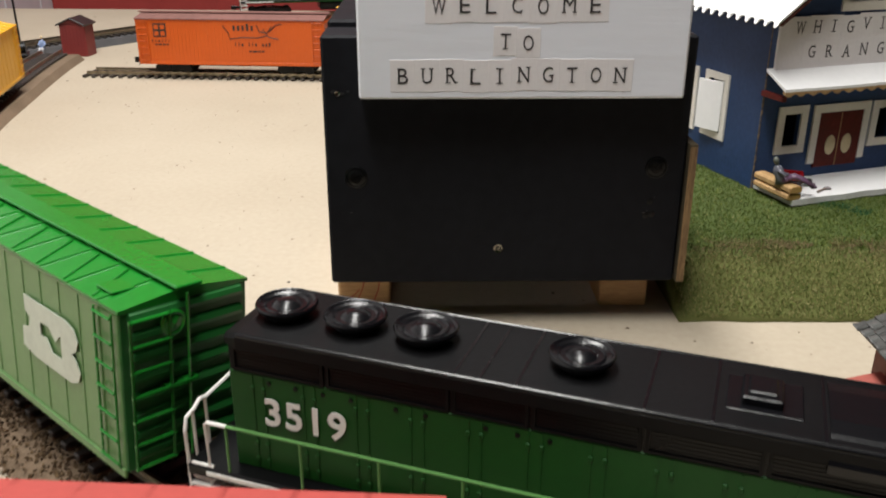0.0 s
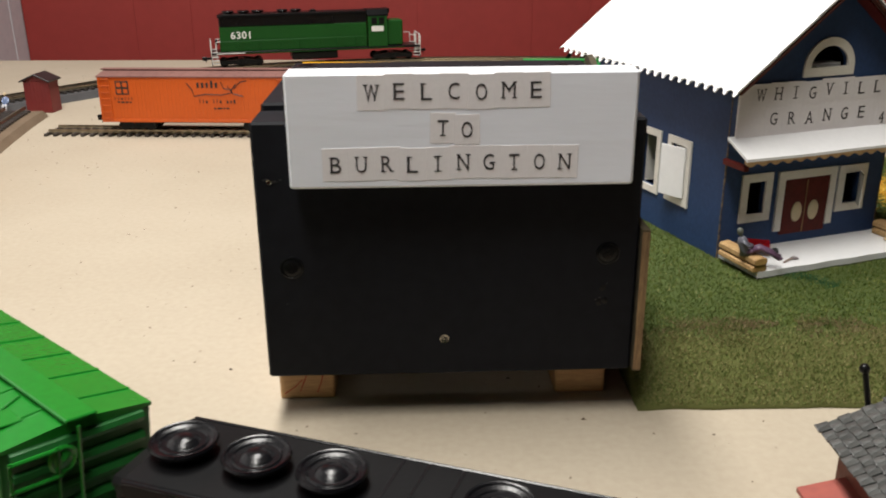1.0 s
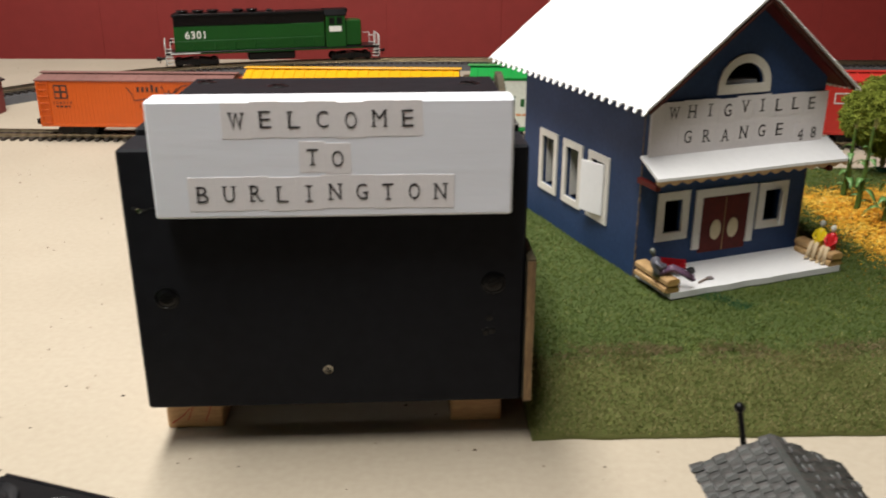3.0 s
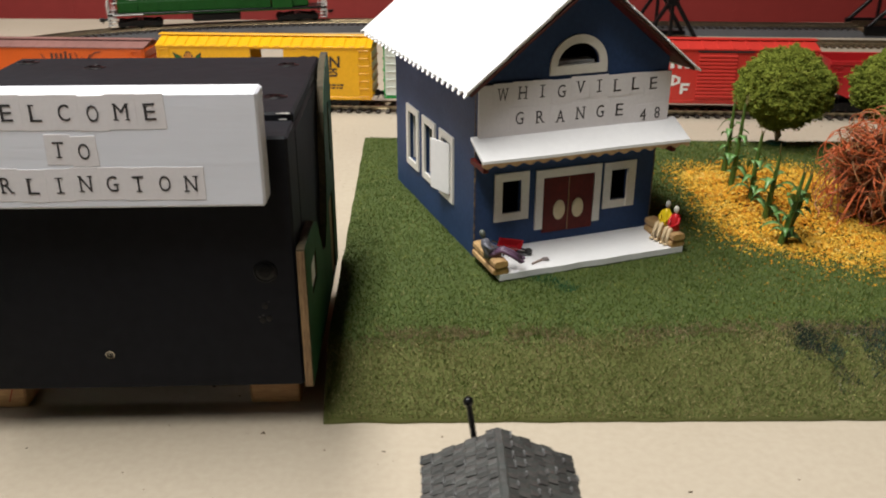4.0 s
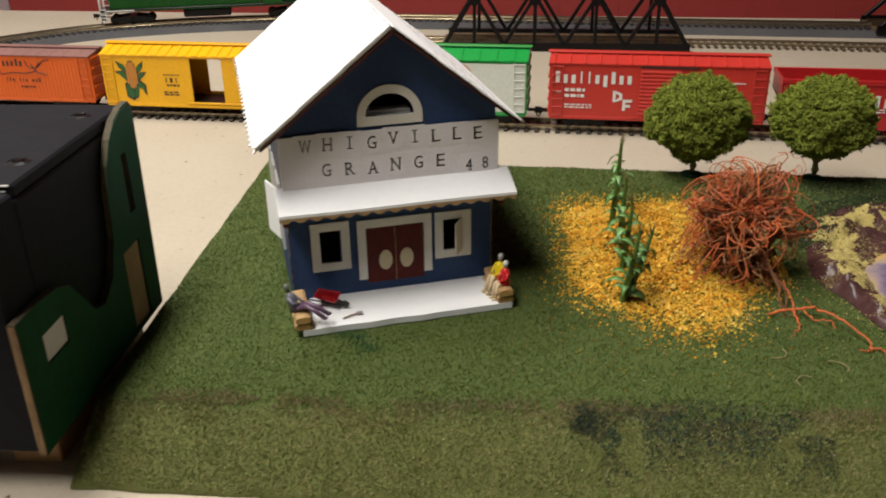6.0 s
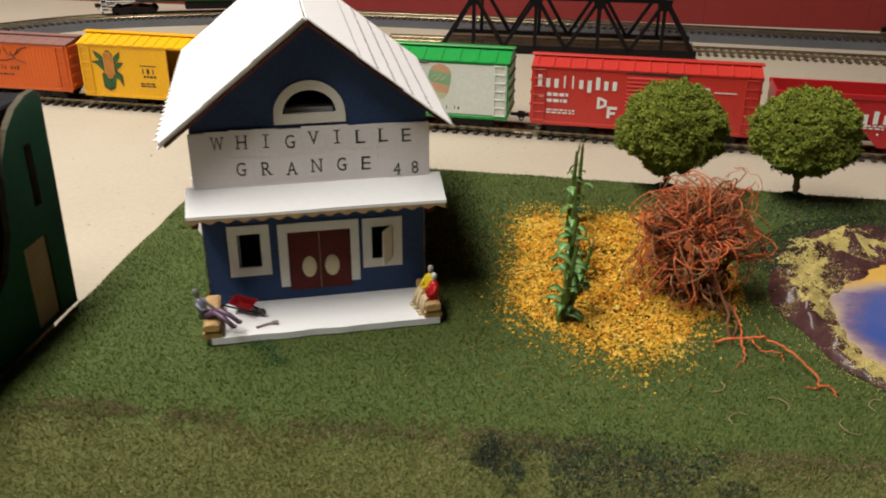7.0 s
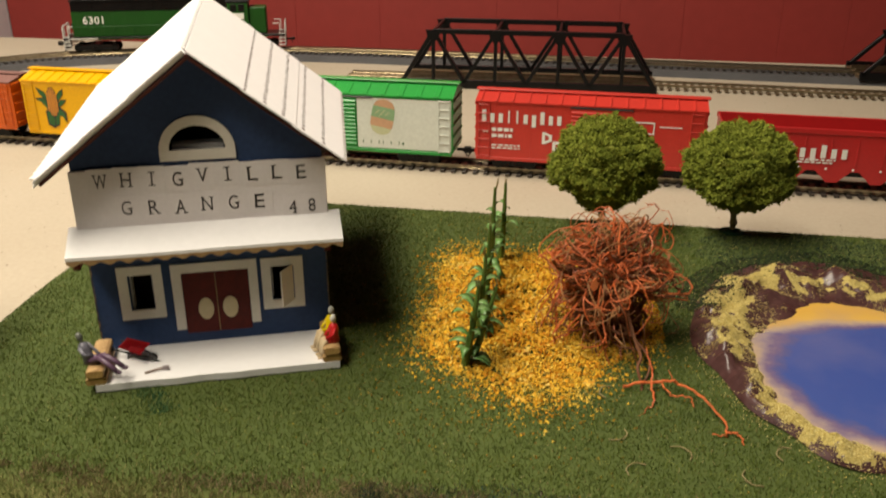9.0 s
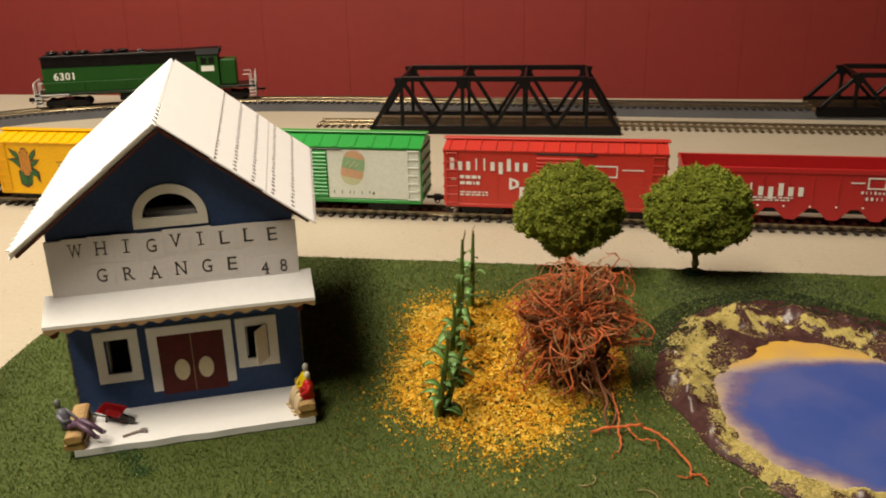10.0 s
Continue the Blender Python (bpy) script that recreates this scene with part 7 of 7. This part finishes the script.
def log_bench(x, y0, y1, label):
    """Two split logs lying on one another."""
    t = thing("log_bench", porch @ at_cm(x, 0, 0), label, "bench", "log benches")
    for name, w, z0, z1, dy in (("lower_log", 0.36, 0.0, 0.29, 0.0), ("upper_log", 0.31, 0.31, 0.62, 0.06)):
        sec = [(-w, z0 + 0.07), (-w * 0.8, z0), (w * 0.85, z0), (w, z0 + 0.1), (w * 0.93, z1 - 0.05), (w * 0.6, z1), (-w * 0.7, z1 - 0.015), (-w * 0.97, z1 - 0.08)]
        log = Geo().plate([sec], y0 - dy, y1 + dy, lambda u, v, q: (u, q, v)).make(name, M_LOG, t)
        Geo().plate([[(u * 0.9, (z0 + z1) / 2 + (v - (z0 + z1) / 2) * 0.86) for u, v in sec]], y0 - dy - 0.012, y0 - dy + 0.01, lambda u, v, q: (u, q, v)).make("sawn_end", M_LOG_END, log, "pale sawn end")


log_bench(-4.2, -2.62, -0.35, "pale sawn log bench on the white porch")
log_bench(4.2, -2.62, -0.45, "sawn log bench on the white porch under two seated figurines")
M_SKIN = plastic("tan_plastic", (0.74, 0.58, 0.36), 0.5)


def figurine(m, coat, legs, head, label, lie=False):
    """A plain seated figurine in one mesh."""
    a, b, c = Geo(), Geo(), Geo()
    a.turned([(0.05, 0), (0.25, 0.02), (0.19, 0.28), (0.22, 0.55), (0.16, 0.76), (0.05, 0.84)], (0, 0, 0), 12)
    a.tube([(0, -0.21, 0.68), (-0.08, -0.28, 0.42), (-0.38, -0.16, 0.24)], 0.075, 7, 0.8)
    a.tube([(0, 0.21, 0.68), (-0.14, 0.27, 0.40), (-0.34, 0.06, 0.30)], 0.075, 7, 0.8)
    (b if lie else a).tube([(-0.05, -0.1, 0.1), (-0.34, -0.11, 0.13)], 0.13, 8, 0.9)
    (b if lie else a).tube([(-0.05, 0.1, 0.1), (-0.34, 0.12, 0.13)], 0.13, 8, 0.9)
    for s in (-0.11, 0.13):
        if lie:
            b.tube([(-0.3, s, 0.13), (-0.62, s, 0.16), (-0.95, s * 1.3, -0.12), (-1.22, s * 1.5, -0.45)], 0.12, 7, 0.75)
            b.box((-1.36, s * 1.5 - 0.07, -0.52), (-1.14, s * 1.5 + 0.07, -0.40), 0.03)
        else:
            b.tube([(-0.30, s, 0.13), (-0.42, s, 0.08), (-0.50, s * 1.1, -0.2), (-0.56, s * 1.15, -0.54)], 0.12, 7, 0.75)
            b.box((-0.76, s * 1.15 - 0.07, -0.62), (-0.5, s * 1.15 + 0.07, -0.52), 0.03)
    c.turned([(0.05, 0.80), (0.06, 0.88), (0.10, 0.93), (0.125, 1.02), (0.115, 1.12), (0.06, 1.19), (0.01, 1.2)], (0.0, 0, 0), 10)
    t = make_multi("figurine", [(a, coat), (b, legs), (c, head)], None, at=m, smooth=True)
    return tagged(t, label, "figurine", "porch figurines")


figurine(porch @ at_cm(4.22, -1.52, 0.60, 16) @ pose(0, 0, 0, 0, 5, 0) @ Matrix.Scale(0.95, 4), plastic("yellow_figure", (0.80, 0.60, 0.01)), M_SKIN, plastic("grey_figure_head", (0.42, 0.42, 0.38)), "yellow painted seated figurine on a log bench")
figurine(porch @ at_cm(4.32, -2.12, 0.60, 10) @ Matrix.Scale(0.92, 4), plastic("red_figure", (0.60, 0.015, 0.02)), M_SKIN, plastic("white_figure", (0.7, 0.68, 0.6)), "red painted seated figurine on a log bench")
figurine(porch @ at_cm(-4.42, -1.95, 0.58, 150, 0, 0) @ pose(0, 0, 0, 0, 18, 0), plastic("grey_figure", (0.15, 0.15, 0.18)), plastic("mauve_figure", (0.13, 0.07, 0.12)), plastic("dark_grey_figure", (0.13, 0.14, 0.12)), "grey and mauve figurine leaning back on a log bench", True)
barrow = thing("wheelbarrow", porch @ at_cm(-2.95, -0.85, 0.06, -34, 16), "tiny dark red toy wheelbarrow on the porch", "wheelbarrow")
g = Geo().add([(-0.55, -0.28, 0.55), (0.5, -0.32, 0.5), (0.5, 0.32, 0.5), (-0.55, 0.28, 0.55), (-0.35, -0.15, 0.3), (0.25, -0.18, 0.25), (0.25, 0.18, 0.25), (-0.35, 0.15, 0.3), (-0.5, -0.22, 0.53), (0.44, -0.26, 0.48), (0.44, 0.26, 0.48), (-0.5, 0.22, 0.53), (-0.32, -0.12, 0.34), (0.22, -0.15, 0.3), (0.22, 0.15, 0.3), (-0.32, 0.12, 0.34)], [(0, 1, 5, 4), (1, 2, 6, 5), (2, 3, 7, 6), (3, 0, 4, 7), (4, 5, 6, 7), (8, 12, 13, 9), (9, 13, 14, 10), (10, 14, 15, 11), (11, 15, 12, 8), (12, 15, 14, 13), (0, 8, 9, 1), (1, 9, 10, 2), (2, 10, 11, 3), (3, 11, 8, 0)])
g.make("tray", plastic("dark_red_gloss", (0.25, 0.008, 0.012), 0.14), barrow)
for s in (-1, 1):
    Geo().tube([(-0.9, s * 0.25, 0.35), (0.2, s * 0.16, 0.22), (0.75, s * 0.06, 0.14)], 0.04, 6).make("handle", M_P_GREY, barrow)
    Geo().tube([(-0.2, s * 0.2, 0.28), (-0.3, s * 0.24, 0.0)], 0.04, 6).make("leg", M_P_GREY, barrow)
Geo().cyl((0.75, -0.05, 0.16), (0.75, 0.05, 0.16), 0.16, n=14).make("wheel", M_P_GREY, barrow)
axe = thing("axe", porch @ at_cm(-2.2, -2.05, 0.02, 20), "tiny grey brown toy axe lying on the porch", "axe")
Geo().tube([(-0.42, 0, 0.04), (0, 0.02, 0.05), (0.36, 0, 0.04)], 0.04, 6).make("handle", plastic("brown_grey", (0.30, 0.22, 0.18)), axe)
Geo().plate([[(0.2, -0.06), (0.4, -0.2), (0.48, 0.02), (0.26, 0.1)]], 0.02, 0.09, lambda u, w, t: (u, w, t)).make("blade", plastic("dull_grey", (0.24, 0.20, 0.20)), axe)

# ---- little shed with a shingle roof at the near edge ----
M_SHINGLE = material("grey_shingle", (0.032, 0.037, 0.034), (0.048, 0.043, 0.040), 0.5, big=70, fine=420, bump=0.8, bump_scale=500)
nt = M_SHINGLE.node_tree
info, hsv, mr = nt.nodes.new("ShaderNodeObjectInfo"), nt.nodes.new("ShaderNodeHueSaturation"), nt.nodes.new("ShaderNodeMapRange")
mr.inputs[3].default_value, mr.inputs[4].default_value = 0.7, 1.35
nt.links.new(info.outputs["Random"], mr.inputs[0])
nt.links.new(mr.outputs[0], hsv.inputs["Value"])
bs = nt.nodes["Principled BSDF"]
nt.links.new(bs.inputs["Base Color"].links[0].from_socket, hsv.inputs["Color"])
nt.links.new(hsv.outputs[0], bs.inputs["Base Color"])
M_WORN = material("worn_grey_edge", (0.20, 0.20, 0.20), (0.05, 0.05, 0.05), 0.5, big=250, fine=900)
M_BRICKRED = material("red_brown_wall", (0.20, 0.055, 0.035), (0.13, 0.035, 0.025), 0.6, big=60, fine=600, bump=0.3)
hut = thing("shed", at_cm(17.12, 24.17, 0.02, -1), "small red brown model shed with a grey shingle roof", "shed", "sheds")
Geo().plate([[(-1.5, 0), (1.5, 0), (1.5, 2.85), (0, 3.5), (-1.5, 2.85)]], -0.5, -0.65).make("end_wall", M_BRICKRED, hut)
Geo().plate([[(-1.5, 0), (1.5, 0), (1.5, 2.85), (0, 3.5), (-1.5, 2.85)]], -4.6, -4.75).make("end_wall", M_BRICKRED, hut)
for s in (-1, 1):
    Geo().box((min(s * 1.5, s * 1.36), -4.6, 0), (max(s * 1.5, s * 1.36), -0.65, 2.85)).make("side_wall", M_BRICKRED, hut)
    q = new("roof_slope")
    q.parent = hut
    ang = math.degrees(math.atan2(0.95, 2.05))
    q.matrix_basis = at_cm(0, 0, 3.62) @ (pose(0, 0, 0, 0, ang, 0) if s > 0 else pose(0, 0, 0, 0, ang, 180) @ at_cm(0, 5.2, 0))
    Geo().box((0, -5.2, -0.08), (2.2, 0, 0.0), 0.02).make("roof_board", M_SHINGLE, q)
    one = None
    for row in range(7):
        for k in range(13):
            mm = at_cm(0.16 + row * 0.31 + random.uniform(-0.03, 0.03), -0.2 - k * 0.4 - (0.2 if row % 2 else 0) + random.uniform(-0.03, 0.03), 0.03, random.uniform(-5, 5), random.uniform(-1.5, 1.5), -3)
            if -5.15 > -0.2 - k * 0.4 - (0.2 if row % 2 else 0):
                continue
            if one is None:
                one = Geo().box((-0.16, -0.19, -0.03), (0.2, 0.19, 0.022), 0.015).make("shingle", M_SHINGLE, q, at=mm)
                worn = Geo().tube([(0.17, -0.17, 0.032), (0.195, -0.06, 0.04), (0.185, 0.05, 0.036), (0.2, 0.16, 0.034)], 0.022, 5).make("worn_edge", M_WORN, q, at=mm)
            else:
                ob = new("shingle", one.data)
                ob.parent, ob.matrix_basis = q, mm
                if random.random() < 0.45:
                    edge = new("worn_edge", worn.data)
                    edge.parent, edge.matrix_basis = q, mm @ Matrix.Scale(random.uniform(0.6, 1.0), 4, (0, 1, 0))
Geo().box((-0.12, -5.2, 3.55), (0.12, 0.0, 3.66), 0.04).make("ridge_cap", M_SHINGLE, hut)
lean = Geo().add([(-1.5, -1.0, 1.75), (-1.5, -3.4, 1.75), (-2.75, -3.4, 1.45), (-2.75, -1.0, 1.45), (-1.5, -1.0, 1.62), (-1.5, -3.4, 1.62), (-2.75, -3.4, 1.32), (-2.75, -1.0, 1.32)], [(0, 3, 2, 1), (4, 5, 6, 7), (0, 1, 5, 4), (1, 2, 6, 5), (2, 3, 7, 6), (3, 0, 4, 7)])
lean.make("lean_to_roof", material("brick_red_roof", (0.30, 0.07, 0.05), (0.22, 0.05, 0.04), 0.5), hut, "brick red lean-to roof")
Geo().box((-2.6, -3.2, 0), (-1.52, -1.2, 1.36), 0.03).make("lean_to_wall", M_BRICKRED, hut)
post = thing("lamp_post", at_cm(16.98, 23.62, 0), "thin black model post with a round knob", "lamp post")
Geo().cyl((0, 0, 0), (-0.62, 0.83, 4.2), 0.1, 0.08, n=10).make("pole", M_P_BLACK, post)
Geo().ball((-0.64, 0.86, 4.3), 0.145, 12, 8).make("knob", M_P_BLACK, post)
Geo().cyl((0, 0, 0), (0, 0, 0.12), 0.35, 0.3, n=14).make("foot", M_P_BLACK, post)

# ---- far left corner: red shed, figurine, signal, dark machine ----
M_BARN = material("barn_red", (0.20, 0.022, 0.020), (0.15, 0.016, 0.016), 0.5, big=60, fine=600)
barn = thing("shed", at_cm(-29.6, 83.2, 0, -6), "tiny barn red shed with a dark grey gable roof", "shed", "sheds")
g = Geo().box((-1.2, 0, 0), (1.2, 1.7, 2.85), 0.03)
g.plate([[(-1.2, 2.85), (1.2, 2.85), (0, 3.35)]], 0, 1.7)
g.make("wall", M_BARN, barn)
for k in range(7):
    Geo().box((-1.17 + k * 0.335, -0.03, 0.1), (-0.9 + k * 0.335, 0.0, 2.8), 0.02).make("board", M_BARN, barn)
for s in (-1, 1):
    mm = at_cm(0, -0.3, 3.5) @ (pose(0, 0, 0, 0, 24, 0) if s > 0 else pose(0, 0, 0, 0, 24, 180) @ at_cm(0, -2.3, 0))
    Geo().box((0, 0, -0.14), (1.55, 2.3, 0.0), 0.03).make("roof_slope", M_P_GREY, barn, at=mm)
figurine(at_cm(-32.3, 82.8, 0.75, 90), plastic("blue_figure", (0.25, 0.32, 0.5)), plastic("pale_figure", (0.55, 0.55, 0.58)), M_SKIN, "pale blue figurine sitting by the brown roadbed")
machine = thing("model_machine", at_cm(-35.0, 79.5, 0, 20), "small black model machine with a red brown cab", "machine")
Geo().box((-2.2, -1.0, 0.2), (2.6, 1.0, 0.9), 0.1).make("bed", M_P_BLACK, machine)
Geo().cyl((-1.5, 0, 1.3), (2.4, 0, 1.3), 0.55, n=18).make("tank", M_P_BLACK, machine)
Geo().box((-2.1, -0.8, 0.9), (-0.9, 0.8, 2.6), 0.08).make("cab", M_BRICKRED, machine)
for x in (-1.6, 0.2, 2.0):
    Geo().cyl((x, -1.05, 0.35), (x, 1.05, 0.35), 0.35, n=16).make("wheel", M_P_BLACK, machine)
sig = thing("signal_post", at_cm(-35.2, 84.8, 0), "tall thin black model signal post", "post")
Geo().cyl((0, 0, 0), (0, 0, 9.5), 0.12, 0.08, n=8).make("pole", M_P_BLACK, sig)
Geo().cyl((0, 0, 0), (0, 0, 0.2), 0.4, 0.35, n=12).make("foot", M_P_BLACK, sig)

# ---- flecks on the table ----
cs = []
for k in range(2600):
    x, y = rng.uniform(-40, 70), rng.uniform(17, 112)
    if GX0 - 0.5 < x < 63 and 29 < y < 58:
        continue
    cs.append((x, y, 0.012))
c = np.array(cs)
grains("table_crumb", c, np.where(rng.random(len(c)) < 0.05, rng.uniform(0.06, 0.12, len(c)), np.abs(rng.normal(0.0, 0.05, len(c))) ** 1.2 + 0.016), crumbs("dark_crumb", [(0.05, 0.035, 0.02), (0.12, 0.08, 0.05), (0.03, 0.03, 0.03), (0.25, 0.18, 0.1)]), None, "dark crumbs and specks strewn over the table", "crumbs", rng, 0.3)
cs = []
for k in range(30000):
    path_pts = BALLAST_PATH
    q = path_pts[int(rng.integers(0, len(path_pts) - 1))]
    a = rng.uniform(-2.9, 2.9)
    d = BALLAST_DIR[path_pts.index(q)]
    cs.append((q[0] - d[1] * a + rng.normal(0, 0.3), q[1] + d[0] * a + rng.normal(0, 0.3), 0.5 + 0.05 if abs(a) < 2.3 else max(0.05, 0.5 - (abs(a) - 2.3) * 1.0)))
c = np.array(cs)
grains("ballast", c, rng.uniform(0.04, 0.09, len(c)), crumbs("ballast_crumb", [(0.085, 0.050, 0.024), (0.042, 0.026, 0.014), (0.12, 0.078, 0.040), (0.032, 0.021, 0.012)]), None, "brown ballast grains along the near curved track", "ballast", rng)
